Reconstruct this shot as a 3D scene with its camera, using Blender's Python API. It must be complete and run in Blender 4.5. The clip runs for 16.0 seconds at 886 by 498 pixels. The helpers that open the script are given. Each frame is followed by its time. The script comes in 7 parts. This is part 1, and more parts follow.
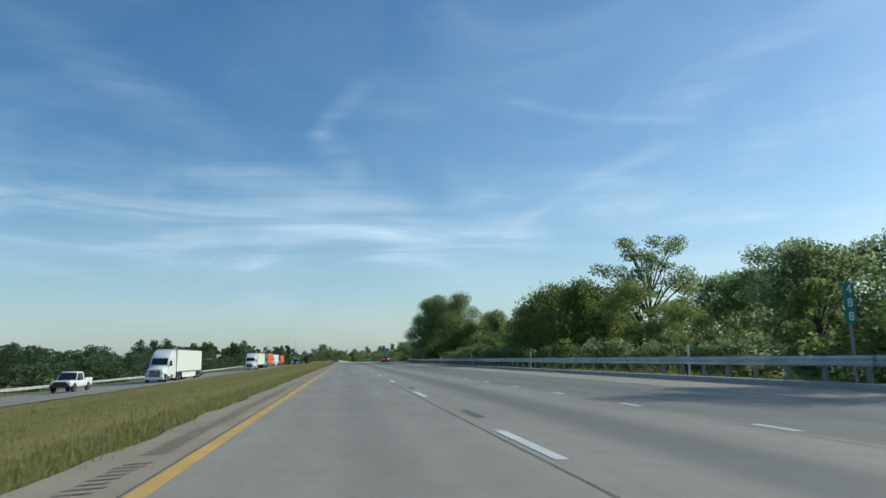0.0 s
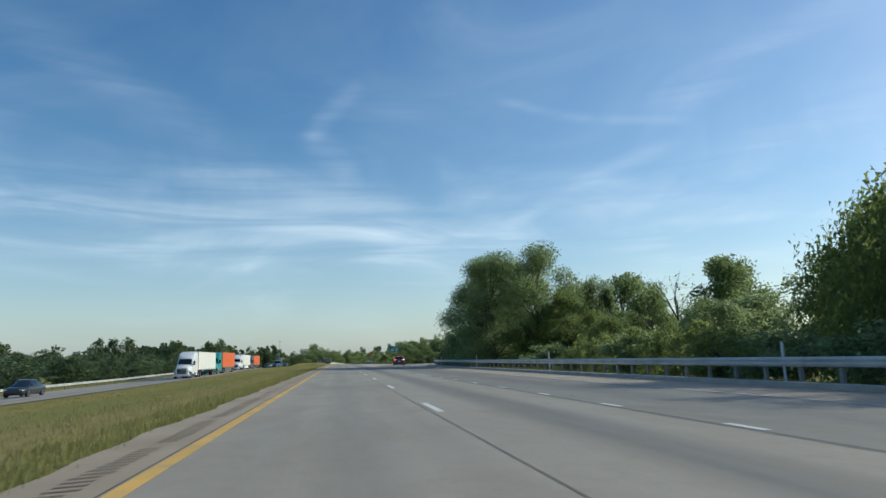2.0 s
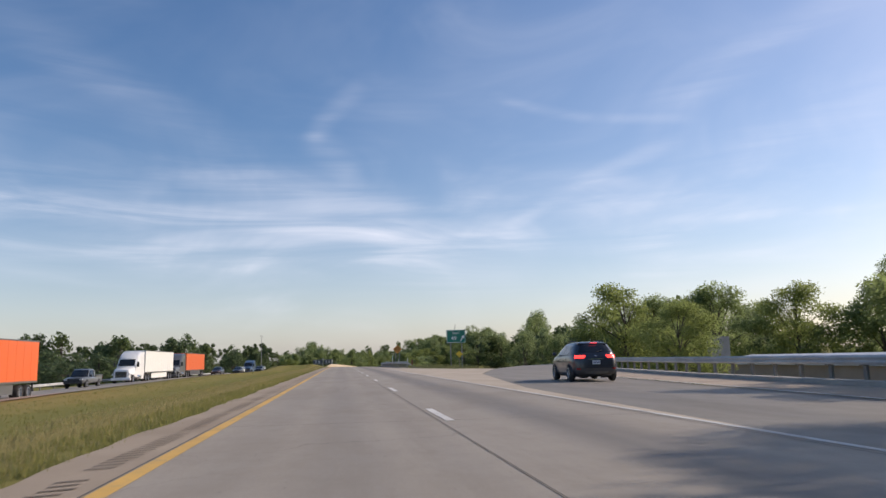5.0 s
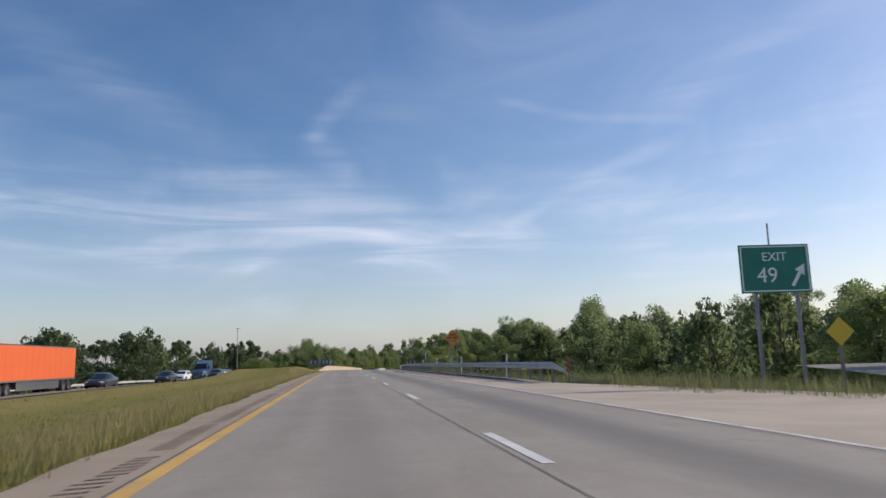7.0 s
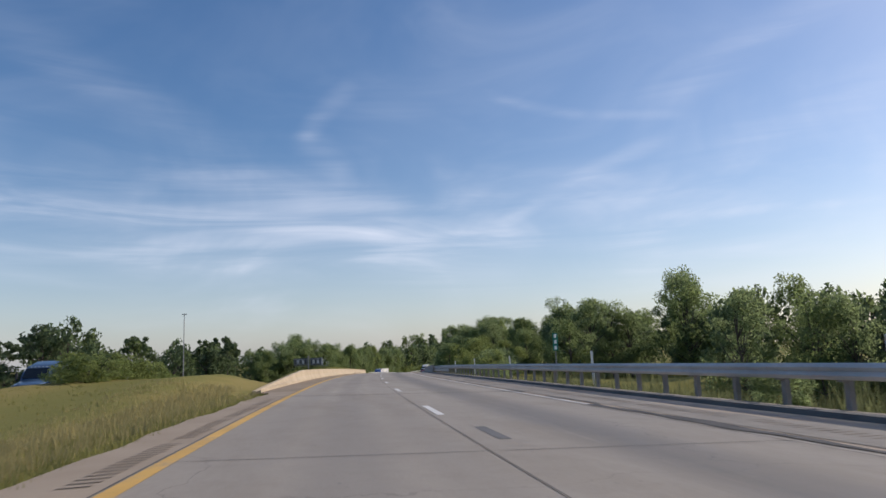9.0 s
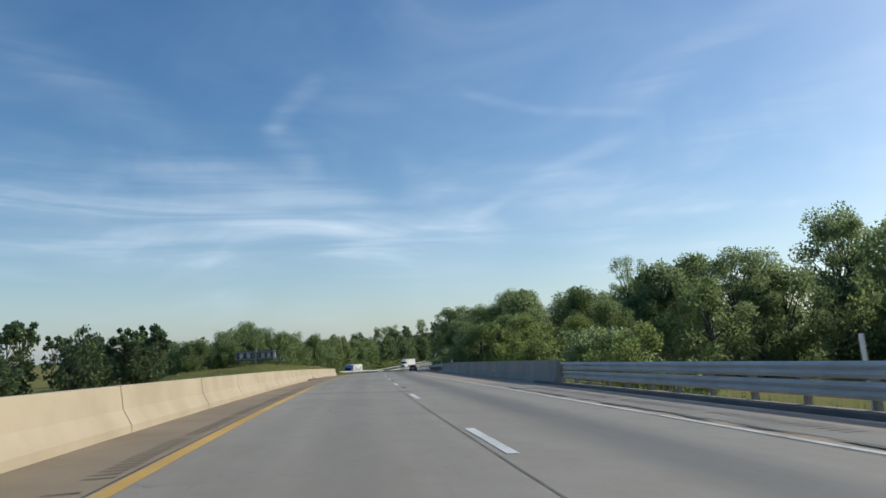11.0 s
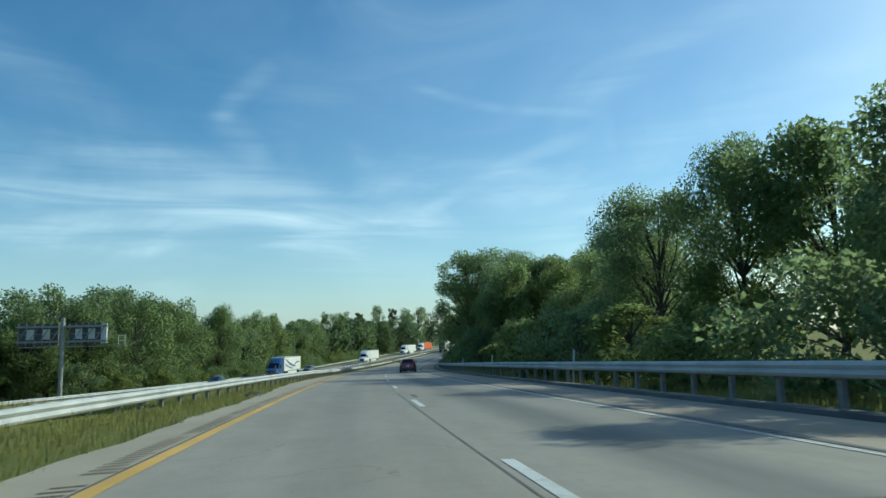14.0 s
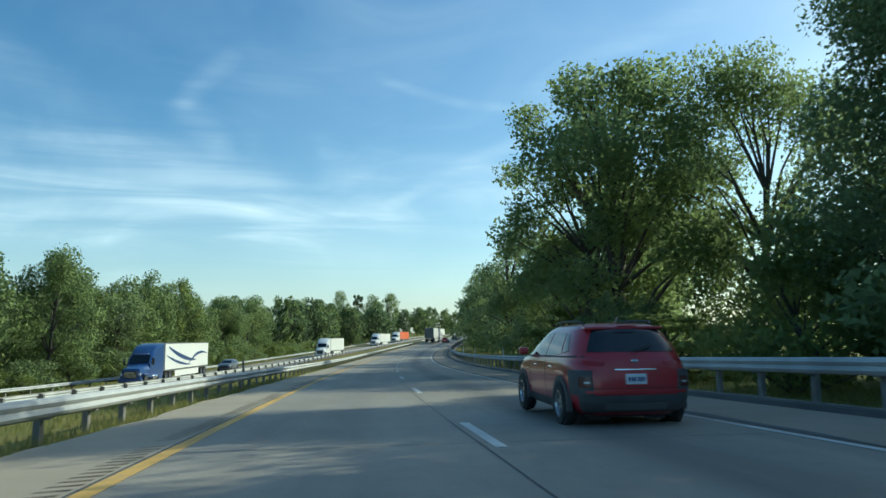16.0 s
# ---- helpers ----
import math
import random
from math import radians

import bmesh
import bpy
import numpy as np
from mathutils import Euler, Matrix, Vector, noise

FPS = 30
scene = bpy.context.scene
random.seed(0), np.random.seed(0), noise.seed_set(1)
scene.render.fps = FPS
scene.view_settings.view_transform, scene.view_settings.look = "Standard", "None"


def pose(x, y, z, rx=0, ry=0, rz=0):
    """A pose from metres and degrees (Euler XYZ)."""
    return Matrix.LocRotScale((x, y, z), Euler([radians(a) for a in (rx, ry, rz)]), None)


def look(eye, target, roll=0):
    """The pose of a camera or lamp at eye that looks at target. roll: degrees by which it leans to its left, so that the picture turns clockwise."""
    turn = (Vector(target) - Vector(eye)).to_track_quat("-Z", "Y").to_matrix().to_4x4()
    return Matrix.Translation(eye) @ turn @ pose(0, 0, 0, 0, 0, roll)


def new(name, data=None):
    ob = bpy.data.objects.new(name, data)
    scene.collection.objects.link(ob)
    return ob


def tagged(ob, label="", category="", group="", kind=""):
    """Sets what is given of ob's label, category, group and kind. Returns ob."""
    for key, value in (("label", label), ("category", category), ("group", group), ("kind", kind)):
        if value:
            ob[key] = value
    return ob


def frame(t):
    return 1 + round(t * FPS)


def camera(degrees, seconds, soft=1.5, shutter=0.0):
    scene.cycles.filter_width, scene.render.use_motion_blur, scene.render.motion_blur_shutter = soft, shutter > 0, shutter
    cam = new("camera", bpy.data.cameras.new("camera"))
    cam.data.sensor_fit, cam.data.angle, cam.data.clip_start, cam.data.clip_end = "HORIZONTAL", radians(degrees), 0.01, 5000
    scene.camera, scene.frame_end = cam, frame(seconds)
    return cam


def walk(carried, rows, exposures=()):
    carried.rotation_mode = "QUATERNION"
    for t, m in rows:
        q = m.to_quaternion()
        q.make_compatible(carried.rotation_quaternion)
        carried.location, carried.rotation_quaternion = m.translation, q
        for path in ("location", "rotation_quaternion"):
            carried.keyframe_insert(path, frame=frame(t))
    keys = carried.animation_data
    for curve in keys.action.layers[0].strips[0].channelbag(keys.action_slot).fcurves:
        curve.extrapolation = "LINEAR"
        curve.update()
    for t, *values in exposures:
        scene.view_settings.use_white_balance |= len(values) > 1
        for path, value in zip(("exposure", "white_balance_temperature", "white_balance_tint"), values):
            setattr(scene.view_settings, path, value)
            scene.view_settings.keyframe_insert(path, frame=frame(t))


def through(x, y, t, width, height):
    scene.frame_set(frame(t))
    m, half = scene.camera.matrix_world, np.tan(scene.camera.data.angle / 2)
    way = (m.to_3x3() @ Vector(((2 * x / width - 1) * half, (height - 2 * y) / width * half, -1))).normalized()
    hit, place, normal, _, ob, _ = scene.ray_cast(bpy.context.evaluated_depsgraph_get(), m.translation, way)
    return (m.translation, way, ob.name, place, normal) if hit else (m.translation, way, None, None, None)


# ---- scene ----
# ---------- the road's line: heading and grade along its length ----------
def table(points):
    a = np.array(points, dtype=float)
    return lambda v: np.interp(v, a[:, 0], a[:, 1])


HEADING = table([(-300, 0), (286, 0), (302, -0.6), (382, -4.5), (433, -6.3), (483, -8.6), (534, -11.4),
                 (640, -18), (800, -28), (1000, -38), (1400, -44)])
GRADE = table([(-300, 0.0), (250, 0.001), (300, -0.003), (382, -0.0125), (433, -0.02), (483, -0.0245),
               (534, -0.028), (590, -0.018), (660, 0.006), (760, 0.026), (900, 0.03), (1100, 0.012), (1400, 0.0)])
BANK = table([(0, 0), (165, 0.3), (250, 0.6), (300, 1.2), (400, 1.2), (450, 0.6), (534, -0.1), (1400, 0)])
S_AXIS = np.arange(-300.0, 1401.0, 1.0)
_h = np.radians(HEADING(S_AXIS))
ROAD_X = np.concatenate([[0], np.cumsum(np.sin(-_h[:-1]))])
ROAD_Y = np.concatenate([[0], np.cumsum(np.cos(_h[:-1]))])
ROAD_Z = np.concatenate([[0], np.cumsum(GRADE(S_AXIS[:-1]))])
ROAD_X -= np.interp(0, S_AXIS, ROAD_X)
ROAD_Y -= np.interp(0, S_AXIS, ROAD_Y)
ROAD_Z -= np.interp(0, S_AXIS, ROAD_Z)


def heading(s):
    return float(HEADING(s))


def at(s, u, dz=0.0, bank=True):
    """The place s metres along the road and u metres to the right of its line, dz above it."""
    a = math.radians(heading(s))
    x, y, z = (float(np.interp(s, S_AXIS, t)) for t in (ROAD_X, ROAD_Y, ROAD_Z))
    if bank:
        z -= math.tan(math.radians(float(BANK(s)))) * max(-4.0, min(u, 16.0))
    return Vector((x + u * math.cos(a), y + u * math.sin(a), z + dz))


def stand(s, u, dz=0.0, turn=0.0, bank=True):
    """The pose of a thing that faces along the road at (s, u)."""
    p = at(s, u, dz, bank)
    return pose(p.x, p.y, p.z, 0, 0, heading(s) + turn)


# ---------- camera and walk ----------
EYE = 1.045
cam = camera(64.7, 16.0, soft=1.5, shutter=0.06)
# seconds, metres along the road, metres right of its line, pitch, roll, yaw
DRIVE = [
    (0, 0.1, -0.2, 8.86, 0.93, -7.94), (0.5, 16.5, -0.23, 8.95, 0.94, -8.03), (1, 33.05, -0.2, 9.04, 1.07, -8.19),
    (1.5, 49.6, -0.1, 9.03, 1.08, -8.28), (2, 66.2, -0.05, 8.94, 1.11, -8.46), (2.5, 82.8, 0, 8.94, 1.13, -8.55),
    (3, 99.5, 0.12, 9.03, 1.13, -8.55), (3.5, 116.2, 0.23, 8.94, 1.13, -8.55), (4, 132.9, 0.22, 9.03, 1.21, -8.44),
    (4.5, 149.3, 0.18, 8.94, 1.43, -8.31), (5, 165.7, 0.14, 8.95, 1.48, -8.22), (6.2, 205.4, 0.02, 8.95, 1.53, -8.22),
    (7.5, 248.3, -0.08, 8.95, 1.59, -8.29), (8, 264.8, 0, 8.85, 1.92, -8.42), (8.5, 281.2, 0.06, 8.81, 2.13, -8.48),
    (9, 297.8, 0.11, 8.79, 2.15, -8.66), (9.8, 324.6, 0.17, 8.52, 2.19, -9.52), (10.6, 351.5, 0.2, 8.35, 2.20, -10.67),
    (11.5, 381.7, 0.22, 8.15, 2.18, -12.10), (12, 398.1, 0.21, 8.04, 2.10, -12.84), (12.5, 415, 0.24, 7.84, 2.02, -13.67),
    (13, 432, 0.3, 7.73, 1.73, -14.44), (13.5, 448.9, 0.34, 7.83, 1.52, -15.02), (14, 466, 0.35, 7.70, 1.40, -15.58),
    (14.5, 483.2, 0.35, 7.49, 1.19, -16.16), (15, 500.4, 0.36, 7.37, 1.00, -16.91), (15.5, 517.8, 0.33, 7.46, 0.92, -17.74),
    (16, 535.4, 0.34, 7.21, 0.76, -18.67)]
rows = []
for t, s, u, tilt, lean, turn in DRIVE:
    p = at(s, u, EYE)
    rows.append((t, pose(p.x, p.y, p.z, 90 + tilt, lean, turn)))
walk(cam, rows, [
    (0, 0.08, 5970, -2), (1, 0.08, 5810, -10), (1.5, 0.08, 5820, -9), (2.5, 0.09, 6310, 8), (3.5, 0.11, 6310, 7), (4, 0.22, 6260, 1), (4.5, 0.17, 6450, 8), (5, 0.21, 6840, 19),
    (7.5, 0.05, 6480, 17), (9, 0.05, 6500, 17), (11.5, 0.04, 6080, 0), (12.5, 0.05, 5930, -10), (14, 0.15, 5720, -15), (15, 0.33, 5830, -15), (15.5, 0.38, 6000, -13.5), (16, 0.38, 5970, -13)])

# ---------- sky and sun ----------
SUN_UP, SUN_SIDE = 30.0, 9.0     # degrees above the horizon; degrees ahead of straight right
world = bpy.data.worlds.new("sky")
scene.world = world
world.use_nodes = True
def wnode(kind, **sets):
    n = world.node_tree.nodes.new(kind)
    for k, v in sets.items():
        setattr(n, k, v)
    return n


def build_sky():
    tree = world.node_tree
    tree.nodes.clear()
    link = tree.links.new
    out = wnode("ShaderNodeOutputWorld")
    back = wnode("ShaderNodeBackground")
    back.inputs[1].default_value = 0.118
    sky = wnode("ShaderNodeTexSky", sky_type="NISHITA", sun_disc=False)
    sky.sun_elevation = radians(SUN_UP)
    sky.sun_rotation = radians(90 - SUN_SIDE)
    sky.air_density, sky.dust_density, sky.ozone_density = 1.0, 1.3, 2.4
    coord = wnode("ShaderNodeTexCoord")
    split = wnode("ShaderNodeSeparateXYZ")
    link(coord.outputs["Generated"], split.inputs[0])

    def math_(op, a, b=None, clamp=False):
        n = wnode("ShaderNodeMath", operation=op, use_clamp=clamp)
        for i, v in enumerate((a, b)):
            if v is None:
                continue
            if isinstance(v, (int, float)):
                n.inputs[i].default_value = v
            else:
                link(v, n.inputs[i])
        return n.outputs[0]

    # bearing to the right of straight ahead, and height, in degrees
    az = math_("MULTIPLY", math_("ARCTAN2", split.outputs[0], split.outputs[1]), 57.2958)
    el = math_("MULTIPLY", math_("ARCSINE", split.outputs[2]), 57.2958)
    plane = wnode("ShaderNodeCombineXYZ")
    link(az, plane.inputs[0])
    link(el, plane.inputs[1])

    def drift(turn, scale, size, low, high, detail=5.0, warp=0.5):
        place = wnode("ShaderNodeMapping")
        place.inputs["Rotation"].default_value = (0, 0, radians(turn))
        place.inputs["Scale"].default_value = scale
        link(plane.outputs[0], place.inputs[0])
        n = wnode("ShaderNodeTexNoise")
        n.inputs["Scale"].default_value = size
        n.inputs["Detail"].default_value = detail
        n.inputs["Roughness"].default_value = 0.55
        n.inputs["Distortion"].default_value = warp
        link(place.outputs[0], n.inputs["Vector"])
        r = wnode("ShaderNodeMapRange", interpolation_type="SMOOTHSTEP")
        r.inputs["From Min"].default_value, r.inputs["From Max"].default_value = low, high
        link(n.outputs["Fac"], r.inputs["Value"])
        return r.outputs[0]

    wisps = drift(7, (0.045, 0.42, 1), 1.0, 0.25, 0.85, 7.0, 0.9)
    soft = drift(-35, (0.05, 0.10, 1), 1.0, 0.35, 0.8, 4.0, 1.0)

    def smooth(value, low, high):
        r = wnode("ShaderNodeMapRange", interpolation_type="SMOOTHSTEP")
        r.inputs["From Min"].default_value, r.inputs["From Max"].default_value = low, high
        link(value, r.inputs["Value"])
        return r.outputs[0]

    def streak(a, b, wide, amount, bend=0.0):
        """A strand of ice cloud from bearing and height a to b."""
        dx, dy = b[0] - a[0], b[1] - a[1]
        n = math.hypot(dx, dy)
        dx, dy = dx / n, dy / n
        x, y = math_("SUBTRACT", az, a[0]), math_("SUBTRACT", el, a[1])
        along = math_("ADD", math_("MULTIPLY", x, dx), math_("MULTIPLY", y, dy))
        off = math_("SUBTRACT", math_("MULTIPLY", y, dx), math_("MULTIPLY", x, dy))
        if bend:
            f = math_("DIVIDE", along, n)
            off = math_("SUBTRACT", off, math_("MULTIPLY", math_("MULTIPLY", f, math_("SUBTRACT", 1.0, f)), 4 * bend))
        side = smooth(math_("ABSOLUTE", off), wide, 0.0)
        ends = math_("MULTIPLY", smooth(along, -0.12 * n, 0.18 * n), smooth(along, 1.12 * n, 0.8 * n))
        return math_("MULTIPLY", math_("MULTIPLY", side, ends), amount)

    parts = [streak((-60, 12.0), (27, 7.7), 1.1, 0.20, 1.9), streak((-60, 11.0), (4, 10.0), 1.0, 0.10, 1.2), streak((-60, 12.0), (24, 8.6), 3.6, 0.13, 1.3),
             streak((-45, 7.6), (9, 7.8), 2.8, 0.09, 0.3), streak((2.0, 22.0), (-2.4, 17.4), 1.3, 0.11, -0.5), streak((-2.8, 18.4), (1.4, 15.0), 1.9, 0.13, 0.0),
             streak((13.5, 20.9), (21.5, 18.8), 0.7, 0.15, -0.2), streak((22, 18.7), (29, 17.9), 0.6, 0.09), streak((27.5, 16.2), (14, 10.6), 1.0, 0.17, -0.6),
             streak((10, 13.0), (24, 13.2), 2.8, 0.18), streak((24, 10.4), (46, 9.6), 0.6, 0.16), streak((-26, 24.5), (-6, 15.8), 2.4, 0.08),
             streak((26, 19), (46, 26.5), 2.2, 0.12), streak((30, 14), (50, 20), 2.6, 0.12), streak((2, 8.6), (16, 6.2), 2.8, 0.22), streak((-24, 9.4), (14, 6.4), 3.6, 0.10, 0.6), streak((-10, 12.2), (17, 8.6), 3.0, 0.12, 0.5), streak((-14, 15.4), (8, 12.0), 2.4, 0.14)]
    cover = parts[0]
    for q in parts[1:]:
        cover = math_("ADD", cover, q)
    uneven = math_("ADD", math_("MULTIPLY", wisps, 1.25), 0.15)
    cover = math_("MULTIPLY", cover, uneven)
    for q in (streak((0, 19.5), (34, 15), 8.0, 0.075), streak((6, 27), (36, 21), 7.0, 0.055), streak((-8, 11.0), (26, 12.5), 5.5, 0.07)):
        cover = math_("ADD", cover, math_("MULTIPLY", q, math_("ADD", math_("MULTIPLY", soft, 0.8), 0.6)))
    veil = math_("MULTIPLY", math_("MULTIPLY", wisps, soft), smooth(el, 24.0, 9.0))
    cover = math_("ADD", cover, math_("MULTIPLY", veil, 0.50))
    cover = math_("ADD", cover, math_("MULTIPLY", soft, 0.06), True)
    # thin haze towards the horizon
    haze = math_("MULTIPLY", smooth(el, 15.0, -2.0), 0.27)
    cover = math_("MAXIMUM", cover, math_("ADD", haze, math_("MULTIPLY", cover, 0.55)), True)
    rich = wnode("ShaderNodeHueSaturation")
    rich.inputs["Saturation"].default_value = 1.22
    link(sky.outputs[0], rich.inputs["Color"])
    mix = wnode("ShaderNodeMix", data_type="RGBA")
    link(cover, mix.inputs["Factor"])
    link(rich.outputs[0], mix.inputs["A"])
    mix.inputs["B"].default_value = (6.9, 7.5, 8.3, 1)
    link(mix.outputs["Result"], back.inputs[0])
    link(back.outputs[0], out.inputs[0])


build_sky()
sun_data = bpy.data.lights.new("sun", "SUN")
sun_data.energy, sun_data.angle, sun_data.color = 3.25, radians(0.6), (1.0, 0.93, 0.80)
_e, _a = radians(SUN_UP), radians(SUN_SIDE)
to_sun = Vector((math.cos(_e) * math.cos(_a), math.cos(_e) * math.sin(_a), math.sin(_e)))
sun = new("sun", sun_data)
sun.matrix_world = look(to_sun * 100, (0, 0, 0))


# ---------- materials ----------
class Mat:
    """A small builder for node materials."""

    def __init__(self, name, rough=0.6, metal=0.0, spec=0.5):
        self.mat = bpy.data.materials.new(name)
        self.mat.use_nodes = True
        self.tree = self.mat.node_tree
        self.bsdf = self.tree.nodes["Principled BSDF"]
        self.bsdf.inputs["Roughness"].default_value = rough
        self.bsdf.inputs["Metallic"].default_value = metal
        self.bsdf.inputs["Specular IOR Level"].default_value = spec

    def node(self, kind, **sets):
        n = self.tree.nodes.new(kind)
        for k, v in sets.items():
            setattr(n, k, v)
        return n

    def link(self, a, b):
        self.tree.links.new(a, b)

    def math(self, op, a, b=None, clamp=False):
        n = self.node("ShaderNodeMath", operation=op, use_clamp=clamp)
        for i, v in enumerate((a, b)):
            if v is None:
                continue
            if isinstance(v, (int, float)):
                n.inputs[i].default_value = v
            else:
                self.link(v, n.inputs[i])
        return n.outputs[0]

    def coord(self, which="Object"):
        return self.node("ShaderNodeTexCoord").outputs[which]

    def place(self, scale, which="Object"):
        m = self.node("ShaderNodeMapping")
        m.inputs["Scale"].default_value = scale
        self.link(self.coord(which), m.inputs[0])
        return m.outputs[0]

    def noise(self, size, detail=4.0, rough=0.55, vector=None, warp=0.0):
        n = self.node("ShaderNodeTexNoise")
        n.inputs["Scale"].default_value, n.inputs["Detail"].default_value = size, detail
        n.inputs["Roughness"].default_value, n.inputs["Distortion"].default_value = rough, warp
        if vector is not None:
            self.link(vector, n.inputs["Vector"])
        else:
            self.link(self.coord(), n.inputs["Vector"])
        return n.outputs["Fac"]

    def ramp(self, value, low, high):
        r = self.node("ShaderNodeMapRange", interpolation_type="SMOOTHSTEP")
        r.inputs["From Min"].default_value, r.inputs["From Max"].default_value = low, high
        self.link(value, r.inputs["Value"])
        return r.outputs[0]

    def mix(self, fac, a, b):
        m = self.node("ShaderNodeMix", data_type="RGBA")
        for v, slot in ((fac, "Factor"), (a, "A"), (b, "B")):
            if isinstance(v, (int, float)):
                m.inputs[slot].default_value = v
            elif isinstance(v, tuple):
                m.inputs[slot].default_value = (*v, 1)
            else:
                self.link(v, m.inputs[slot])
        return m.outputs["Result"]

    def colour(self, c):
        if isinstance(c, tuple):
            self.bsdf.inputs["Base Color"].default_value = (*c, 1)
        else:
            self.link(c, self.bsdf.inputs["Base Color"])
        return self

    def bump(self, height, strength=0.3, distance=0.01):
        b = self.node("ShaderNodeBump")
        b.inputs["Strength"].default_value, b.inputs["Distance"].default_value = strength, distance
        self.link(height, b.inputs["Height"])
        self.link(b.outputs[0], self.bsdf.inputs["Normal"])
        return self

    def rough(self, value):
        self.link(value, self.bsdf.inputs["Roughness"])
        return self


def speckled(name, a, b, size=3.0, fine=40.0, rough=0.7, bump=0.2, metal=0.0, spec=0.5, dist=0.01):
    """A surface with wide stains and fine grain between two colours."""
    m = Mat(name, rough, metal, spec)
    wide = m.ramp(m.noise(size, 5.0), 0.3, 0.7)
    grain = m.noise(fine, 3.0)
    fac = m.math("ADD", m.math("MULTIPLY", wide, 0.65), m.math("MULTIPLY", grain, 0.35))
    m.colour(m.mix(fac, a, b))
    if bump:
        m.bump(grain, bump, dist)
    return m.mat


def road_material(name, light, dark, tracks, joint=0.0):
    """Worn concrete: oil bands down each lane, slab joints, patches and grain. UV is metres across and along."""
    m = Mat(name, 0.75, 0.0, 0.35)
    uv = m.coord("UV")
    sep = m.node("ShaderNodeSeparateXYZ")
    m.link(uv, sep.inputs[0])
    u, v = sep.outputs[0], sep.outputs[1]
    long = m.node("ShaderNodeMapping")
    long.inputs["Scale"].default_value = (1.0, 0.06, 1.0)
    m.link(uv, long.inputs[0])
    streak = m.noise(1.6, 6.0, 0.6, long.outputs[0], 0.3)
    broad = m.noise(0.05, 4.0, 0.6, uv)
    grain = m.noise(26.0, 4.0, 0.7, uv)
    blot = m.noise(1.9, 6.0, 0.72, uv)
    base = m.mix(m.ramp(broad, 0.35, 0.65), light, tuple(0.88 * c for c in light))
    total = None
    for centre, half, amount in tracks:
        d = m.math("ABSOLUTE", m.math("SUBTRACT", u, centre))
        band = m.math("MULTIPLY", m.ramp(d, half, half * 0.15), amount)
        total = band if total is None else m.math("MAXIMUM", total, band)
    wob = m.math("ADD", m.math("MULTIPLY", streak, 1.0), 0.35)
    fac = m.math("MULTIPLY", total, wob, True) if total is not None else m.math("MULTIPLY", streak, 0.2)
    col = m.mix(fac, base, dark)
    col = m.mix(m.math("MULTIPLY", m.ramp(blot, 0.42, 0.72), 0.38), col, tuple(0.68 * c for c in light))
    col = m.mix(m.math("MULTIPLY", m.ramp(grain, 0.35, 0.75), 0.22), col, tuple(0.5 * c for c in light))
    # mottling, oil spots and hairline cracks
    flat = m.node("ShaderNodeMapping")
    flat.inputs["Scale"].default_value = (1.0, 0.3, 1.0)
    m.link(uv, flat.inputs[0])
    mottle = m.ramp(m.noise(0.55, 6.0, 0.68, flat.outputs[0], 0.4), 0.40, 0.66)
    col = m.mix(m.math("MULTIPLY", mottle, 0.30), col, tuple(0.62 * c for c in light))
    pale = m.ramp(m.noise(0.8, 5.0, 0.7, long.outputs[0], 0.2), 0.55, 0.75)
    col = m.mix(m.math("MULTIPLY", pale, 0.35), col, tuple(1.18 * c for c in light))
    spots = m.ramp(m.noise(5.5, 3.0, 0.6, uv), 0.66, 0.74)
    col = m.mix(m.math("MULTIPLY", spots, 0.45), col, dark)
    bent = m.node("ShaderNodeVectorMath", operation="ADD")
    warp = m.node("ShaderNodeTexNoise")
    warp.inputs["Scale"].default_value, warp.inputs["Detail"].default_value = 0.5, 5.0
    m.link(uv, warp.inputs["Vector"])
    grown = m.node("ShaderNodeVectorMath", operation="SCALE")
    grown.inputs["Scale"].default_value = 3.0
    m.link(warp.outputs["Color"], grown.inputs[0])
    m.link(uv, bent.inputs[0])
    m.link(grown.outputs[0], bent.inputs[1])
    net = m.node("ShaderNodeTexVoronoi", feature="DISTANCE_TO_EDGE")
    net.inputs["Scale"].default_value = 0.16
    m.link(bent.outputs[0], net.inputs["Vector"])
    crack = m.math("MULTIPLY", m.ramp(net.outputs["Distance"], 0.0030, 0.0012), m.ramp(m.noise(0.07, 3.0, 0.5, uv), 0.50, 0.60))
    col = m.mix(m.math("MULTIPLY", crack, 0.35), col, tuple(0.55 * c for c in dark))
    m.colour(col)
    m.rough(m.math("ADD", m.math("MULTIPLY", mottle, 0.12), 0.68))
    m.bump(grain, 0.25, 0.006)
    return m.mat


CONCRETE = (0.365, 0.318, 0.256)
ROAD = road_material("worn_concrete", CONCRETE, (0.15, 0.140, 0.128),
                     [(-0.95, 0.55, 0.16), (0.15, 0.75, 0.34), (1.25, 0.5, 0.14), (3.75, 1.0, 0.90), (7.7, 1.0, 0.45)])
OPPOSITE = road_material("far_concrete", CONCRETE, (0.13, 0.128, 0.125), [(-18.8, 0.9, 0.5), (-22.5, 0.9, 0.6), (-26.0, 0.9, 0.4)])
EXIT = road_material("exit_lane_concrete", (0.262, 0.236, 0.198), (0.14, 0.132, 0.12), [(8.0, 1.2, 0.5)])
SHOULDER = speckled("shoulder_concrete", (0.285, 0.218, 0.148), (0.395, 0.312, 0.222), 0.35, 30.0, 0.85, 0.3)
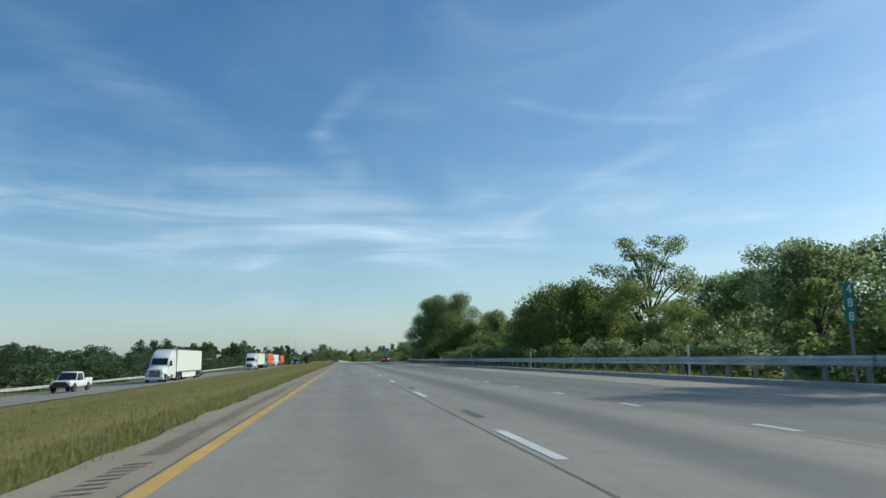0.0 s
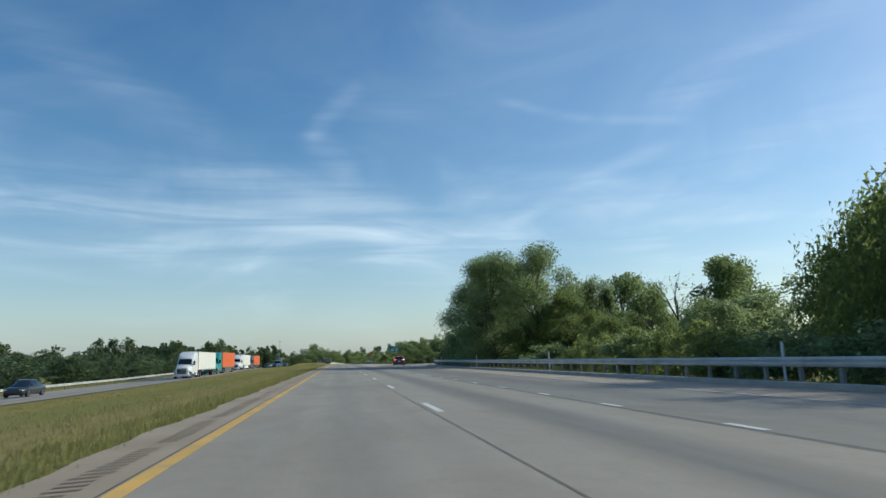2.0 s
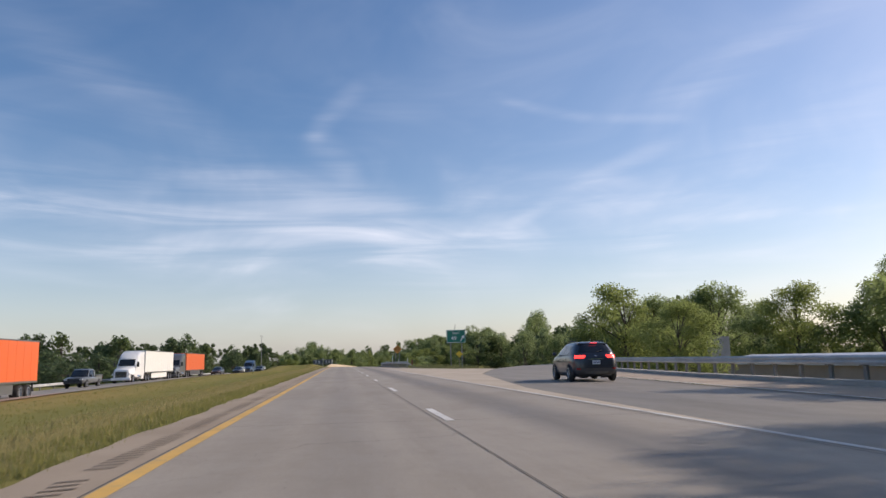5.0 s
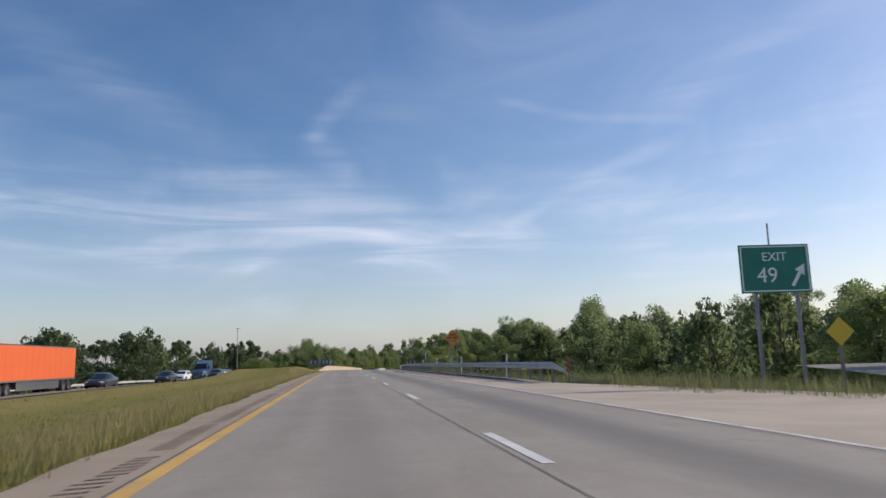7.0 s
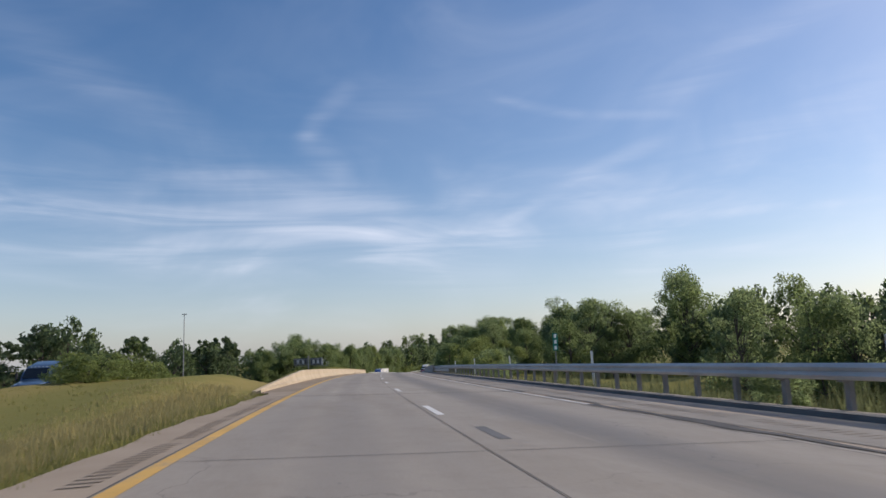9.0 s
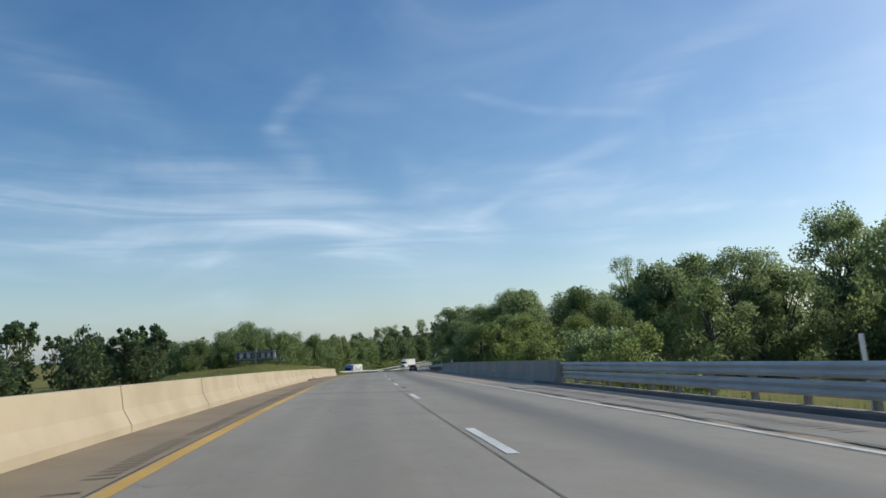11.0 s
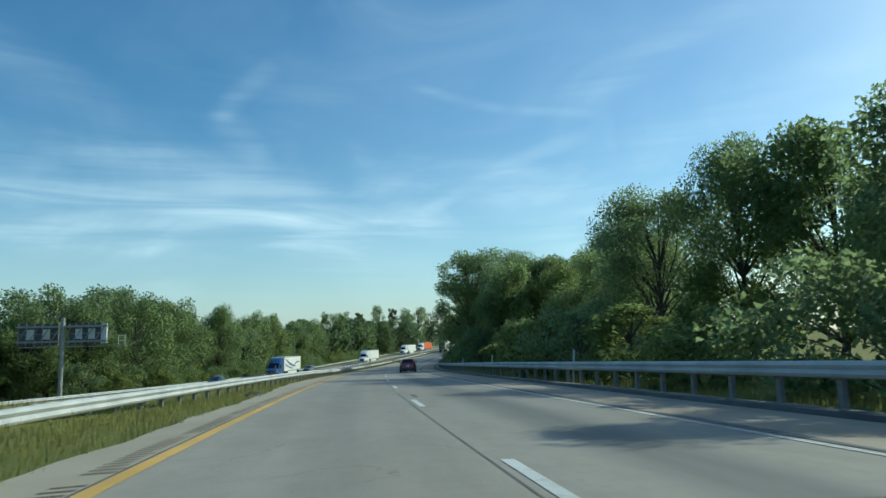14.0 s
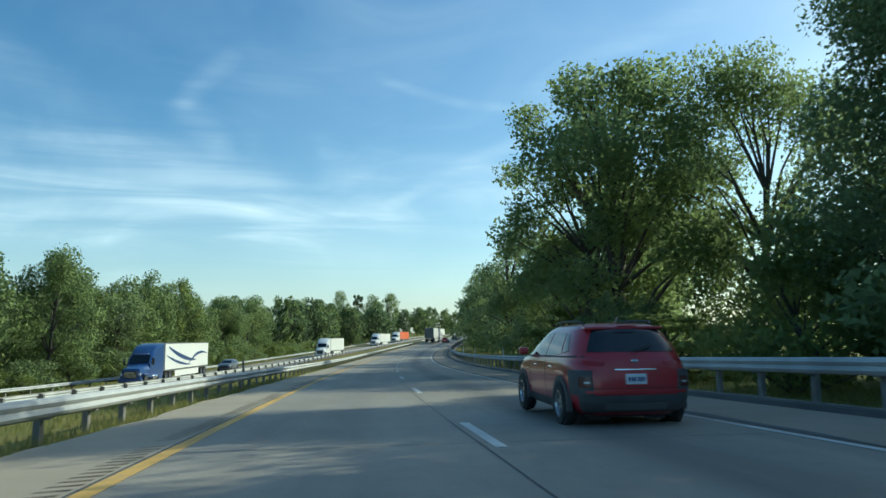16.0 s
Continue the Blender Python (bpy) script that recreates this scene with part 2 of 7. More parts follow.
PALE_SHOULDER = speckled("dusty_pale_shoulder", (0.33, 0.268, 0.19), (0.45, 0.372, 0.272), 0.35, 30.0, 0.85, 0.3)
DIRT = speckled("dirty_bridge_shoulder", (0.225, 0.168, 0.106), (0.325, 0.25, 0.165), 0.45, 28.0, 0.9, 0.35)
GORE = speckled("sandy_gore_concrete", (0.36, 0.295, 0.22), (0.50, 0.42, 0.32), 0.4, 25.0, 0.9, 0.3)
SAND = speckled("sandy_shoulder", (0.30, 0.232, 0.170), (0.42, 0.335, 0.25), 0.4, 25.0, 0.9, 0.3)
ASPHALT = speckled("patched_asphalt", (0.10, 0.098, 0.095), (0.17, 0.165, 0.158), 0.5, 30.0, 0.85, 0.4)
ASPHALT_PALE = speckled("worn_shoulder_asphalt", (0.20, 0.18, 0.152), (0.30, 0.265, 0.22), 0.6, 30.0, 0.9, 0.3)
BROKEN = speckled("broken_asphalt", (0.04, 0.039, 0.037), (0.085, 0.08, 0.075), 1.4, 20.0, 0.9, 0.5)
JOINT = speckled("joint_tar", (0.075, 0.07, 0.062), (0.145, 0.132, 0.115), 1.0, 20.0, 0.8, 0.2)


def worn_paint(name, colour, under, low, high):
    """Road paint, chipped and rubbed through to the concrete."""
    m = Mat(name, 0.65, 0.0, 0.4)
    grain = m.noise(34.0, 4.0, 0.7)
    chips = m.math("ADD", m.math("MULTIPLY", m.noise(1.1, 4.0), 0.55), m.math("MULTIPLY", m.noise(9.0, 5.0, 0.7), 0.45))
    tone = m.mix(m.ramp(m.noise(0.5, 3.0), 0.35, 0.65), colour, tuple(0.82 * c for c in colour))
    m.colour(m.mix(m.ramp(chips, low, high), tone, under))
    m.bump(grain, 0.2, 0.004)
    return m.mat


WHITE_LINE = worn_paint("white_line_paint", (0.74, 0.72, 0.67), (0.33, 0.30, 0.26), 0.50, 0.72)
EDGE_WHITE = worn_paint("edge_line_paint", (0.68, 0.66, 0.61), (0.33, 0.30, 0.26), 0.46, 0.70)
YELLOW_LINE = worn_paint("yellow_line_paint", (0.70, 0.415, 0.095), (0.36, 0.27, 0.16), 0.48, 0.74)
FADED_YELLOW = worn_paint("faded_yellow_paint", (0.52, 0.33, 0.10), (0.30, 0.23, 0.15), 0.42, 0.68)
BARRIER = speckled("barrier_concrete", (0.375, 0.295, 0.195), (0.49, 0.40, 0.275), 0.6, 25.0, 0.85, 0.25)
KERB = speckled("kerb_concrete", (0.28, 0.26, 0.23), (0.40, 0.37, 0.33), 0.8, 25.0, 0.85, 0.25)
STEEL = speckled("galvanised_steel", (0.36, 0.365, 0.36), (0.56, 0.555, 0.54), 0.9, 14.0, 0.72, 0.08, 0.1)
POST_STEEL = speckled("post_steel", (0.16, 0.15, 0.14), (0.28, 0.265, 0.24), 2.0, 20.0, 0.7, 0.1, 0.2)


def grass_material():
    """Mown verge: a green edge, a dry straw band, a greener hollow; UV is metres across and along."""
    m = Mat("verge_grass_ground", 0.95, 0.0, 0.1)
    uv = m.coord("UV")
    sep = m.node("ShaderNodeSeparateXYZ")
    m.link(uv, sep.inputs[0])
    far = m.noise(0.045, 4.0, 0.6)
    mid = m.noise(0.35, 5.0, 0.65)
    near = m.noise(3.5, 5.0, 0.7)
    wavy = m.math("ADD", sep.outputs[0], m.math("MULTIPLY", m.math("SUBTRACT", mid, 0.5), 5.0))
    dry = m.math("MULTIPLY", m.ramp(wavy, -3.6, -4.6), m.ramp(wavy, -7.6, -5.6))
    dry2 = m.math("MULTIPLY", m.ramp(wavy, -10.5, -13.0), m.ramp(wavy, -24.0, -17.0))
    band = m.math("MAXIMUM", dry, m.math("MULTIPLY", dry2, 0.8))
    meadow = m.math("MULTIPLY", m.ramp(sep.outputs[1], 392, 412), m.ramp(sep.outputs[1], 458, 442))
    meadow = m.math("MULTIPLY", meadow, m.math("MULTIPLY", m.ramp(wavy, -45, -22), m.ramp(wavy, 30, 12)))
    band = m.math("MULTIPLY", band, m.math("SUBTRACT", 1.0, m.math("MULTIPLY", meadow, 0.85)))
    green = m.mix(near, (0.158, 0.150, 0.040), (0.225, 0.206, 0.062))
    straw = m.mix(near, (0.245, 0.185, 0.060), (0.33, 0.258, 0.10))
    patch = m.ramp(m.math("ADD", m.math("MULTIPLY", far, 0.6), m.math("MULTIPLY", mid, 0.4)), 0.46, 0.64)
    fac = m.math("ADD", m.math("MULTIPLY", band, 0.6), m.math("MULTIPLY", patch, 0.35), True)
    lush = m.mix(near, (0.098, 0.112, 0.034), (0.155, 0.165, 0.052))
    strip_side = m.math("MULTIPLY", m.ramp(wavy, -8.0, -5.5), m.math("MULTIPLY", m.ramp(sep.outputs[1], 446, 456), m.ramp(sep.outputs[1], 540, 510)))
    lush_part = m.math("MAXIMUM", m.math("MULTIPLY", meadow, 0.8), m.math("MULTIPLY", strip_side, 0.8))
    m.colour(m.mix(lush_part, m.mix(fac, green, straw), lush))
    m.bump(near, 0.4, 0.08)
    return m.mat


GROUND = grass_material()


def leaf_material(name, a, b, through):
    m = Mat(name, 0.65, 0.0, 0.16)
    info = m.node("ShaderNodeNewGeometry")
    island = info.outputs["Random Per Island"]
    ob = m.node("ShaderNodeObjectInfo").outputs["Random"]
    big = m.noise(0.35, 3.0)
    fac = m.math("ADD", m.math("MULTIPLY", island, 0.55), m.math("MULTIPLY", m.ramp(big, 0.3, 0.7), 0.45))
    col = m.mix(fac, a, b)
    col = m.mix(m.math("MULTIPLY", ob, 0.3), col, tuple(0.68 * c for c in a))
    m.colour(col)
    glow = m.node("ShaderNodeBsdfTranslucent")
    m.link(m.mix(island, through, tuple(0.72 * c for c in through)), glow.inputs[0])
    both = m.node("ShaderNodeMixShader")
    both.inputs[0].default_value = 0.62
    m.link(m.bsdf.outputs[0], both.inputs[1])
    m.link(glow.outputs[0], both.inputs[2])
    m.link(both.outputs[0], m.tree.nodes["Material Output"].inputs[0])
    return m.mat


LEAF_DARK = leaf_material("dark_leaves", (0.078, 0.104, 0.058), (0.126, 0.155, 0.084), (0.36, 0.45, 0.20))
LEAF_GREEN = leaf_material("green_leaves", (0.088, 0.122, 0.053), (0.148, 0.183, 0.078), (0.33, 0.415, 0.165))
LEAF_YELLOW = leaf_material("yellow_green_leaves", (0.103, 0.136, 0.050), (0.170, 0.195, 0.076), (0.34, 0.405, 0.13))
LEAF_WILLOW = leaf_material("willow_leaves", (0.078, 0.105, 0.040), (0.140, 0.165, 0.060), (0.27, 0.33, 0.09))
# Shaded copies of the leaf colours: the far trees' dimness is in the tone.
LEAF_FAR_SHADED = leaf_material("shaded_far_leaves", (0.050, 0.075, 0.044), (0.085, 0.112, 0.062), (0.20, 0.27, 0.13))
LEAF_FAR_SHADED_GREEN = leaf_material("shaded_far_green_leaves", (0.060, 0.088, 0.042), (0.100, 0.128, 0.060), (0.23, 0.30, 0.12))
BARK = speckled("bark", (0.05, 0.042, 0.034), (0.12, 0.10, 0.082), 2.0, 18.0, 0.95, 0.6)
# ---------- helpers for meshes ----------
def finish(name, bm, material, parent=None, label="", smooth=False):
    """Links a bmesh as one mesh object."""
    bmesh.ops.recalc_face_normals(bm, faces=bm.faces)
    me = bpy.data.meshes.new(name)
    bm.to_mesh(me)
    bm.free()
    for m in (material if isinstance(material, (list, tuple)) else [material]):
        me.materials.append(m)
    if smooth:
        for p in me.polygons:
            p.use_smooth = True
    ob = new(name, me)
    if parent is not None:
        ob.parent = parent
    if label:
        tagged(ob, label)
    return ob


def part(name, bm, material, parent, label="", smooth=False):
    return finish(name, bm, material, parent, label, smooth)


def raw(name, verts, faces, material, parent=None, smooth=False, uvs=None):
    """Links plain vertices and faces as one mesh object."""
    me = bpy.data.meshes.new(name)
    me.from_pydata(verts, [], faces)
    me.materials.append(material)
    if uvs is not None:
        layer = me.uv_layers.new(name="road")
        idx = np.empty(len(me.loops), dtype=np.int32)
        me.loops.foreach_get("vertex_index", idx)
        layer.data.foreach_set("uv", np.asarray(uvs, dtype=np.float32)[idx].ravel())
    if smooth:
        me.polygons.foreach_set("use_smooth", np.ones(len(me.polygons), dtype=bool))
    me.update()
    ob = new(name, me)
    if parent is not None:
        ob.parent = parent
    return ob


def sweep(name, section, s0, s1, step, material, parent=None, bank=True, closed=False, uv=False, smooth=False):
    """A strip or bar along the road: section(s) gives its (u, dz) corners at s."""
    n = max(1, int(math.ceil((s1 - s0) / step)))
    verts, faces, uvs = [], [], []
    k = len(section(s0))
    for i in range(n + 1):
        s = s0 + (s1 - s0) * i / n
        for u, dz in section(s):
            verts.append(tuple(at(s, u, dz, bank)))
            uvs.append((u, s))
    for i in range(n):
        for j in range(k if closed else k - 1):
            a, b = i * k + j, i * k + (j + 1) % k
            faces.append((a, b, b + k, a + k))
    if closed:
        faces.append(tuple(range(k - 1, -1, -1)))
        faces.append(tuple(range(n * k, n * k + k)))
    return raw(name, verts, faces, material, parent, smooth, uvs if uv else None)


def box(bm, x0, y0, z0, x1, y1, z1, bevel=0.0):
    made = bmesh.ops.create_cube(bm, size=1.0)
    for v in made["verts"]:
        v.co = Vector(((x0 + x1) / 2 + v.co.x * (x1 - x0), (y0 + y1) / 2 + v.co.y * (y1 - y0), (z0 + z1) / 2 + v.co.z * (z1 - z0)))
    if bevel:
        edges = list({e for v in made["verts"] for e in v.link_edges})
        bmesh.ops.bevel(bm, geom=edges, offset=bevel, segments=2, affect="EDGES", profile=0.5)
    return made["verts"]


def tube(verts, faces, a, b, r0, r1, sides=6):
    d = (b - a).normalized()
    side = d.orthogonal().normalized()
    other = d.cross(side)
    base = len(verts)
    for c, r in ((a, r0), (b, r1)):
        for i in range(sides):
            w = 2 * math.pi * i / sides
            verts.append(tuple(c + side * (r * math.cos(w)) + other * (r * math.sin(w))))
    for i in range(sides):
        j = (i + 1) % sides
        faces.append((base + i, base + j, base + sides + j, base + sides + i))


# ---------- ground ----------
def ramp01(v, a, b):
    t = max(0.0, min(1.0, (v - a) / (b - a)))
    return t * t * (3 - 2 * t)


OPP = table([(0, 0), (340, 0), (520, 2.6), (1400, 2.6)])     # the opposite road draws nearer after the bridge
OPP_RISE = table([(60, 0), (120, 0.15), (180, 0.3), (220, 0.6), (260, 0.72), (345, 0.68), (375, 0.45), (450, 0.0)])     # it climbs level with this one before the bridge
LEFT_SHAPE = table([(-400, -4), (-120, -3.5), (-60, -3.2), (-42, -2.7), (-34, -2.2), (-32.0, -2.02), (-20, -1.38), (-18.5, -1.3),
                    (-15, -0.9), (-10, -0.55), (-6, -0.3), (-4.2, -0.16), (-3.0, -0.07)])
RIGHT_SHAPE = table([(6, -0.07), (10, -0.1), (16, -0.3), (22, -1.2), (40, -2.5), (120, -3), (400, -4)])


def left_z(s, u):
    k = min(1.0, max(0.0, (-u - 4.0) / 10.0))
    return float(LEFT_SHAPE(u - k * float(OPP(s)))) + float(OPP_RISE(s)) * ramp01(-u, 9.0, 19.0)


def mound(s, u):
    """The median's bank before and after the bridge."""
    along = ramp01(s, 312, 334) * (1 - ramp01(s, 340, 352)) * 1.15 + ramp01(s, 408, 424) * (1 - ramp01(s, 464, 500)) * 1.7
    across = ramp01(-u, 3.4, 8.0) * (1 - ramp01(-u, 14.0, 18.5))
    return along * across


def gully(s, u):
    """The ground falls away under the bridge."""
    along = ramp01(s, 342, 354) * (1 - ramp01(s, 400, 412))
    across = ramp01(-u, 3.6, 7.0) * (1 - ramp01(-u, 13, 16)) if u < 0 else ramp01(u, 9.2, 16)
    return along * across * 3.0


def lift(s, u):
    if u < 0:
        z = left_z(s, u) + mound(s, u)
    else:
        z = float(RIGHT_SHAPE(u))
        z += ramp01(u, 14.0, 22) * (1 - ramp01(s, 150, 200)) * 0.9
        z -= ramp01(u, 9.5, 20) * ramp01(s, 262, 290) * (1 - ramp01(s, 380, 430)) * 1.6
        z += ramp01(u, 10.5, 30) * ramp01(s, 440, 480) * 1.8
    z -= gully(s, u)
    if u < -33 or u > 22:
        z += 0.35 * noise.noise((s * 0.03, u * 0.03, 0.0)) * min(3.0, abs(u) / 30)
    return z


def build_ground():
    across = ([-2600, -1600, -1000, -650, -420, -280, -200, -150, -115, -90, -72, -58, -48, -41, -36, -33, -31, -29.5, -28]
              + [-26, -22, -18, -17, -16, -15.4] + [-14.6 + 0.8 * i for i in range(14)] + [-3.0, -2.4, 0, 4, 6.5, 8, 9, 10, 12, 14, 15, 16, 18, 20]
              + [23, 27, 32, 38, 46, 56, 70, 88, 110, 140, 180, 240, 330, 460, 650, 1000, 1600, 2600])
    along = [-260 + 20 * i for i in range(12)] + [-20 + 4 * i for i in range(145)] + [566 + 12 * i for i in range(40)] + [1060, 1100, 1150, 1220, 1300, 1400]
    verts, faces, uvs = [], [], []
    for s in along:
        for u in across:
            p = at(s, u) if abs(u) < 60 else None
            if p is None:
                e = at(s, 60 if u > 0 else -60)
                p = Vector((e.x + (u - (60 if u > 0 else -60)), e.y, e.z))
            z = p.z + lift(s, u) - 0.03
            verts.append((p.x, p.y, z))
            uvs.append((u, s))
    k = len(across)
    for i in range(len(along) - 1):
        for j in range(k - 1):
            a = i * k + j
            faces.append((a, a + 1, a + k + 1, a + k))
    # the sheet runs on to the horizon ahead and behind
    for row, dy in ((0, -3000.0), (len(along) - 1, 3500.0)):
        base = len(verts)
        for j in range(k):
            x, y, z = verts[row * k + j]
            verts.append((x, y + dy, z))
            uvs.append((across[j], along[row] + dy))
        for j in range(k - 1):
            faces.append((row * k + j, row * k + j + 1, base + j + 1, base + j))
    g = raw("ground", verts, faces, GROUND, None, True, uvs)
    return tagged(g, "grassy verge and fields, green with dry straw patches", "ground", kind="structure")


ground = build_ground()


# ---------- pavements and lines ----------
def strip(name, u0, u1, s0, s1, dz, material, parent=None, step=4.0, uv=True):
    f0 = u0 if callable(u0) else (lambda s: u0)
    f1 = u1 if callable(u1) else (lambda s: u1)
    cuts = 6 if uv and not callable(u0) and abs(f1(s0) - f0(s0)) > 5 else 1
    return sweep(name, lambda s: [(f0(s) + (f1(s) - f0(s)) * i / cuts, dz) for i in range(cuts + 1)], s0, s1, step, material, parent, uv=uv)


S_END = 1300
road = tagged(strip("road", -1.94, 5.75, -60, S_END, 0.0, ROAD), "worn grey concrete carriageway with dark oil bands", "road", kind="structure")
opposite = tagged(sweep("opposite_road", lambda s: [(u + float(OPP(s)), left_z(s, u + float(OPP(s))) + 0.04) for u in (-32.0, -28.6, -24.6, -20.6, -19.4)], -60, S_END, 6.0, OPPOSITE, uv=True),
                  "pale concrete opposite carriageway, lower than the median", "road", kind="structure")
RAMP_L = table([(165, 5.75), (172, 5.8), (190, 6.6), (215, 10.0), (240, 16.5), (262, 25), (290, 40)])
RAMP_R = table([(-60, 10.75), (150, 10.75), (175, 11.6), (200, 14.2), (222, 18.0), (245, 25), (262, 32), (290, 49)])
exit_lane = tagged(strip("exit_lane", 5.75, lambda s: float(RAMP_R(s)), -60, 172, 0.0, EXIT), "darker grey exit lane beside the carriageway", "road", kind="structure")
ramp = tagged(sweep("exit_ramp", lambda s: [(float(RAMP_L(s)), -0.02), (float(RAMP_R(s)), -0.04)], 172, 290, 3.0, EXIT, uv=True),
              "exit ramp that leaves the carriageway", "road", kind="structure")
gore = tagged(sweep("gore_pavement", lambda s: [(5.75, 0.0), (max(5.76, min(float(RAMP_L(s)), float(table([(172, 5.8), (240, 16.4), (262, 9.0), (270, 8.3)])(s)))), 0.0)], 172, 270, 2.0, GORE),
              "pale sandy pavement between road and ramp", "pavement", kind="structure")
for s0, s1, stone, note in ((-60, 327, SHOULDER, "narrow pale left shoulder with cut rumble grooves"), (327, 446, DIRT, "narrow brown dusty shoulder on the bridge"),
                            (446, S_END, PALE_SHOULDER, "pale dusty left shoulder with cut rumble grooves")):
    tagged(sweep("left_shoulder", lambda s: [(-3.0 - 0.75 * ramp01(s, 488, 512) + 0.06 * math.sin(s * 0.7) + 0.05 * math.sin(s * 1.9) - (0.5 if 327 <= s <= 446 else 0.0), -0.035), (-1.94, 0.0)], s0, s1, 1.0, stone), note, "shoulder", kind="structure")
tagged(strip("right_shoulder", lambda s: float(RAMP_R(s)), lambda s: float(RAMP_R(s)) + 3.1, -60, 262, -0.01, SAND, uv=False),
                             "pale dusty right shoulder beside the kerb", "shoulder", kind="structure")
tagged(strip("right_shoulder", 5.75, 8.5, 262, S_END, -0.005, SAND, uv=False), "pale dusty right shoulder beside the rail", "shoulder", kind="structure")
# ---------- lines, joints and grooves ----------
def dashes():
    for line, phase, s_to, pitch, run in ((2.0, 7.2 - 12.19 * 4, 1000, 12.19, 3.05), (5.8, 8.9 - 5.11 * 7, 112, 5.11, 1.05)):
        s = phase
        while s < s_to:
            tagged(strip("lane_dash", line - 0.075, line + 0.075, s, s + run, 0.006, WHITE_LINE, uv=False), "worn white lane dash", "road marking", "lane dashes", "structure")
            s += pitch


dashes()
for s0, s1, ink, note in ((-60, 398, YELLOW_LINE, "yellow left edge line, rubbed in places"), (398, 446, FADED_YELLOW, "faded dusty yellow edge line on the bridge"), (446, S_END, YELLOW_LINE, "yellow left edge line, rubbed in places")):
    inset = 0.09 if ink is FADED_YELLOW else 0.0
    tagged(strip("yellow_edge_line", -1.91 + inset, -1.73 + inset, s0, s1, 0.006, ink, uv=False), note, "road marking", kind="structure")
tagged(strip("white_edge_line", lambda s: float(RAMP_R(s)) - 0.3, lambda s: float(RAMP_R(s)) - 0.17, -60, 280, 0.006, EDGE_WHITE, uv=False),
       "white right edge line of the exit lane", "road marking", kind="structure")
EDGE_U = table([(100, 5.74), (300, 5.7), (370, 5.62), (400, 5.55), (420, 5.30), (446, 5.36), (462, 5.70), (1400, 5.74)])
for s0, s1 in ((112, 298), (312.5, S_END)):
    tagged(strip("white_edge_line", lambda s: float(EDGE_U(s)), lambda s: float(EDGE_U(s)) + 0.13, s0, s1, 0.007, EDGE_WHITE, uv=False), "white right edge line, worn in places", "road marking", kind="structure")
for u, wide, j0, j1 in ((-1.955, 0.026, -60, 396), (-1.32, 0.03, 396, 446), (-1.955, 0.026, 446, 700), (1.80, 0.016, -60, 396), (1.80, 0.016, 446, 700), (5.56, 0.018, -60, 396)):
    tagged(strip("lengthwise_joint", u, u + wide, j0, j1, 0.008, JOINT, uv=False, step=6.0), "dark tarred joint along the slabs", "road joint", kind="structure")
# dark patches left where old dashes were ground off
for k, (s, u) in enumerate(((13.4, 2.16), (25.6, 2.16), (123.0, 2.2), (160.2, 2.2), (296.4, 2.25), (308.3, 2.25), (394.2, 2.1), (406.5, 2.1), (418.6, 2.1), (430.8, 2.12), (443.0, 2.12), (488.0, 2.2))):
    tagged(strip("ground_patch", u - 0.08, u + 0.1, s - 1.0, s + 0.9, 0.004, ASPHALT, uv=False), "dark patch beside a lane dash", "road patch", "ground patches", "structure")
random.seed(3)
for s in [-5 + 18.3 * i for i in range(38)]:
    tagged(sweep("crosswise_joint", lambda q: [(-1.95, 0.0045), (5.7, 0.0045)], s, s + 0.022, 1.0, JOINT), "thin crosswise slab joint", "road joint", kind="structure")
for s in (322.0, 390.1, 408.4, 447.5):
    tagged(raw("expansion_joint", [tuple(at(s + 0.28 * u * (s == 408.4) + d, u, z)) for u, z in ((-3.3, -0.02), (-1.95, 0.009), (5.7, 0.009), (8.4, 0.004)) for d in (0.0, 0.13)], [(0, 1, 3, 2), (2, 3, 5, 4), (4, 5, 7, 6)], JOINT), "dark expansion joint across the bridge deck", "road joint", kind="structure")
# the crumbled dark edge beside the white line
for s0, s1, u0, wide in ((268, 297, 6.0, 0.05), (297, 314, 5.72, 0.26), (314, 392, 5.96, 0.10)):
    tagged(sweep("asphalt_edge", lambda s: [(u0 + 0.05 * math.sin(s * 1.3) + 0.04 * math.sin(s * 3.1), 0.009), (u0 + wide + 0.07 * math.sin(s * 0.9) + 0.05 * math.sin(s * 2.3 + 1), 0.009)], s0, s1, 0.5, JOINT if wide < 0.2 else BROKEN),
           "dark crumbled asphalt strip along the shoulder", "asphalt strip", kind="structure")
tagged(sweep("worn_shoulder", lambda s: [(6.1, 0.002), (7.35 + 0.12 * math.sin(s * 0.6) + 0.06 * math.sin(s * 2.7), 0.002)], 285, 397, 1.0, ASPHALT_PALE), "grey-brown worn asphalt of the right shoulder", "shoulder", kind="structure")

tagged(sweep("asphalt_edge", lambda s: [(5.95, 0.003), (6.15 + 0.08 * math.sin(s * 0.9) + 0.06 * math.sin(s * 2.3 + 1), 0.003)], 448, 700, 1.5, ASPHALT),
       "dark asphalt strip along the shoulder", "asphalt strip", kind="structure")
tagged(sweep("asphalt_edge", lambda s: [(5.62, 0.003), (5.72, 0.003)], 60, 172, 4, ASPHALT), "dark seam beside the exit lane", "asphalt strip", kind="structure")


GROOVE_U = table([(0, -2.54), (270, -2.42), (455, -2.32), (700, -2.32)])


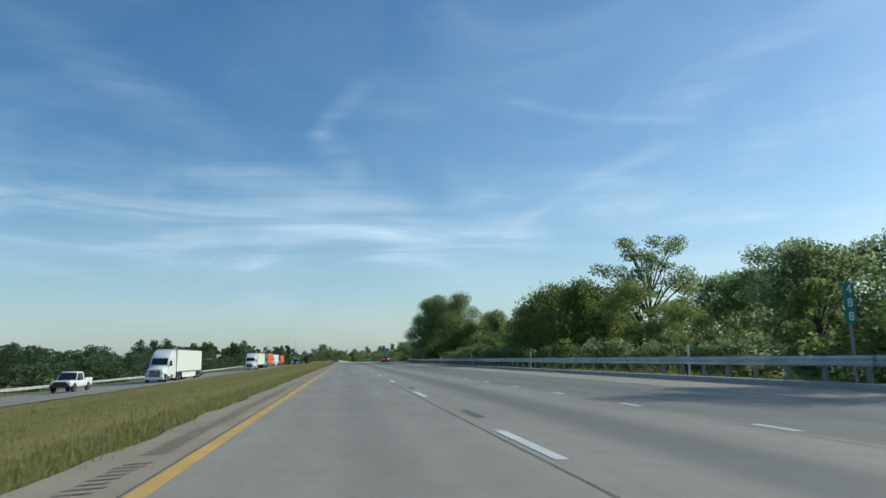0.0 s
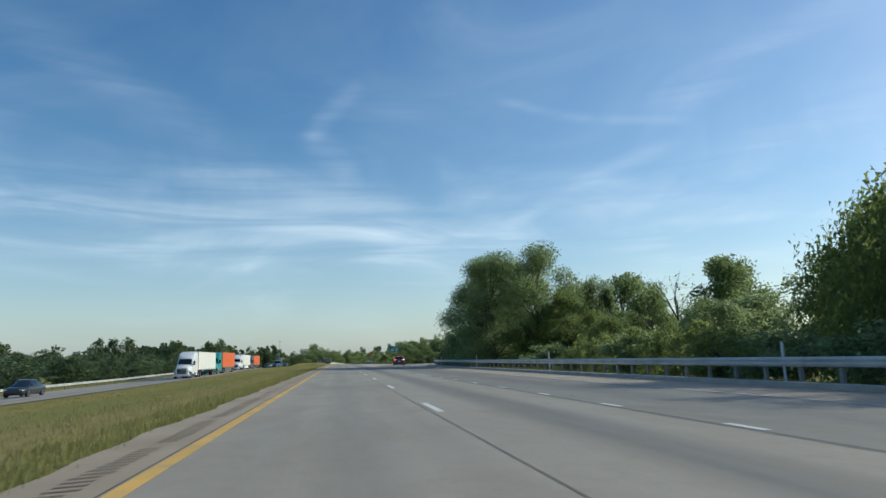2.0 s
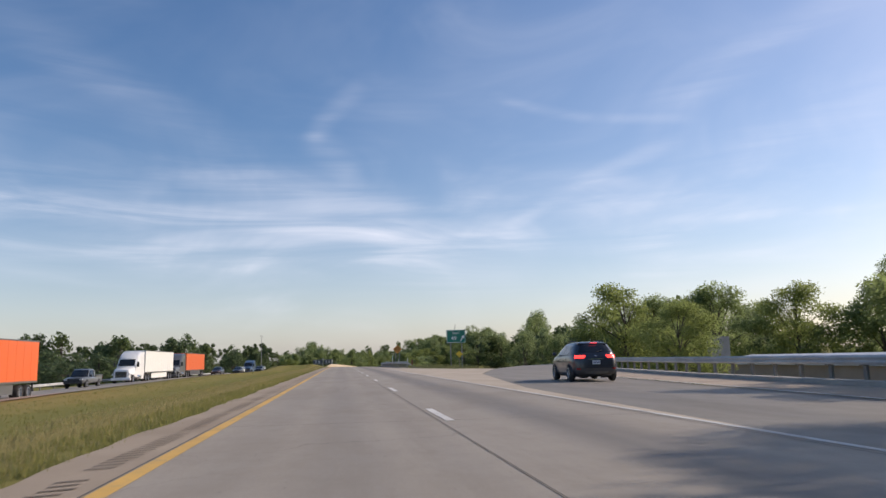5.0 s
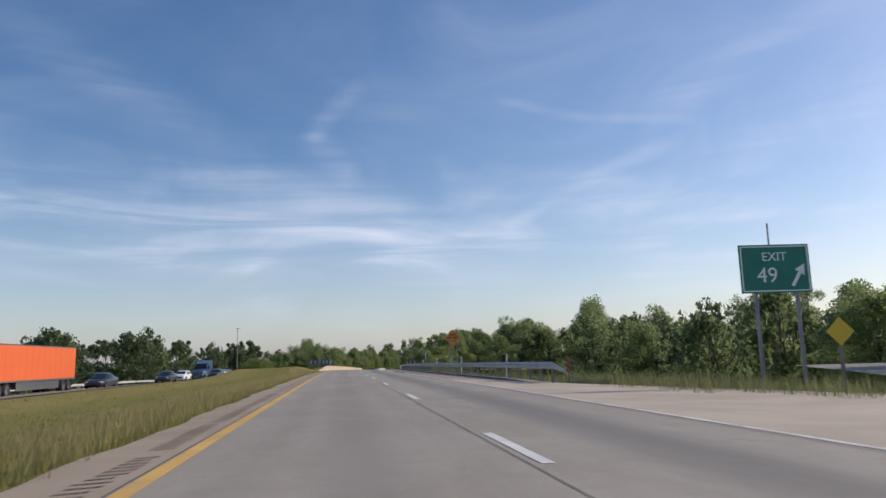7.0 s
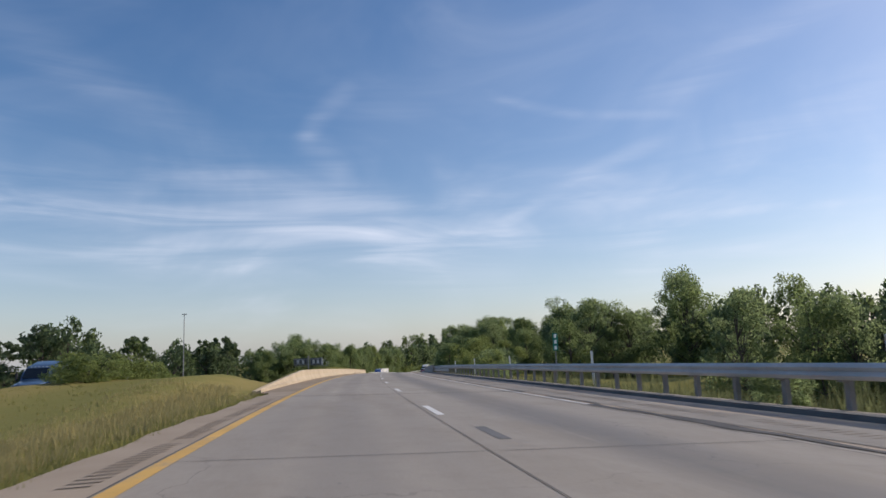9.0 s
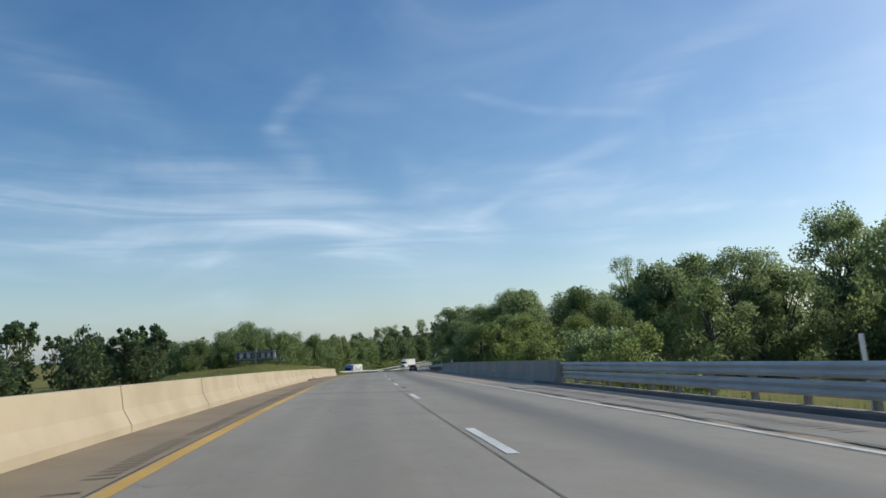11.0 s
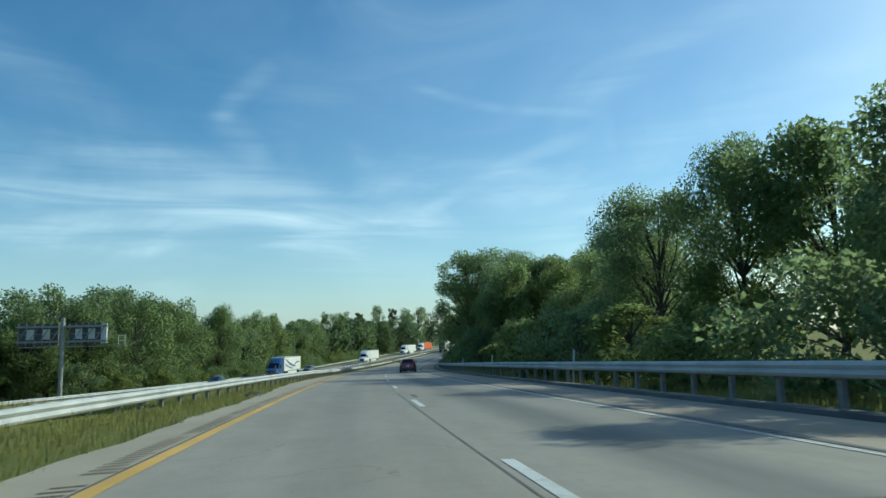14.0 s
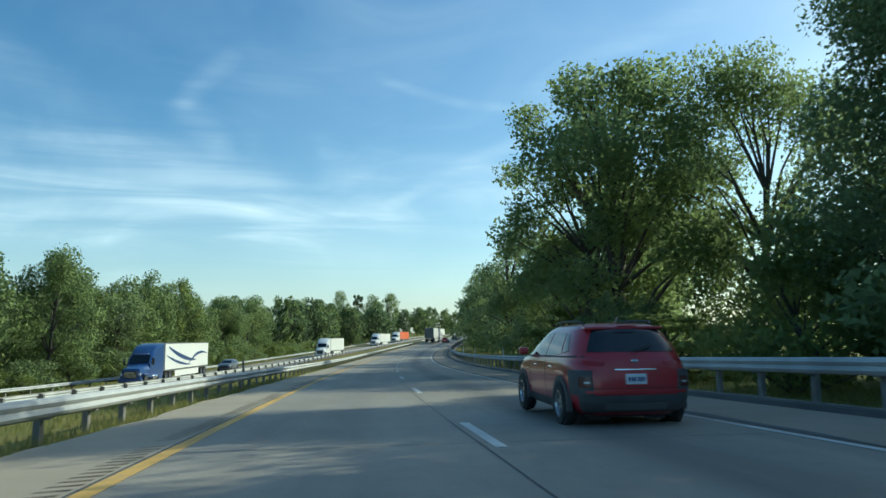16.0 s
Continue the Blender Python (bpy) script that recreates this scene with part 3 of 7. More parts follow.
def rumble():
    """Cut grooves in both shoulders, in groups."""
    verts, faces = [], []
    rng = np.random.default_rng(8)

    def slot(q, u0, run, fall):
        b = len(verts)
        for u, d in ((u0, -0.04), (u0 + run, 0.0), (u0 + run, 0.058), (u0, 0.018)):
            verts.append(tuple(at(q + d, u, 0.006 + fall * max(0, (-2.0 - u)))))
        faces.append((b, b + 1, b + 2, b + 3))

    s = -8.0
    while s < 640:
        if not (318 < s < 366 or 394 < s < 447):
            for i in range(15):
                q = s + i * 0.245
                slot(q, float(GROOVE_U(q)) + 0.02 * math.sin(q) + rng.normal() * 0.012, 0.30 + rng.normal() * 0.02, -0.035)
        s += 15 * 0.245 + 0.55
    s = 264.0
    while s < 388:
        for i in range(15):
            q = s + i * 0.265
            slot(q, 6.66 + 0.03 * math.sin(q) + rng.normal() * 0.012, 0.36 + rng.normal() * 0.02, 0.0)
        s += 15 * 0.265 + 0.6
    return tagged(raw("rumble_grooves", verts, faces, GROOVE), "rows of short dark rumble grooves", "rumble strip", kind="stuff")


GROOVE = speckled("groove_dirt", (0.150, 0.115, 0.082), (0.215, 0.170, 0.122), 1.0, 30.0, 0.9, 0.2)
rumble()
DARK_KERB = speckled("dark_kerb_asphalt", (0.075, 0.072, 0.068), (0.14, 0.132, 0.122), 0.8, 22.0, 0.9, 0.4)
VERGE = speckled("dusty_gravel", (0.17, 0.145, 0.11), (0.30, 0.26, 0.20), 1.2, 16.0, 0.95, 0.6, dist=0.03)
# kerbs under the right guardrails
tagged(sweep("kerb", lambda s: [(float(RAMP_R(s)) + 3.1, -0.05), (float(RAMP_R(s)) + 3.12, 0.14), (float(RAMP_R(s)) + 3.3, 0.16), (float(RAMP_R(s)) + 4.4, 0.10)], -60, 256, 4, KERB),
       "low pale concrete kerb", "kerb", kind="structure")
for s0, s1 in ((261.5, 397), (446.9, 760)):
    grow = lambda s: 0.02 + 0.98 * ramp01(s, s0, s0 + (6 if s0 < 300 else 3))
    tagged(sweep("kerb", lambda s: [(8.2, -0.04), (8.25, 0.09 * grow(s)), (8.45, 0.10 * grow(s)), (8.5, 0.04 * grow(s))], s0, s1, 2, DARK_KERB), "low dark asphalt kerb below the rail", "kerb", kind="structure")
    tagged(sweep("gravel_verge", lambda s: [(8.46, 0.05 * grow(s)), (9.1, 0.05 * grow(s)), (9.75 + 0.15 * math.sin(s * 0.8) + 0.1 * math.sin(2.1 * s), -0.03)], s0, s1, 1.5, VERGE), "dusty gravel strip under the guardrail", "gravel verge", kind="structure")


# ---------- guardrails and barriers ----------
def rail_section(u, side, top=0.80):
    """A W-beam's outline at lateral place u; side is where the traffic runs."""
    z0 = top - 0.31
    pts = [(0.0, 0.0), (0.05, 0.03), (0.085, 0.08), (0.05, 0.125), (0.015, 0.155), (0.05, 0.185), (0.085, 0.23), (0.05, 0.28), (0.0, 0.31)]
    front = [(u + side * x, z0 + z) for x, z in pts]
    return front + [(a - side * 0.012, b) for a, b in reversed(front)]


def guardrail(u_of, s0, s1, side, base, label, spacing=1.905, bank=True, steel=None, ends=()):
    rail = tagged(new("guardrail"), label, "guardrail")
    s = s0
    while s < s1 - 0.2:
        e = min(s + 7.62, s1)
        sweep("beam", lambda q: [(a, b + base(q)) for a, b in rail_section(u_of(q), side)], s, e + 0.15, 2.6, steel or STEEL, rail, bank=bank, closed=True)
        s = e
    bm = bmesh.new()
    box(bm, -0.05, -0.075, -0.4, 0.05, 0.075, 0.72)
    post = part("post", bm, POST_STEEL, rail)
    bm = bmesh.new()
    box(bm, -0.06, -0.07, 0.46, 0.06, 0.07, 0.755)
    block = part("spacer", bm, POST_STEEL, rail)
    s, first = s0 + 0.6, True
    while s < s1:
        for ob, off in ((post, 0.18), (block, 0.062)):
            o = ob if first else ob.copy()
            if not first:
                scene.collection.objects.link(o)
            o.matrix_basis = stand(s, u_of(s) - side * off, base(s), random.uniform(-2, 2), bank=bank)
        first = False
        s += spacing
    return rail


guardrail(lambda s: float(RAMP_R(s)) + 3.9, -20, 255, -1, lambda s: 0.12, "grey steel guardrail on posts beside the exit lane")
MEDIAN_RAIL = table([(457, -6.8), (470, -5.6), (485, -5.2), (515, -4.6), (530, -4.25), (545, -4.4), (900, -4.4)])
MEDIAN_TOP = table([(457, 0.22), (480, 0.42), (510, 0.52), (530, 0.60), (548, 0.52), (900, 0.5)])
guardrail(lambda s: 9.0, 261.4, 397, -1, lambda s: 0.1, "grey steel guardrail on posts above the bank")
guardrail(lambda s: 9.0, 446.8, 760, -1, lambda s: 0.1, "grey steel guardrail along the wooded bank")
guardrail(lambda s: float(MEDIAN_RAIL(s)), 457, 800, 1, lambda s: float(MEDIAN_TOP(s)) - 0.80, "sunlit steel guardrail along the median")
for s0, s1 in ((-20, 388), (440, 900)):
    guardrail(lambda s: -33.0 + float(OPP(s)), s0, s1, 1, lambda s: left_z(s, -33.0 + float(OPP(s))) - 0.02, "sunlit steel guardrail beyond the opposite road", 3.81, False)
guardrail(lambda s: -19.0 + float(OPP(s)), 470, 900, -1, lambda s: left_z(s, -19.0 + float(OPP(s))) - 0.02, "steel guardrail on the inner side of the opposite road", 3.81, False)


def rail_end():
    """The turned-down flared end of the rail behind the gore, with its striped marker."""
    t = tagged(new("rail_terminal"), "bent steel rail end with a striped marker board", "guardrail end")
    verts, faces = [], []
    for i in range(13):
        f = i / 12
        s, u = 261.45 - 0.30 * math.sin(2.2 * f), 9.0 + 0.34 * (1 - math.cos(2.6 * f))
        top = 0.90 - 0.52 * f ** 1.5
        for x, z in ((0.0, -0.30), (-0.08, -0.22), (-0.02, -0.15), (-0.08, -0.07), (0.0, 0.0)):
            verts.append(tuple(at(s, u + x, max(0.03, top + z * (1 - 0.6 * f)))))
    for i in range(12):
        for j in range(4):
            a = i * 5 + j
            faces.append((a, a + 1, a + 6, a + 5))
    raw("beam_end", verts, faces, STEEL, t)
    v, f = [], []
    tube(v, f, at(261.3, 9.5, 0.42), at(260.7, 10.2, 0.04), 0.03, 0.03, 6)
    raw("anchor_cable", v, f, POST_STEEL, t)
    v, f = [], []
    tube(v, f, at(261.5, 9.9, 0.06), at(260.2, 11.2, 0.05), 0.07, 0.05, 6)
    raw("anchor_bar", v, f, POST_STEEL, t)
    bm = bmesh.new()
    box(bm, -0.11, -0.012, 0.45, 0.11, 0.012, 1.12, 0.004)
    board = part("marker_board", bm, MARKER, t)
    board.matrix_basis = stand(261.4, 9.72, 0.0)
    bm = bmesh.new()
    box(bm, -0.03, -0.02, -0.3, 0.03, 0.02, 0.4)
    p = part("marker_post", bm, POST_STEEL, t)
    p.matrix_basis = stand(261.43, 9.72, 0.0)


def striped(name, a, b, pitch, slope=1.0):
    m = Mat(name, 0.5)
    sep = m.node("ShaderNodeSeparateXYZ")
    m.link(m.coord(), sep.inputs[0])
    v = m.math("ADD", m.math("MULTIPLY", sep.outputs[0], slope), sep.outputs[2])
    f = m.math("FRACT", m.math("DIVIDE", v, pitch))
    m.colour(m.mix(m.math("GREATER_THAN", f, 0.5), a, b))
    return m.mat


MARKER = striped("marker_stripes", (0.36, 0.13, 0.04), (0.09, 0.08, 0.07), 0.24)
rail_end()


# Concrete of the right wall, greyer and darker than BARRIER.
GREY_CONCRETE = speckled("grey_barrier_concrete", (0.21, 0.20, 0.18), (0.34, 0.32, 0.285), 0.5, 18.0, 0.9, 0.3)


def barrier(u, side, s0, s1, top, label, stone):
    """A safety-shape concrete wall in cast lengths with open joints."""
    wall = tagged(new("concrete_barrier"), label, "barrier")
    s, i = s0, 0
    while s < s1 - 0.5:
        e = min(s + (6.1 if i % 2 else 5.2), s1)
        rise = lambda q: min(1.0, max(0.0, (q - s0) / 22.0)) * 0.95 + 0.05 if s0 == 327 else 1.0
        sweep("panel", lambda q: [(u, -0.2), (u, 0.09), (u - side * 0.14, 0.34 * rise(q)), (u - side * 0.19, top * rise(q) - 0.02), (u - side * 0.205, top * rise(q)),
                                  (u - side * 0.34, top * rise(q)), (u - side * 0.44, -0.4)],
              s + 0.02, e - 0.02, 2.0, stone, wall, closed=True)
        s, i = e, i + 1
    return wall


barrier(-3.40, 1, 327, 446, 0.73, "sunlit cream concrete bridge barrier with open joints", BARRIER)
def far_parapet():
    """The outer wall of the opposite bridge, in cast lengths."""
    wall = tagged(new("concrete_barrier"), "cream concrete parapet of the opposite bridge", "barrier")
    for i in range(9):
        s = 388.3 + i * 5.8
        sweep("panel", lambda q: [(-32.9 + float(OPP(q)) + x, left_z(q, -32.9 + float(OPP(q))) + z) for x, z in ((0.0, -0.3), (0.0, 0.1), (-0.14, 0.36), (-0.19, 0.84), (-0.34, 0.84), (-0.44, -0.5))],
              s, s + 5.76, 2.0, BARRIER, wall, bank=False, closed=True)


far_parapet()
right_wall = barrier(8.5, -1, 394.5, 447, 1.0, "shaded grey concrete bridge barrier", GREY_CONCRETE)


tagged(sweep("repair_patch", lambda q: [(8.632, 0.36), (8.624, 0.36), (8.674, 0.96), (8.69, 0.96)], 409.0, 409.34, 1.0, BARRIER, right_wall, closed=True), "pale mortar scar")
rub = tagged(new("rub_rail"), "low steel rub rail before the bridge wall", "guardrail")
for s0 in (370.5, 377.1, 383.7, 390.3):
    sweep("beam", lambda q: [(a, b + 0.1) for a, b in rail_section(9.0, -1, 0.44)], s0, s0 + 6.6, 2.2, STEEL, rub, closed=True)


# ---------- trees ----------
def leaf_cards(rng, points, size, spread=0.45, hang=0.0, simple=False):
    """One small folded leaf spray at each point."""
    n = len(points)
    a = rng.normal(size=(n, 3))
    a[:, 2] -= hang * 2.5
    a /= np.linalg.norm(a, axis=1)[:, None]
    b = rng.normal(size=(n, 3))
    b -= a * np.sum(a * b, axis=1)[:, None]
    b /= np.linalg.norm(b, axis=1)[:, None]
    c = np.cross(a, b)
    w = size * (1 - spread + 2 * spread * rng.random(n))[:, None]
    thin = 0.6 - 0.3 * hang
    if simple:
        half = 0.75 - 0.5 * hang
        verts = np.stack([points + a * w, points - a * w * 0.6 + b * w * half, points - a * w * 0.6 - b * w * half], axis=1).reshape(-1, 3)
        base = np.arange(n) * 3
        return verts, np.stack([base, base + 1, base + 2], 1)
    tip, tail = points + a * w, points - a * w
    left, right = points + b * w * thin + c * w * 0.25, points - b * w * thin + c * w * 0.25
    verts = np.stack([tail, left, tip, right], axis=1).reshape(-1, 3)
    base = np.arange(n) * 4
    faces = np.concatenate([np.stack([base, base + 1, base + 2], 1), np.stack([base, base + 2, base + 3], 1)])
    return verts, faces


def tree_mesh(seed, height, width, leaves, size, low=0.15, droop=0.0, blobs=30, top=0.9, clump=1.0, bare=0.0, simple=False):
    """Trunk and limbs, and a crown of leaf sprays round clumps at the limbs' ends."""
    rng = np.random.default_rng(seed)
    verts, faces = [], []
    lean = Vector((rng.normal() * 0.05, rng.normal() * 0.05, 1)).normalized()
    p = Vector((0, 0, -0.8))
    r = height * 0.017 + 0.04
    steps = 6
    spine = [p]
    for i in range(steps):
        q = p + lean * ((height * 0.85 + 0.8) / steps) + Vector((rng.normal() * 0.18, rng.normal() * 0.18, 0))
        tube(verts, faces, p, q, r * (1 - 0.15 * i), r * (1 - 0.15 * (i + 1)), 7)
        spine.append(q)
        p = q
    clumps = []
    for i in range(blobs):
        f = low + (1 - low) * ((i + 0.5) / blobs)
        x = (f - low) / (1 - low)
        wide = width * 0.5 * max(0.12, math.sin(math.pi * min(1, 0.2 + 0.74 * x)) ** 0.7) * (1.0 if x < 0.75 else top)
        ang = i * 2.399 + rng.normal() * 0.5
        reach = wide * (0.25 + 0.72 * rng.random() ** 0.7)
        c = Vector((math.cos(ang) * reach, math.sin(ang) * reach, height * f * 0.95 + rng.normal() * 0.3))
        rad = width * (0.085 + 0.10 * rng.random()) * clump
        clumps.append((c, rad))
        k = max(1, min(steps, int(f * 0.8 * steps)))
        root = spine[k] if spine[k].z < c.z else spine[max(1, k - 1)]
        mid = root.lerp(c, 0.5) + Vector((rng.normal() * 0.2, rng.normal() * 0.2, 0.35))
        tube(verts, faces, root, mid, r * 0.34, r * 0.2, 5)
        tube(verts, faces, mid, c, r * 0.2, r * 0.06, 4)
        for _ in range(2 + int(5 * bare)):
            d = Vector((rng.normal(), rng.normal(), rng.normal() * 0.6 + 0.35)).normalized()
            tube(verts, faces, c.lerp(mid, 0.3), c + d * rad * (1.0 + 0.4 * bare), r * 0.07, r * 0.015, 3)
    weight = np.array([q[1] ** 2 for q in clumps])
    weight /= weight.sum()
    pick = rng.choice(len(clumps), size=leaves, p=weight)
    cen = np.array([tuple(q[0]) for q in clumps])[pick]
    rad = np.array([q[1] for q in clumps])[pick]
    d = rng.normal(size=(leaves, 3))
    d /= np.linalg.norm(d, axis=1)[:, None]
    dist = rad * (rng.random(leaves) ** 0.42) * (1 + 0.12 * np.clip(rng.normal(size=leaves), -2, 1.6))
    pts = cen + d * dist[:, None] * np.array([1.15, 1.15, 0.85])
    if droop:
        out = np.clip(np.hypot(pts[:, 0], pts[:, 1]) / (width * 0.5), 0, 1.3)
        pts[:, 2] -= droop * rng.random(leaves) ** 0.8 * out ** 1.2
    pts[:, 2] = np.maximum(pts[:, 2], 0.1 + 0.3 * rng.random(leaves))
    lv, lf = leaf_cards(rng, pts, size, hang=0.8 if droop else 0.0, simple=simple)
    return verts, faces, lv, lf


def mesh_from(name, verts, faces, material):
    me = bpy.data.meshes.new(name)
    me.from_pydata(verts if isinstance(verts, list) else verts.tolist(), [], faces if isinstance(faces, list) else faces.tolist())
    me.materials.append(material)
    return me


KINDS = {}


def tree_kind(key, seed, height, width, leaves, size, leaf, **shape):
    wv, wf, lv, lf = tree_mesh(seed, height, width, leaves, size, **shape)
    KINDS[key] = (mesh_from("trunk_" + key, wv, wf, BARK), mesh_from("crown_" + key, lv, lf, leaf), height, width)


tree_kind("old_oak", 51, 13.0, 11.0, 40000, 0.092, LEAF_DARK, blobs=44, low=0.08, simple=True)
tree_kind("old_oak_green", 52, 13.0, 11.0, 40000, 0.092, LEAF_GREEN, blobs=42, low=0.06, simple=True)
tree_kind("oak_a", 1, 13.0, 11.0, 15000, 0.155, LEAF_DARK, simple=True)
tree_kind("oak_b", 21, 13.0, 11.0, 15000, 0.155, LEAF_GREEN, low=0.1, simple=True)
tree_kind("maple", 2, 12.0, 9.0, 18000, 0.116, LEAF_GREEN, simple=True)
tree_kind("sunny", 22, 11.0, 10.0, 18000, 0.112, LEAF_YELLOW, low=0.06, simple=True)
tree_kind("ash", 3, 15.0, 9.5, 19000, 0.115, LEAF_GREEN, low=0.25, top=1.1, simple=True)
tree_kind("willow", 4, 11.0, 12.0, 24000, 0.20, LEAF_WILLOW, droop=5.0, low=0.3, simple=True)
tree_kind("poplar", 24, 16.0, 11.0, 13000, 0.11, LEAF_GREEN, low=0.35, blobs=34, clump=0.7, top=1.2, simple=True)
tree_kind("airy", 61, 18.0, 12.0, 9000, 0.10, LEAF_GREEN, low=0.38, blobs=30, clump=0.62, top=1.25, bare=0.5, simple=True)
tree_kind("young", 5, 7.0, 4.2, 8000, 0.10, LEAF_YELLOW, low=0.06, blobs=22, simple=True)
tree_kind("thicket", 6, 4.2, 6.5, 4600, 0.125, LEAF_DARK, low=0.04, blobs=20, simple=True)
tree_kind("bright_thicket", 26, 4.0, 6.0, 5000, 0.112, LEAF_YELLOW, low=0.04, blobs=20, simple=True)
tree_kind("locust", 7, 16.0, 11.0, 14000, 0.125, LEAF_DARK, low=0.4, blobs=26, clump=0.85, top=1.2, simple=True)
tree_kind("dead", 27, 10.0, 8.0, 260, 0.12, LEAF_YELLOW, low=0.3, blobs=18, bare=1.0)
tree_kind("conifer", 28, 12.0, 4.2, 10000, 0.11, LEAF_DARK, low=0.05, blobs=26, top=0.4, simple=True)
tree_kind("mid_broad", 41, 13.0, 10.0, 7200, 0.165, LEAF_GREEN, low=0.06, simple=True)
tree_kind("mid_sunny", 42, 12.0, 9.0, 7000, 0.16, LEAF_YELLOW, low=0.06, simple=True)
tree_kind("mid_dark", 43, 14.0, 10.0, 7200, 0.165, LEAF_DARK, low=0.08, simple=True)
tree_kind("far_broad", 8, 13.0, 11.0, 1250, 0.44, LEAF_FAR_SHADED_GREEN, low=0.08, simple=True)
tree_kind("far_dark", 31, 12.0, 12.0, 1250, 0.45, LEAF_FAR_SHADED, low=0.06, simple=True)
tree_kind("far_tall", 9, 15.0, 8.5, 1200, 0.42, LEAF_FAR_SHADED, top=1.1, simple=True)
tree_kind("pine", 10, 16.0, 8.0, 1500, 0.30, LEAF_FAR_SHADED, low=0.74, blobs=10, clump=0.85, top=1.4)

FAR_WOODS = {}


def grow_far(key, m):
    """Adds a tree to the joined far woods."""
    for me in KINDS[key][:2]:
        n = len(me.vertices)
        co = np.empty(n * 3, dtype=np.float32)
        me.vertices.foreach_get("co", co)
        a = np.array(m, dtype=np.float32)
        FAR_WOODS.setdefault(me.materials[0].name, []).append((co.reshape(-1, 3) @ a[:3, :3].T + a[:3, 3], me))


def join_far():
    """Links the far woods, one mesh a leaf colour."""
    for name, items in FAR_WOODS.items():
        verts, loops, starts, sizes, base, at_loop = [], [], [], [], 0, 0
        for co, me in items:
            lv = np.empty(len(me.loops), dtype=np.int32)
            me.loops.foreach_get("vertex_index", lv)
            ls = np.empty(len(me.polygons), dtype=np.int32)
            me.polygons.foreach_get("loop_start", ls)
            verts.append(co)
            loops.append(lv + base)
            starts.append(ls + at_loop)
            base += len(co)
            at_loop += len(lv)
        me = bpy.data.meshes.new("far_woods")
        v, l, s = np.concatenate(verts), np.concatenate(loops), np.concatenate(starts)
        me.vertices.add(len(v))
        me.vertices.foreach_set("co", v.ravel())
        me.loops.add(len(l))
        me.loops.foreach_set("vertex_index", l.astype(np.int32))
        me.polygons.add(len(s))
        me.polygons.foreach_set("loop_start", s.astype(np.int32))
        me.materials.append(bpy.data.materials[name])
        me.update(calc_edges=True)
        me.validate()
        tagged(new("far_woods", me), "distant woods on the skyline, dark green" if "bark" not in name else "grey trunks and limbs of the distant woods", "woods", kind="stuff")


def plant(key, s, u, height, width, label, name="tree", dz=0.0, group=""):
    """Stands a tree of the kind at (s, u), height metres tall and width across."""
    trunk_me, crown_me, h, w = KINDS[key]
    base = at(s, u)
    m = (pose(base.x, base.y, base.z + lift(s, u) - 0.05 + dz, random.uniform(-3, 3), random.uniform(-3, 3), random.uniform(0, 360))
         @ Matrix.Diagonal((width / w, width / w, height / h, 1)))
    if key.startswith("far_"):
        return grow_far(key, m)
    t = new(name)
    t.matrix_basis = m
    for nm, me in (("trunk", trunk_me), ("crown", crown_me)):
        new(nm, me).parent = t
    return tagged(t, label, "shrub" if name == "shrub" else "tree", group)


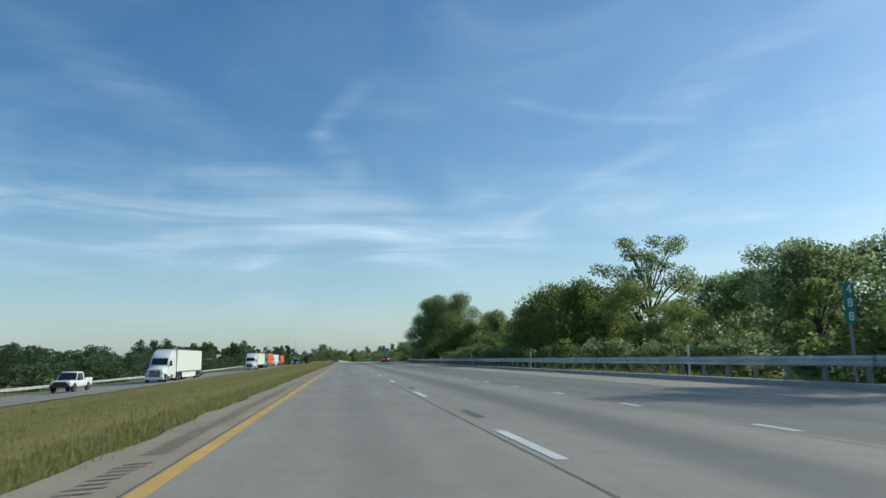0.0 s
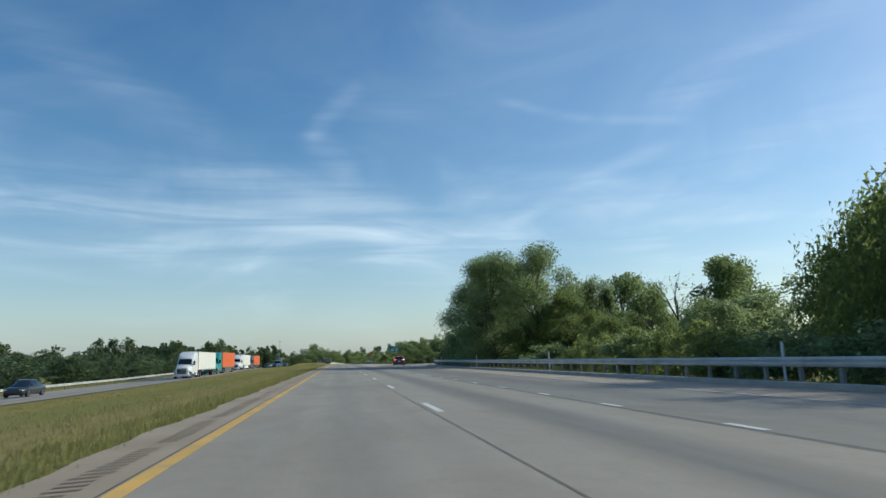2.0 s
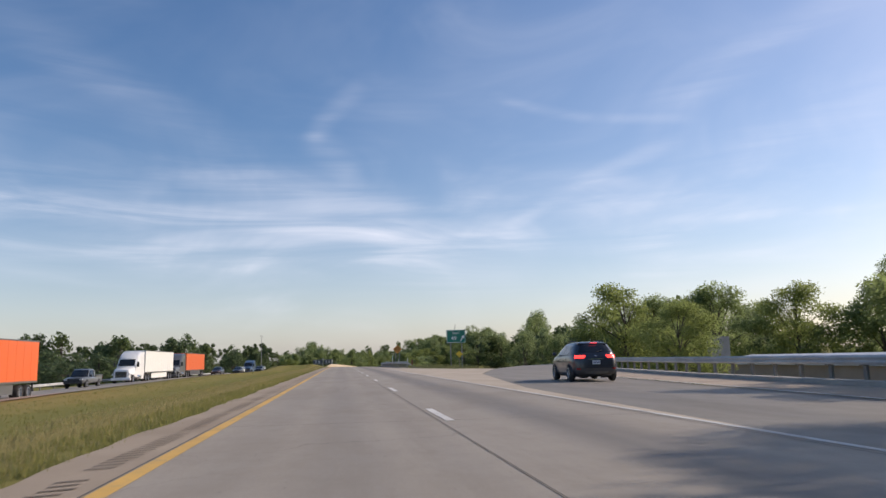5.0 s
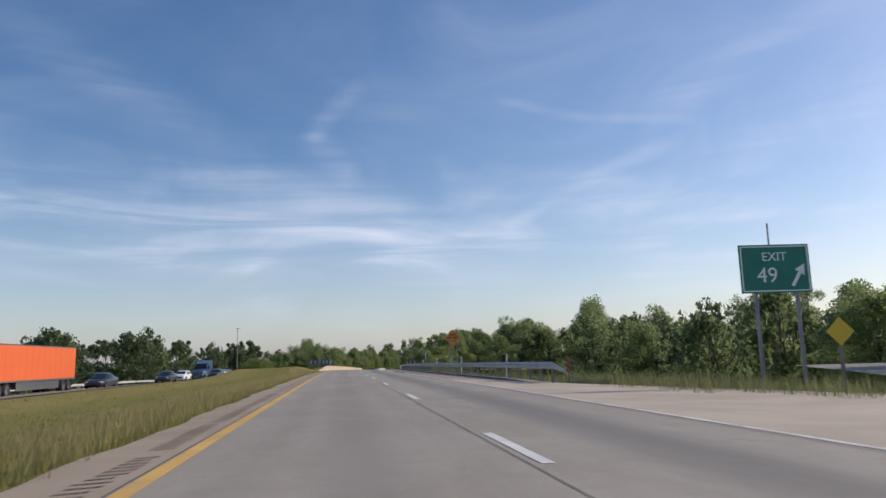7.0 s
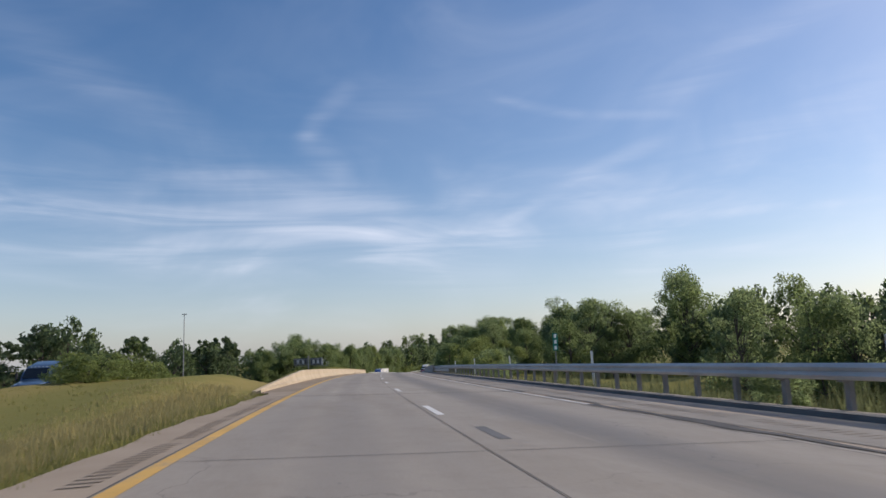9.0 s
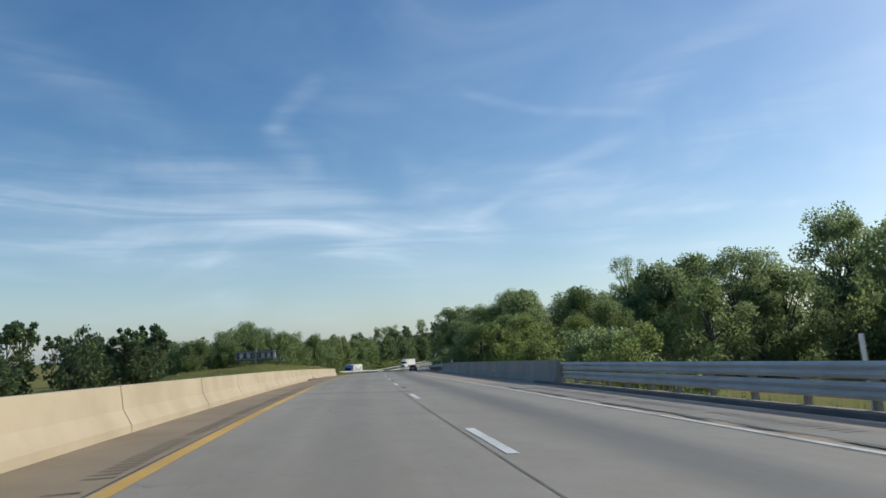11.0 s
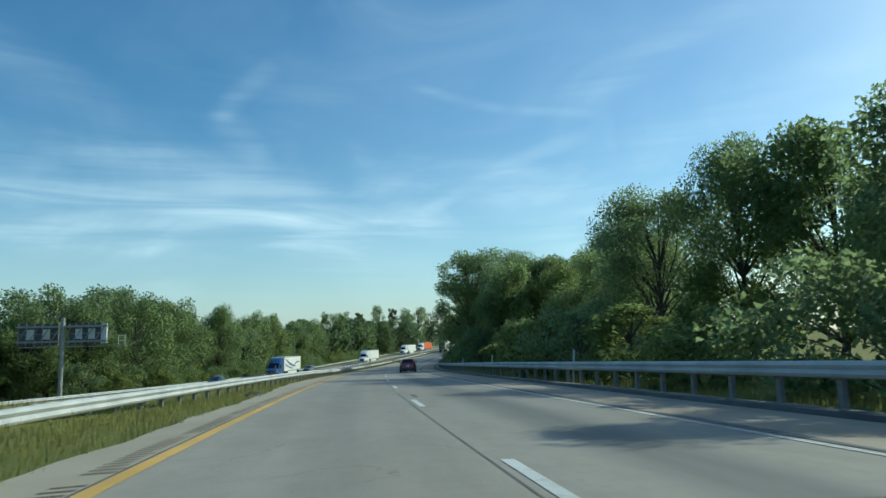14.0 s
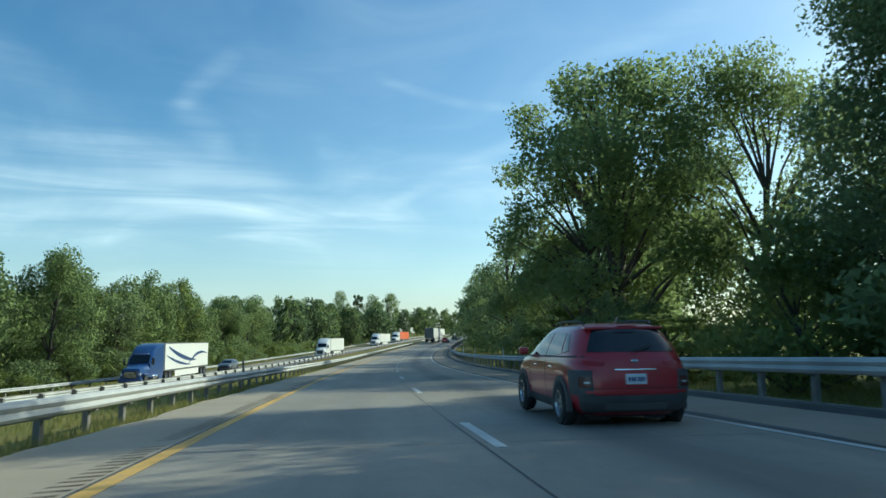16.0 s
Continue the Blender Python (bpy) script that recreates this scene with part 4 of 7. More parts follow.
def woods():
    random.seed(11)
    R = random.uniform
    DARK, SUN = "broad leafy tree, dark on its shaded side", "yellow-green leafy tree lit by the sun"
    BUSH, FAR = "dense green shrub behind the guardrail", "distant leafy tree in a wooded skyline"
    # right side before the exit, tree by tree
    for key, s, u, h, w, lab in (
            ("oak_a", 40, 42, 13.0, 12, DARK), ("oak_a", 54, 47, 13.5, 12, DARK), ("locust", 64, 44, 13.5, 12, DARK), ("oak_a", 78, 54, 14.5, 12, DARK),
            ("oak_b", 92, 56, 15.0, 12, DARK), ("oak_a", 106, 60, 16.0, 13, DARK), ("oak_a", 46, 33, 10.5, 10, DARK), ("oak_b", 30, 36, 12.0, 11, DARK),
            ("locust", 20, 31, 14.0, 11, DARK), ("oak_a", 6, 33, 13, 11, DARK), ("young", 31, 22.5, 5.2, 3.6, SUN), ("young", 24, 21.5, 4.0, 3.0, SUN), ("young", 69, 25, 6.0, 3.6, SUN),
            ("poplar", 86, 38.5, 18.0, 16, "tall airy tree with a thin crown"), ("willow", 92, 28, 11.2, 13, "weeping willow with trailing branches"),
            ("willow", 81, 29, 10.8, 12.5, "weeping willow with trailing branches"), ("willow", 101, 30, 11.0, 11, "weeping willow with trailing branches"),
            ("sunny", 69, 30, 9.5, 11, SUN), ("sunny", 60, 29.5, 6.5, 7, SUN), ("oak_a", 112, 36, 9.5, 10, DARK),
            ("dead", 136, 35, 11.0, 9.5, "bare tree with thin grey branches"), ("oak_b", 150, 49, 15.5, 13, DARK), ("oak_a", 128, 40, 8.5, 10, DARK),
            ("oak_a", 120, 30, 6.5, 8, DARK), ("maple", 140, 31, 7.0, 8, DARK), ("sunny", 136, 28, 6.0, 7, SUN),
            ("old_oak", 155, 20.0, 14.6, 12, "large old broad tree beside the guardrail"), ("old_oak_green", 150, 24.5, 15.0, 11.5, "large old broad tree beside the guardrail"),
            ("old_oak", 162, 20.5, 15.4, 11, DARK), ("old_oak_green", 169, 22, 14.6, 10, DARK), ("old_oak", 175.5, 22.5, 11.6, 7.5, DARK), ("maple", 186.5, 21.5, 7.8, 5.5, DARK), ("oak_b", 184, 30, 12.6, 9, DARK), ("sunny", 147, 27, 9.5, 9, SUN), ("maple", 154, 34, 12.5, 7, DARK), ("conifer", 147, 32, 10.5, 4.0, "narrow dark conifer among the trees"),
            ("maple", 142, 35, 10.0, 7, DARK), ("dead", 149, 31.5, 11.5, 8, "bare tree with thin grey branches"), ("oak_a", 172, 36, 14.5, 12, DARK), ("oak_b", 166, 43, 15.5, 12, DARK),
            ("oak_a", 180, 31, 10.5, 9, DARK), ("thicket", 174, 19.5, 6.2, 8, BUSH), ("thicket", 180, 23, 5.5, 7, BUSH), ("locust", 168, 27, 11, 9, DARK)):
        plant(key, s, u, h, w, lab)
    for i in range(26):
        s = 4 + i * 6.6
        plant("thicket" if i % 3 else "bright_thicket", s + R(-2, 2), R(19.5, 25.0), R(1.5, 3.2), R(4.5, 7.0), BUSH, "shrub")
    for s in (100, 105, 110, 116, 121):
        plant("bright_thicket", s, R(18.6, 20), R(2.2, 3.0), R(3.5, 4.8), "yellow-green sunlit shrub behind the rail", "shrub")
    # beyond the exit ramp
    for key, s, u, h, w in (("sunny", 228, 31.5, 8.0, 8.4), ("sunny", 270, 43, 15.0, 14), ("maple", 262, 55, 13.5, 12), ("maple", 276, 53, 14, 12), ("sunny", 256, 64, 13.0, 13), ("oak_b", 252, 74, 13.5, 13),
                            ("maple", 300, 56, 11.5, 12), ("oak_b", 288, 66, 13.5, 12), ("mid_dark", 262, 86, 14, 12), ("mid_broad", 246, 88, 14, 13), ("poplar", 244, 70, 16, 9)):
        plant(key, s, u, h, w, DARK if key[0] == "o" else SUN)
    for i in range(16):
        plant(("far_dark", "far_broad")[i % 2], 232 + i * 7, 98 + R(-6, 10), R(9, 13), R(10, 13), FAR)
    # right side behind the bank, s 300 to 480
    for i in range(40):
        s = 300 + i * 5.2
        plant(random.choice(("mid_dark", "mid_broad", "far_dark", "far_broad")), s + R(-2, 2), R(66, 98) - 0.10 * max(0, s - 380), R(13, 19), R(10, 13), DARK)
    for key, s, u, h, w in (("mid_broad", 446, 66, 21, 14), ("mid_dark", 403, 57, 17, 12), ("mid_broad", 398, 66, 17, 12), ("locust", 447, 44, 16, 10), ("mid_dark", 452, 50, 16.5, 11), ("mid_broad", 440, 38, 12.5, 10), ("locust", 462, 70, 22.5, 12), ("oak_a", 467, 43, 16.5, 11), ("oak_b", 472, 50, 18, 11), ("mid_dark", 470, 72, 24, 14), ("airy", 486.5, 44.2, 20.0, 11),
                            ("poplar", 507, 46, 15.5, 11), ("oak_a", 500, 36, 14.2, 12), ("mid_broad", 415, 108, 24, 15), ("mid_dark", 425, 116, 24, 15), ("mid_dark", 404, 97, 22, 14), ("mid_broad", 396, 118, 25, 16), ("mid_dark", 384, 126, 25, 16),
                            ("locust", 400, 100, 22, 12), ("locust", 408, 112, 23, 12), ("mid_dark", 392, 130, 24, 14), ("mid_broad", 436, 84, 20, 13), ("oak_a", 452, 54, 15, 12), ("oak_b", 476, 44, 15, 12),
                            ("oak_a", 466, 40, 12, 11), ("maple", 458, 32, 10, 9), ("oak_b", 482, 34, 13.5, 11), ("oak_a", 494, 27, 13.5, 11)):
        plant(key, s, u, h, w, DARK)
    for key, s, u, h, w in (("bright_thicket", 445, 17, 4.2, 6), ("bright_thicket", 453, 16.5, 5.6, 7), ("sunny", 459, 20, 7.5, 8), ("bright_thicket", 448, 22, 5.6, 7), ("sunny", 468, 22, 8.0, 8),
                            ("thicket", 440, 24, 5.5, 8), ("sunny", 452, 27, 7.5, 8), ("bright_thicket", 436, 18, 4.0, 6), ("sunny", 476, 24, 8.5, 8), ("bright_thicket", 464, 15.5, 4.2, 5.5),
                            ("thicket", 430, 22, 5.0, 7), ("thicket", 422, 20, 4.5, 7), ("bright_thicket", 412, 19, 4.2, 6), ("thicket", 404, 18, 4.4, 6), ("dead", 398, 15.5, 5.5, 4.5)):
        plant(key, s, u, h, w, "bright green roadside shrubs above the barrier", "shrub")
    for key, s, u, h, w in (("maple", 456, 14.2, 6.2, 5.0), ("oak_a", 461, 13.4, 6.6, 5.5), ("maple", 466.5, 14.0, 5.2, 5.0), ("oak_b", 472, 14.5, 6.6, 5.5), ("maple", 479, 15.0, 7.0, 6.0), ("oak_a", 474, 20.5, 7.2, 7.5), ("oak_b", 464, 19.5, 8.0, 8.0)):
        plant(key, s, u, h, w, DARK)
    # the wooded bank on the right at the end
    for key, s, u, h, w in (("old_oak", 515, 21.5, 13.4, 10.5), ("old_oak_green", 521, 24.5, 11.5, 9.5), ("oak_b", 506, 29, 15.5, 12), ("sunny", 488, 22, 8.5, 8), ("old_oak_green", 530, 23, 10.8, 10),
                            ("oak_b", 538, 27, 12.5, 11), ("sunny", 546, 22.5, 12.0, 10), ("old_oak", 553, 17.0, 12.9, 10), ("old_oak_green", 511, 26.5, 15.5, 10), ("oak_b", 557, 24.5, 14.6, 9), ("oak_b", 546, 16.5, 12.3, 9), ("oak_a", 552, 27, 14.5, 11), ("old_oak", 556, 20.5, 14.5, 11), ("old_oak_green", 562, 31, 16, 12), ("locust", 556, 33, 19, 11),
                            ("ash", 574, 15.5, 18.5, 13), ("poplar", 578, 14.0, 18, 13), ("old_oak_green", 570, 21, 17, 12), ("old_oak_green", 584, 18, 13, 11), ("oak_a", 592, 22, 14, 12), ("oak_b", 602, 17, 12, 10)):
        plant(key, s, u, h, w, DARK)
    for i in range(16):
        plant(("thicket", "bright_thicket", "young")[i % 3], 482 + i * 7.2 + R(-2, 2), R(12.2, 14.5), R(2.6, 4.6), R(4.5, 6.5), BUSH, "shrub")
    for i in range(44):
        s = 608 + i * 6.5
        plant(random.choice(("mid_dark", "mid_broad")) if s < 700 else random.choice(("far_dark", "far_broad")), s, R(14, 32), R(10, 16), R(9, 12), DARK)
    # left side skyline, far over the fields
    for i in range(90):
        s = 40 + i * 6.0
        plant(random.choice(("far_dark", "far_broad", "far_dark")), s + R(-3, 3), R(-150, -92), R(8.0, 11.2), R(11, 15), FAR)
    for i in range(76):
        plant("far_dark", 25 + i * 4.3 + R(-1.5, 1.5), R(-60, -43), R(2.8, 6.4), R(6, 10), FAR)
    for s, u, h in ((618.7, -100.7, 24.5), (612, -107, 23), (583, -185, 25), (600, -178, 24), (625, -172, 25), (560, -180, 22), (650, -165, 23), (524, -121, 21), (540, -128, 20), (562, -108, 21.5), (505, -118, 18), (599, -88, 20), (590, -94, 18),
                    (490, -125, 18), (475, -116, 16), (643, -140, 22), (515, -108, 18), (552, -120, 20)):
        plant("pine", s, u, h, R(8, 11), "tall thin-crowned pine on the skyline")
    for i in range(52):
        plant(random.choice(("far_dark", "far_broad", "far_tall")), 440 + i * 5.5 + R(-3, 3), R(-170, -84), R(15.5, 22), R(11, 15), FAR)
    for key, s, u, h, w in (("mid_dark", 645, -77, 24.0, 14), ("mid_broad", 638, -72, 22.5, 13), ("mid_dark", 654, -80, 24.0, 14), ("mid_broad", 664, -80, 22.5, 13), ("mid_dark", 630, -78, 20.5, 13)):
        plant(key, s, u, h, w, "tall domed tree standing over the woods")
    # left side along the opposite road at the end
    for i in range(70):
        s = 545 + i * 4.6 + (24 if i < 4 else 0)
        key = random.choice(("mid_broad", "mid_broad", "mid_sunny", "maple")) if s < 720 else random.choice(("far_broad", "far_tall", "far_dark"))
        plant(key, s + R(-2, 2), R(-52, -40) - 12 * (1 - ramp01(s, 545, 585)), R(13, 17.5) - 2.5 * (1 - ramp01(s, 560, 600)), R(9, 12), "leafy green tree beyond the opposite road")
    for i in range(36):
        plant(("thicket", "bright_thicket")[i % 2], 570 + i * 5.2, R(-40, -37) - 4 * (1 - ramp01(570 + i * 5.2, 565, 585)), R(3, 5), R(5.5, 7.5), "green undergrowth beyond the opposite road", "shrub")
    for i in range(24):
        plant(random.choice(("far_broad", "far_tall")), 640 + i * 21, R(-85, -52), R(13, 19), R(10, 14), FAR)
    for i in range(40):
        plant(random.choice(("far_broad", "far_tall", "far_dark")), 900 + i * 9, R(-190, -100), R(16, 26), R(12, 16), FAR)
    for i in range(40):
        plant(random.choice(("far_broad", "far_dark")), 900 + i * 9, R(14, 70), R(12, 18), R(12, 15), FAR)
    plant("thicket", 464.5, -4.9, 0.5, 1.1, "low dark green shrub on the median bank", "shrub")
    # leafy clump in the median before the bridge
    for i in range(11):
        ws, wu = 332.5 + i * 1.6, -12.8 + R(-0.8, 0.8)
        plant("bright_thicket", ws, wu, max(1.3, 1.1 + R(-0.2, 0.3) - lift(ws, wu)), R(2.4, 3.2), "tall broad-leaved weeds in the median", "shrub")


def skyline():
    """Single trees that stand out of the woods over the opposite road."""
    for key, s, u, h, w in (("mid_dark", 1000, -134, 32.0, 17), ("mid_broad", 1000, -166, 28.5, 19), ("mid_dark", 1004, -176, 27.0, 16), ("pine", 1000, -152, 28.0, 9), ("mid_broad", 1010, -112, 28.5, 20), ("mid_dark", 1000, -96, 29.0, 20), ("pine", 1000, -121, 29.5, 8)):
        plant(key, s, u, h, w, "tall dark tree standing over the distant woods")
    for key, s, u, h, w in (("mid_dark", 573, -53, 16.2, 13), ("mid_broad", 580, -53, 18.0, 13), ("mid_dark", 585, -48, 17.6, 12), ("mid_dark", 592, -47, 18.2, 12), ("mid_broad", 598, -45, 17.0, 12), ("mid_dark", 564, -62, 14.0, 12), ("mid_broad", 617, -45, 16.2, 12), ("mid_dark", 632, -44, 15.6, 12), ("mid_broad", 646, -44, 15.8, 12), ("mid_dark", 640, -40, 12.0, 10), ("mid_dark", 661, -44, 15.6, 12), ("mid_broad", 676, -43, 15.0, 12), ("mid_dark", 694, -43, 15.0, 12)):
        plant(key, s, u, h, w, "leafy green tree beyond the opposite road")


woods()
skyline()
join_far()


# ---------- grass ----------
def grass(name, s0, s1, u0, u1, per_m2, tall, material, label, seed, keep=None):
    """Tufts of thin blades over a strip of the verge."""
    rng = np.random.default_rng(seed)
    n = int((s1 - s0) * abs(u1 - u0) * per_m2)
    verts, faces = [], []
    for s, u, h, q in zip(rng.uniform(s0, s1, n), rng.uniform(u0, u1, n), rng.random(n), rng.random(n)):
        if keep is not None and not keep(s, u, q):
            continue
        b = at(s, u)
        z = b.z + lift(s, u) - 0.05
        for _ in range(5):
            a = rng.uniform(0, 6.283)
            h2 = tall * (0.45 + 0.75 * h) * rng.uniform(0.7, 1.1)
            dx, dy = math.cos(a), math.sin(a)
            ox, oy = rng.normal() * 0.10, rng.normal() * 0.10
            w = 0.008 + 0.010 * rng.random()
            bend = rng.uniform(0.1, 0.5) * h2
            i = len(verts)
            verts += [(b.x + ox - dy * w, b.y + oy + dx * w, z), (b.x + ox + dy * w, b.y + oy - dx * w, z), (b.x + ox + dx * bend, b.y + oy + dy * bend, z + h2)]
            faces.append((i, i + 1, i + 2))
    return tagged(raw(name, verts, faces, material), label, "grass", kind="stuff")


GRASS_GREEN = leaf_material("green_grass_blades", (0.195, 0.195, 0.068), (0.28, 0.265, 0.10), (0.36, 0.34, 0.11))
GRASS_LUSH = leaf_material("lush_grass_blades", (0.12, 0.14, 0.045), (0.19, 0.20, 0.07), (0.26, 0.28, 0.08))
GRASS_STRAW = leaf_material("straw_grass_blades", (0.29, 0.25, 0.115), (0.42, 0.365, 0.18), (0.44, 0.38, 0.17))
WEEDS = leaf_material("grey_green_weeds", (0.105, 0.118, 0.060), (0.165, 0.172, 0.090), (0.20, 0.22, 0.10))
open_ground = lambda s, u, q: not (326 < s < 447 and u > -4.7) and not (345 < s < 408)
grass("edge_grass", 0, 330, -4.6, -3.0, 24, 0.17, GRASS_GREEN, "uneven green grass along the shoulder", 1, open_ground)
grass("edge_grass", 446, 600, -4.9, -3.0, 20, 0.24, GRASS_GREEN, "uneven green grass along the shoulder", 2, lambda s, u, q: u < -2.95 - 0.75 * ramp01(s, 488, 512))
grass("fringe_grass", 0, 328, -3.35, -2.86, 34, 0.13, GRASS_GREEN, "ragged grass creeping over the shoulder edge", 21, lambda s, u, q: q < 0.35 + 0.6 * ramp01(-u, 2.9, 3.25) + 0.35 * math.sin(s * 0.9) * math.sin(s * 0.37))
grass("straw_grass", 0, 330, -8.0, -3.4, 9.0, 0.16, GRASS_STRAW, "dry straw-coloured grass in the median", 3, open_ground)
grass("straw_grass", 240, 330, -6.0, -3.3, 14, 0.30, GRASS_STRAW, "tall seeding straw grass in the median", 13, open_ground)
grass("straw_grass", 446, 520, -14.0, -6.0, 9.0, 0.12, GRASS_STRAW, "dry straw-coloured grass in the median", 4, open_ground)
grass("median_grass", 0, 330, -16, -6.0, 3.2, 0.13, GRASS_GREEN, "green grass in the median", 5, open_ground)
grass("median_grass", 408, 446, -16, -4.5, 11.0, 0.16, GRASS_GREEN, "green grass on the median bank", 16, open_ground)
grass("median_grass", 446, 520, -6.4, -4.2, 12.0, 0.16, GRASS_LUSH, "dark green weedy grass beside the shoulder", 17, open_ground)
grass("median_grass", 470, 640, -16, -4.5, 4.0, 0.28, GRASS_GREEN, "green grass in the median", 6, open_ground)
grass("bank_grass", 250, 400, 9.6, 13.5, 6.0, 0.5, WEEDS, "rough green grass below the guardrail", 7)
grass("tall_weeds", 268, 345, 9.9, 12.2, 3.0, 1.25, WEEDS, "tall grey-green weeds above the guardrail", 17, lambda s, u, q: math.sin(s * 0.55) + math.sin(s * 0.23 + 1) > 0.1)
grass("bank_grass", 470, 600, 9.8, 13.0, 6.0, 0.45, GRASS_GREEN, "rough green grass behind the guardrail", 8)
grass("bank_grass", -5, 180, 15.8, 18.5, 5.0, 0.45, GRASS_GREEN, "rough green grass behind the guardrail", 9)
grass("gore_weeds", 243, 268, 10.5, 17.0, 9.0, 0.75, WEEDS, "tall grey-green weeds at the exit's nose", 10, lambda s, u, q: u < float(RAMP_L(s)) - 1.0 and u > 9.8 + (262 - s) * 0.12)
# ---------- vehicles ----------
def paint(name, colour, rough=0.28, metal=0.0, coat=0.6):
    m = Mat(name, rough, metal, 0.5)
    dirt = m.ramp(m.noise(1.3, 5.0, 0.6), 0.45, 0.8)
    m.colour(m.mix(m.math("MULTIPLY", dirt, 0.22), colour, tuple(0.55 * c + 0.05 for c in colour)))
    m.bsdf.inputs["Coat Weight"].default_value = coat
    m.bsdf.inputs["Coat Roughness"].default_value = 0.08
    return m.mat


def glow(name, colour, strength):
    m = Mat(name, 0.25)
    m.colour(colour)
    m.bsdf.inputs["Emission Color"].default_value = (*colour, 1)
    m.bsdf.inputs["Emission Strength"].default_value = strength
    return m.mat


RED = paint("red_car_paint", (0.36, 0.018, 0.03))
NAVY = paint("dark_blue_car_paint", (0.022, 0.026, 0.040))
BLACK = paint("black_car_paint", (0.016, 0.017, 0.019))
GREY = paint("grey_car_paint", (0.11, 0.115, 0.12))
WHITE = paint("white_vehicle_paint", (0.74, 0.74, 0.72), 0.35, 0.0, 0.3)
BLUE = paint("blue_truck_paint", (0.022, 0.065, 0.20))
TEAL = paint("teal_truck_paint", (0.02, 0.26, 0.26))
STEEL_BLUE = paint("steel_blue_truck_paint", (0.045, 0.085, 0.15))
ORANGE = paint("orange_trailer_paint", (0.72, 0.13, 0.03), 0.4, 0.0, 0.2)
CREAM = paint("white_trailer_panel", (0.74, 0.73, 0.68), 0.45, 0.0, 0.1)
GLASS_DARK = Mat("tinted_window", 0.06, 0.0, 0.6).colour((0.012, 0.015, 0.018)).mat
PLASTIC = speckled("black_plastic", (0.022, 0.023, 0.024), (0.045, 0.046, 0.047), 3.0, 60.0, 0.6, 0.05)
RUBBER = speckled("tyre_rubber", (0.018, 0.018, 0.018), (0.040, 0.039, 0.038), 3.0, 40.0, 0.85, 0.15)
ALLOY = Mat("alloy_rim", 0.3, 0.9).colour((0.45, 0.46, 0.47)).mat
CHROME = Mat("chrome_trim", 0.12, 1.0).colour((0.75, 0.76, 0.78)).mat
TAIL = Mat("red_lamp_lens", 0.15, 0.0, 0.6).colour((0.32, 0.012, 0.014)).mat
TAIL_LIT = glow("lit_red_lamp", (1.0, 0.05, 0.04), 2.2)
LENS = Mat("clear_lamp_lens", 0.1, 0.0, 0.7).colour((0.55, 0.56, 0.56)).mat
CLADDING = speckled("grey_plastic_cladding", (0.055, 0.057, 0.060), (0.085, 0.088, 0.090), 3.0, 60.0, 0.6, 0.05)
LAMP_DARK = Mat("dark_lamp_cluster", 0.2, 0.0, 0.6).colour((0.06, 0.012, 0.014)).mat
PLATE = Mat("pale_number_plate", 0.45).colour((0.62, 0.66, 0.72)).mat
PLATE_INK = Mat("dark_plate_bars", 0.5).colour((0.03, 0.05, 0.16)).mat


def loft(rings, close_ends=True):
    """A bmesh through half rings of (x, y, z), mirrored across x = 0."""
    bm = bmesh.new()
    rows = []
    for ring in rings:
        full = [Vector((-x, y, z)) for x, y, z in ring] + [Vector(p) for p in reversed(ring) if p[0] > 1e-4]
        rows.append([bm.verts.new(p) for p in full])
    for a, b in zip(rows, rows[1:]):
        for j in range(len(a)):
            k = (j + 1) % len(a)
            try:
                bm.faces.new((a[j], a[k], b[k], b[j]))
            except ValueError:
                pass
    if close_ends:
        bm.faces.new(rows[0])
        bm.faces.new(list(reversed(rows[-1])))
    bmesh.ops.remove_doubles(bm, verts=bm.verts, dist=0.002)
    return bm


def lathe(profile, sides=20):
    """A wheel-like form round the x axis from (x, radius) pairs."""
    bm = bmesh.new()
    rows = []
    for x, r in profile:
        rows.append([bm.verts.new((x, r * math.cos(2 * math.pi * i / sides), r * math.sin(2 * math.pi * i / sides))) for i in range(sides)])
    for a, b in zip(rows, rows[1:]):
        for j in range(sides):
            bm.faces.new((a[j], a[(j + 1) % sides], b[(j + 1) % sides], b[j]))
    bm.faces.new(rows[0])
    bm.faces.new(list(reversed(rows[-1])))
    return bm


def smooth_by(ob, degrees=35):
    me = ob.data
    for p in me.polygons:
        p.use_smooth = True
    me.set_sharp_from_angle(angle=radians(degrees))
    return ob


def wheel(parent, x, y, r, w, rim=ALLOY, twin=False):
    side = 1 if x > 0 else -1
    h = w / 2
    tyre = smooth_by(part("wheel", lathe([(-h * 0.45, r * 0.60), (-h, r * 0.63), (-h, r * 0.90), (-h * 0.8, r * 0.98), (-h * 0.3, r), (h * 0.3, r), (h * 0.8, r * 0.98), (h, r * 0.90), (h, r * 0.63), (h * 0.45, r * 0.60)]), RUBBER, parent, "black rubber tyre"))
    tyre.matrix_basis = pose(x, y, r)
    disc = lathe([(side * h * 0.55, r * 0.63), (side * h * 0.95, r * 0.62), (side * h * 0.98, r * 0.55), (side * h * 0.55, r * 0.50), (side * h * 0.50, r * 0.1)], 18)
    for i in range(5):
        made = box(disc, side * h * 0.55 - 0.015, -r * 0.07, r * 0.08, side * h * 0.55 + 0.03, r * 0.07, r * 0.58)
        m = Matrix.Rotation(2 * math.pi * i / 5, 4, "X")
        for v in made:
            v.co = m @ v.co
    ring = part("rim", disc, rim, tyre, "spoked metal rim")
    return tyre


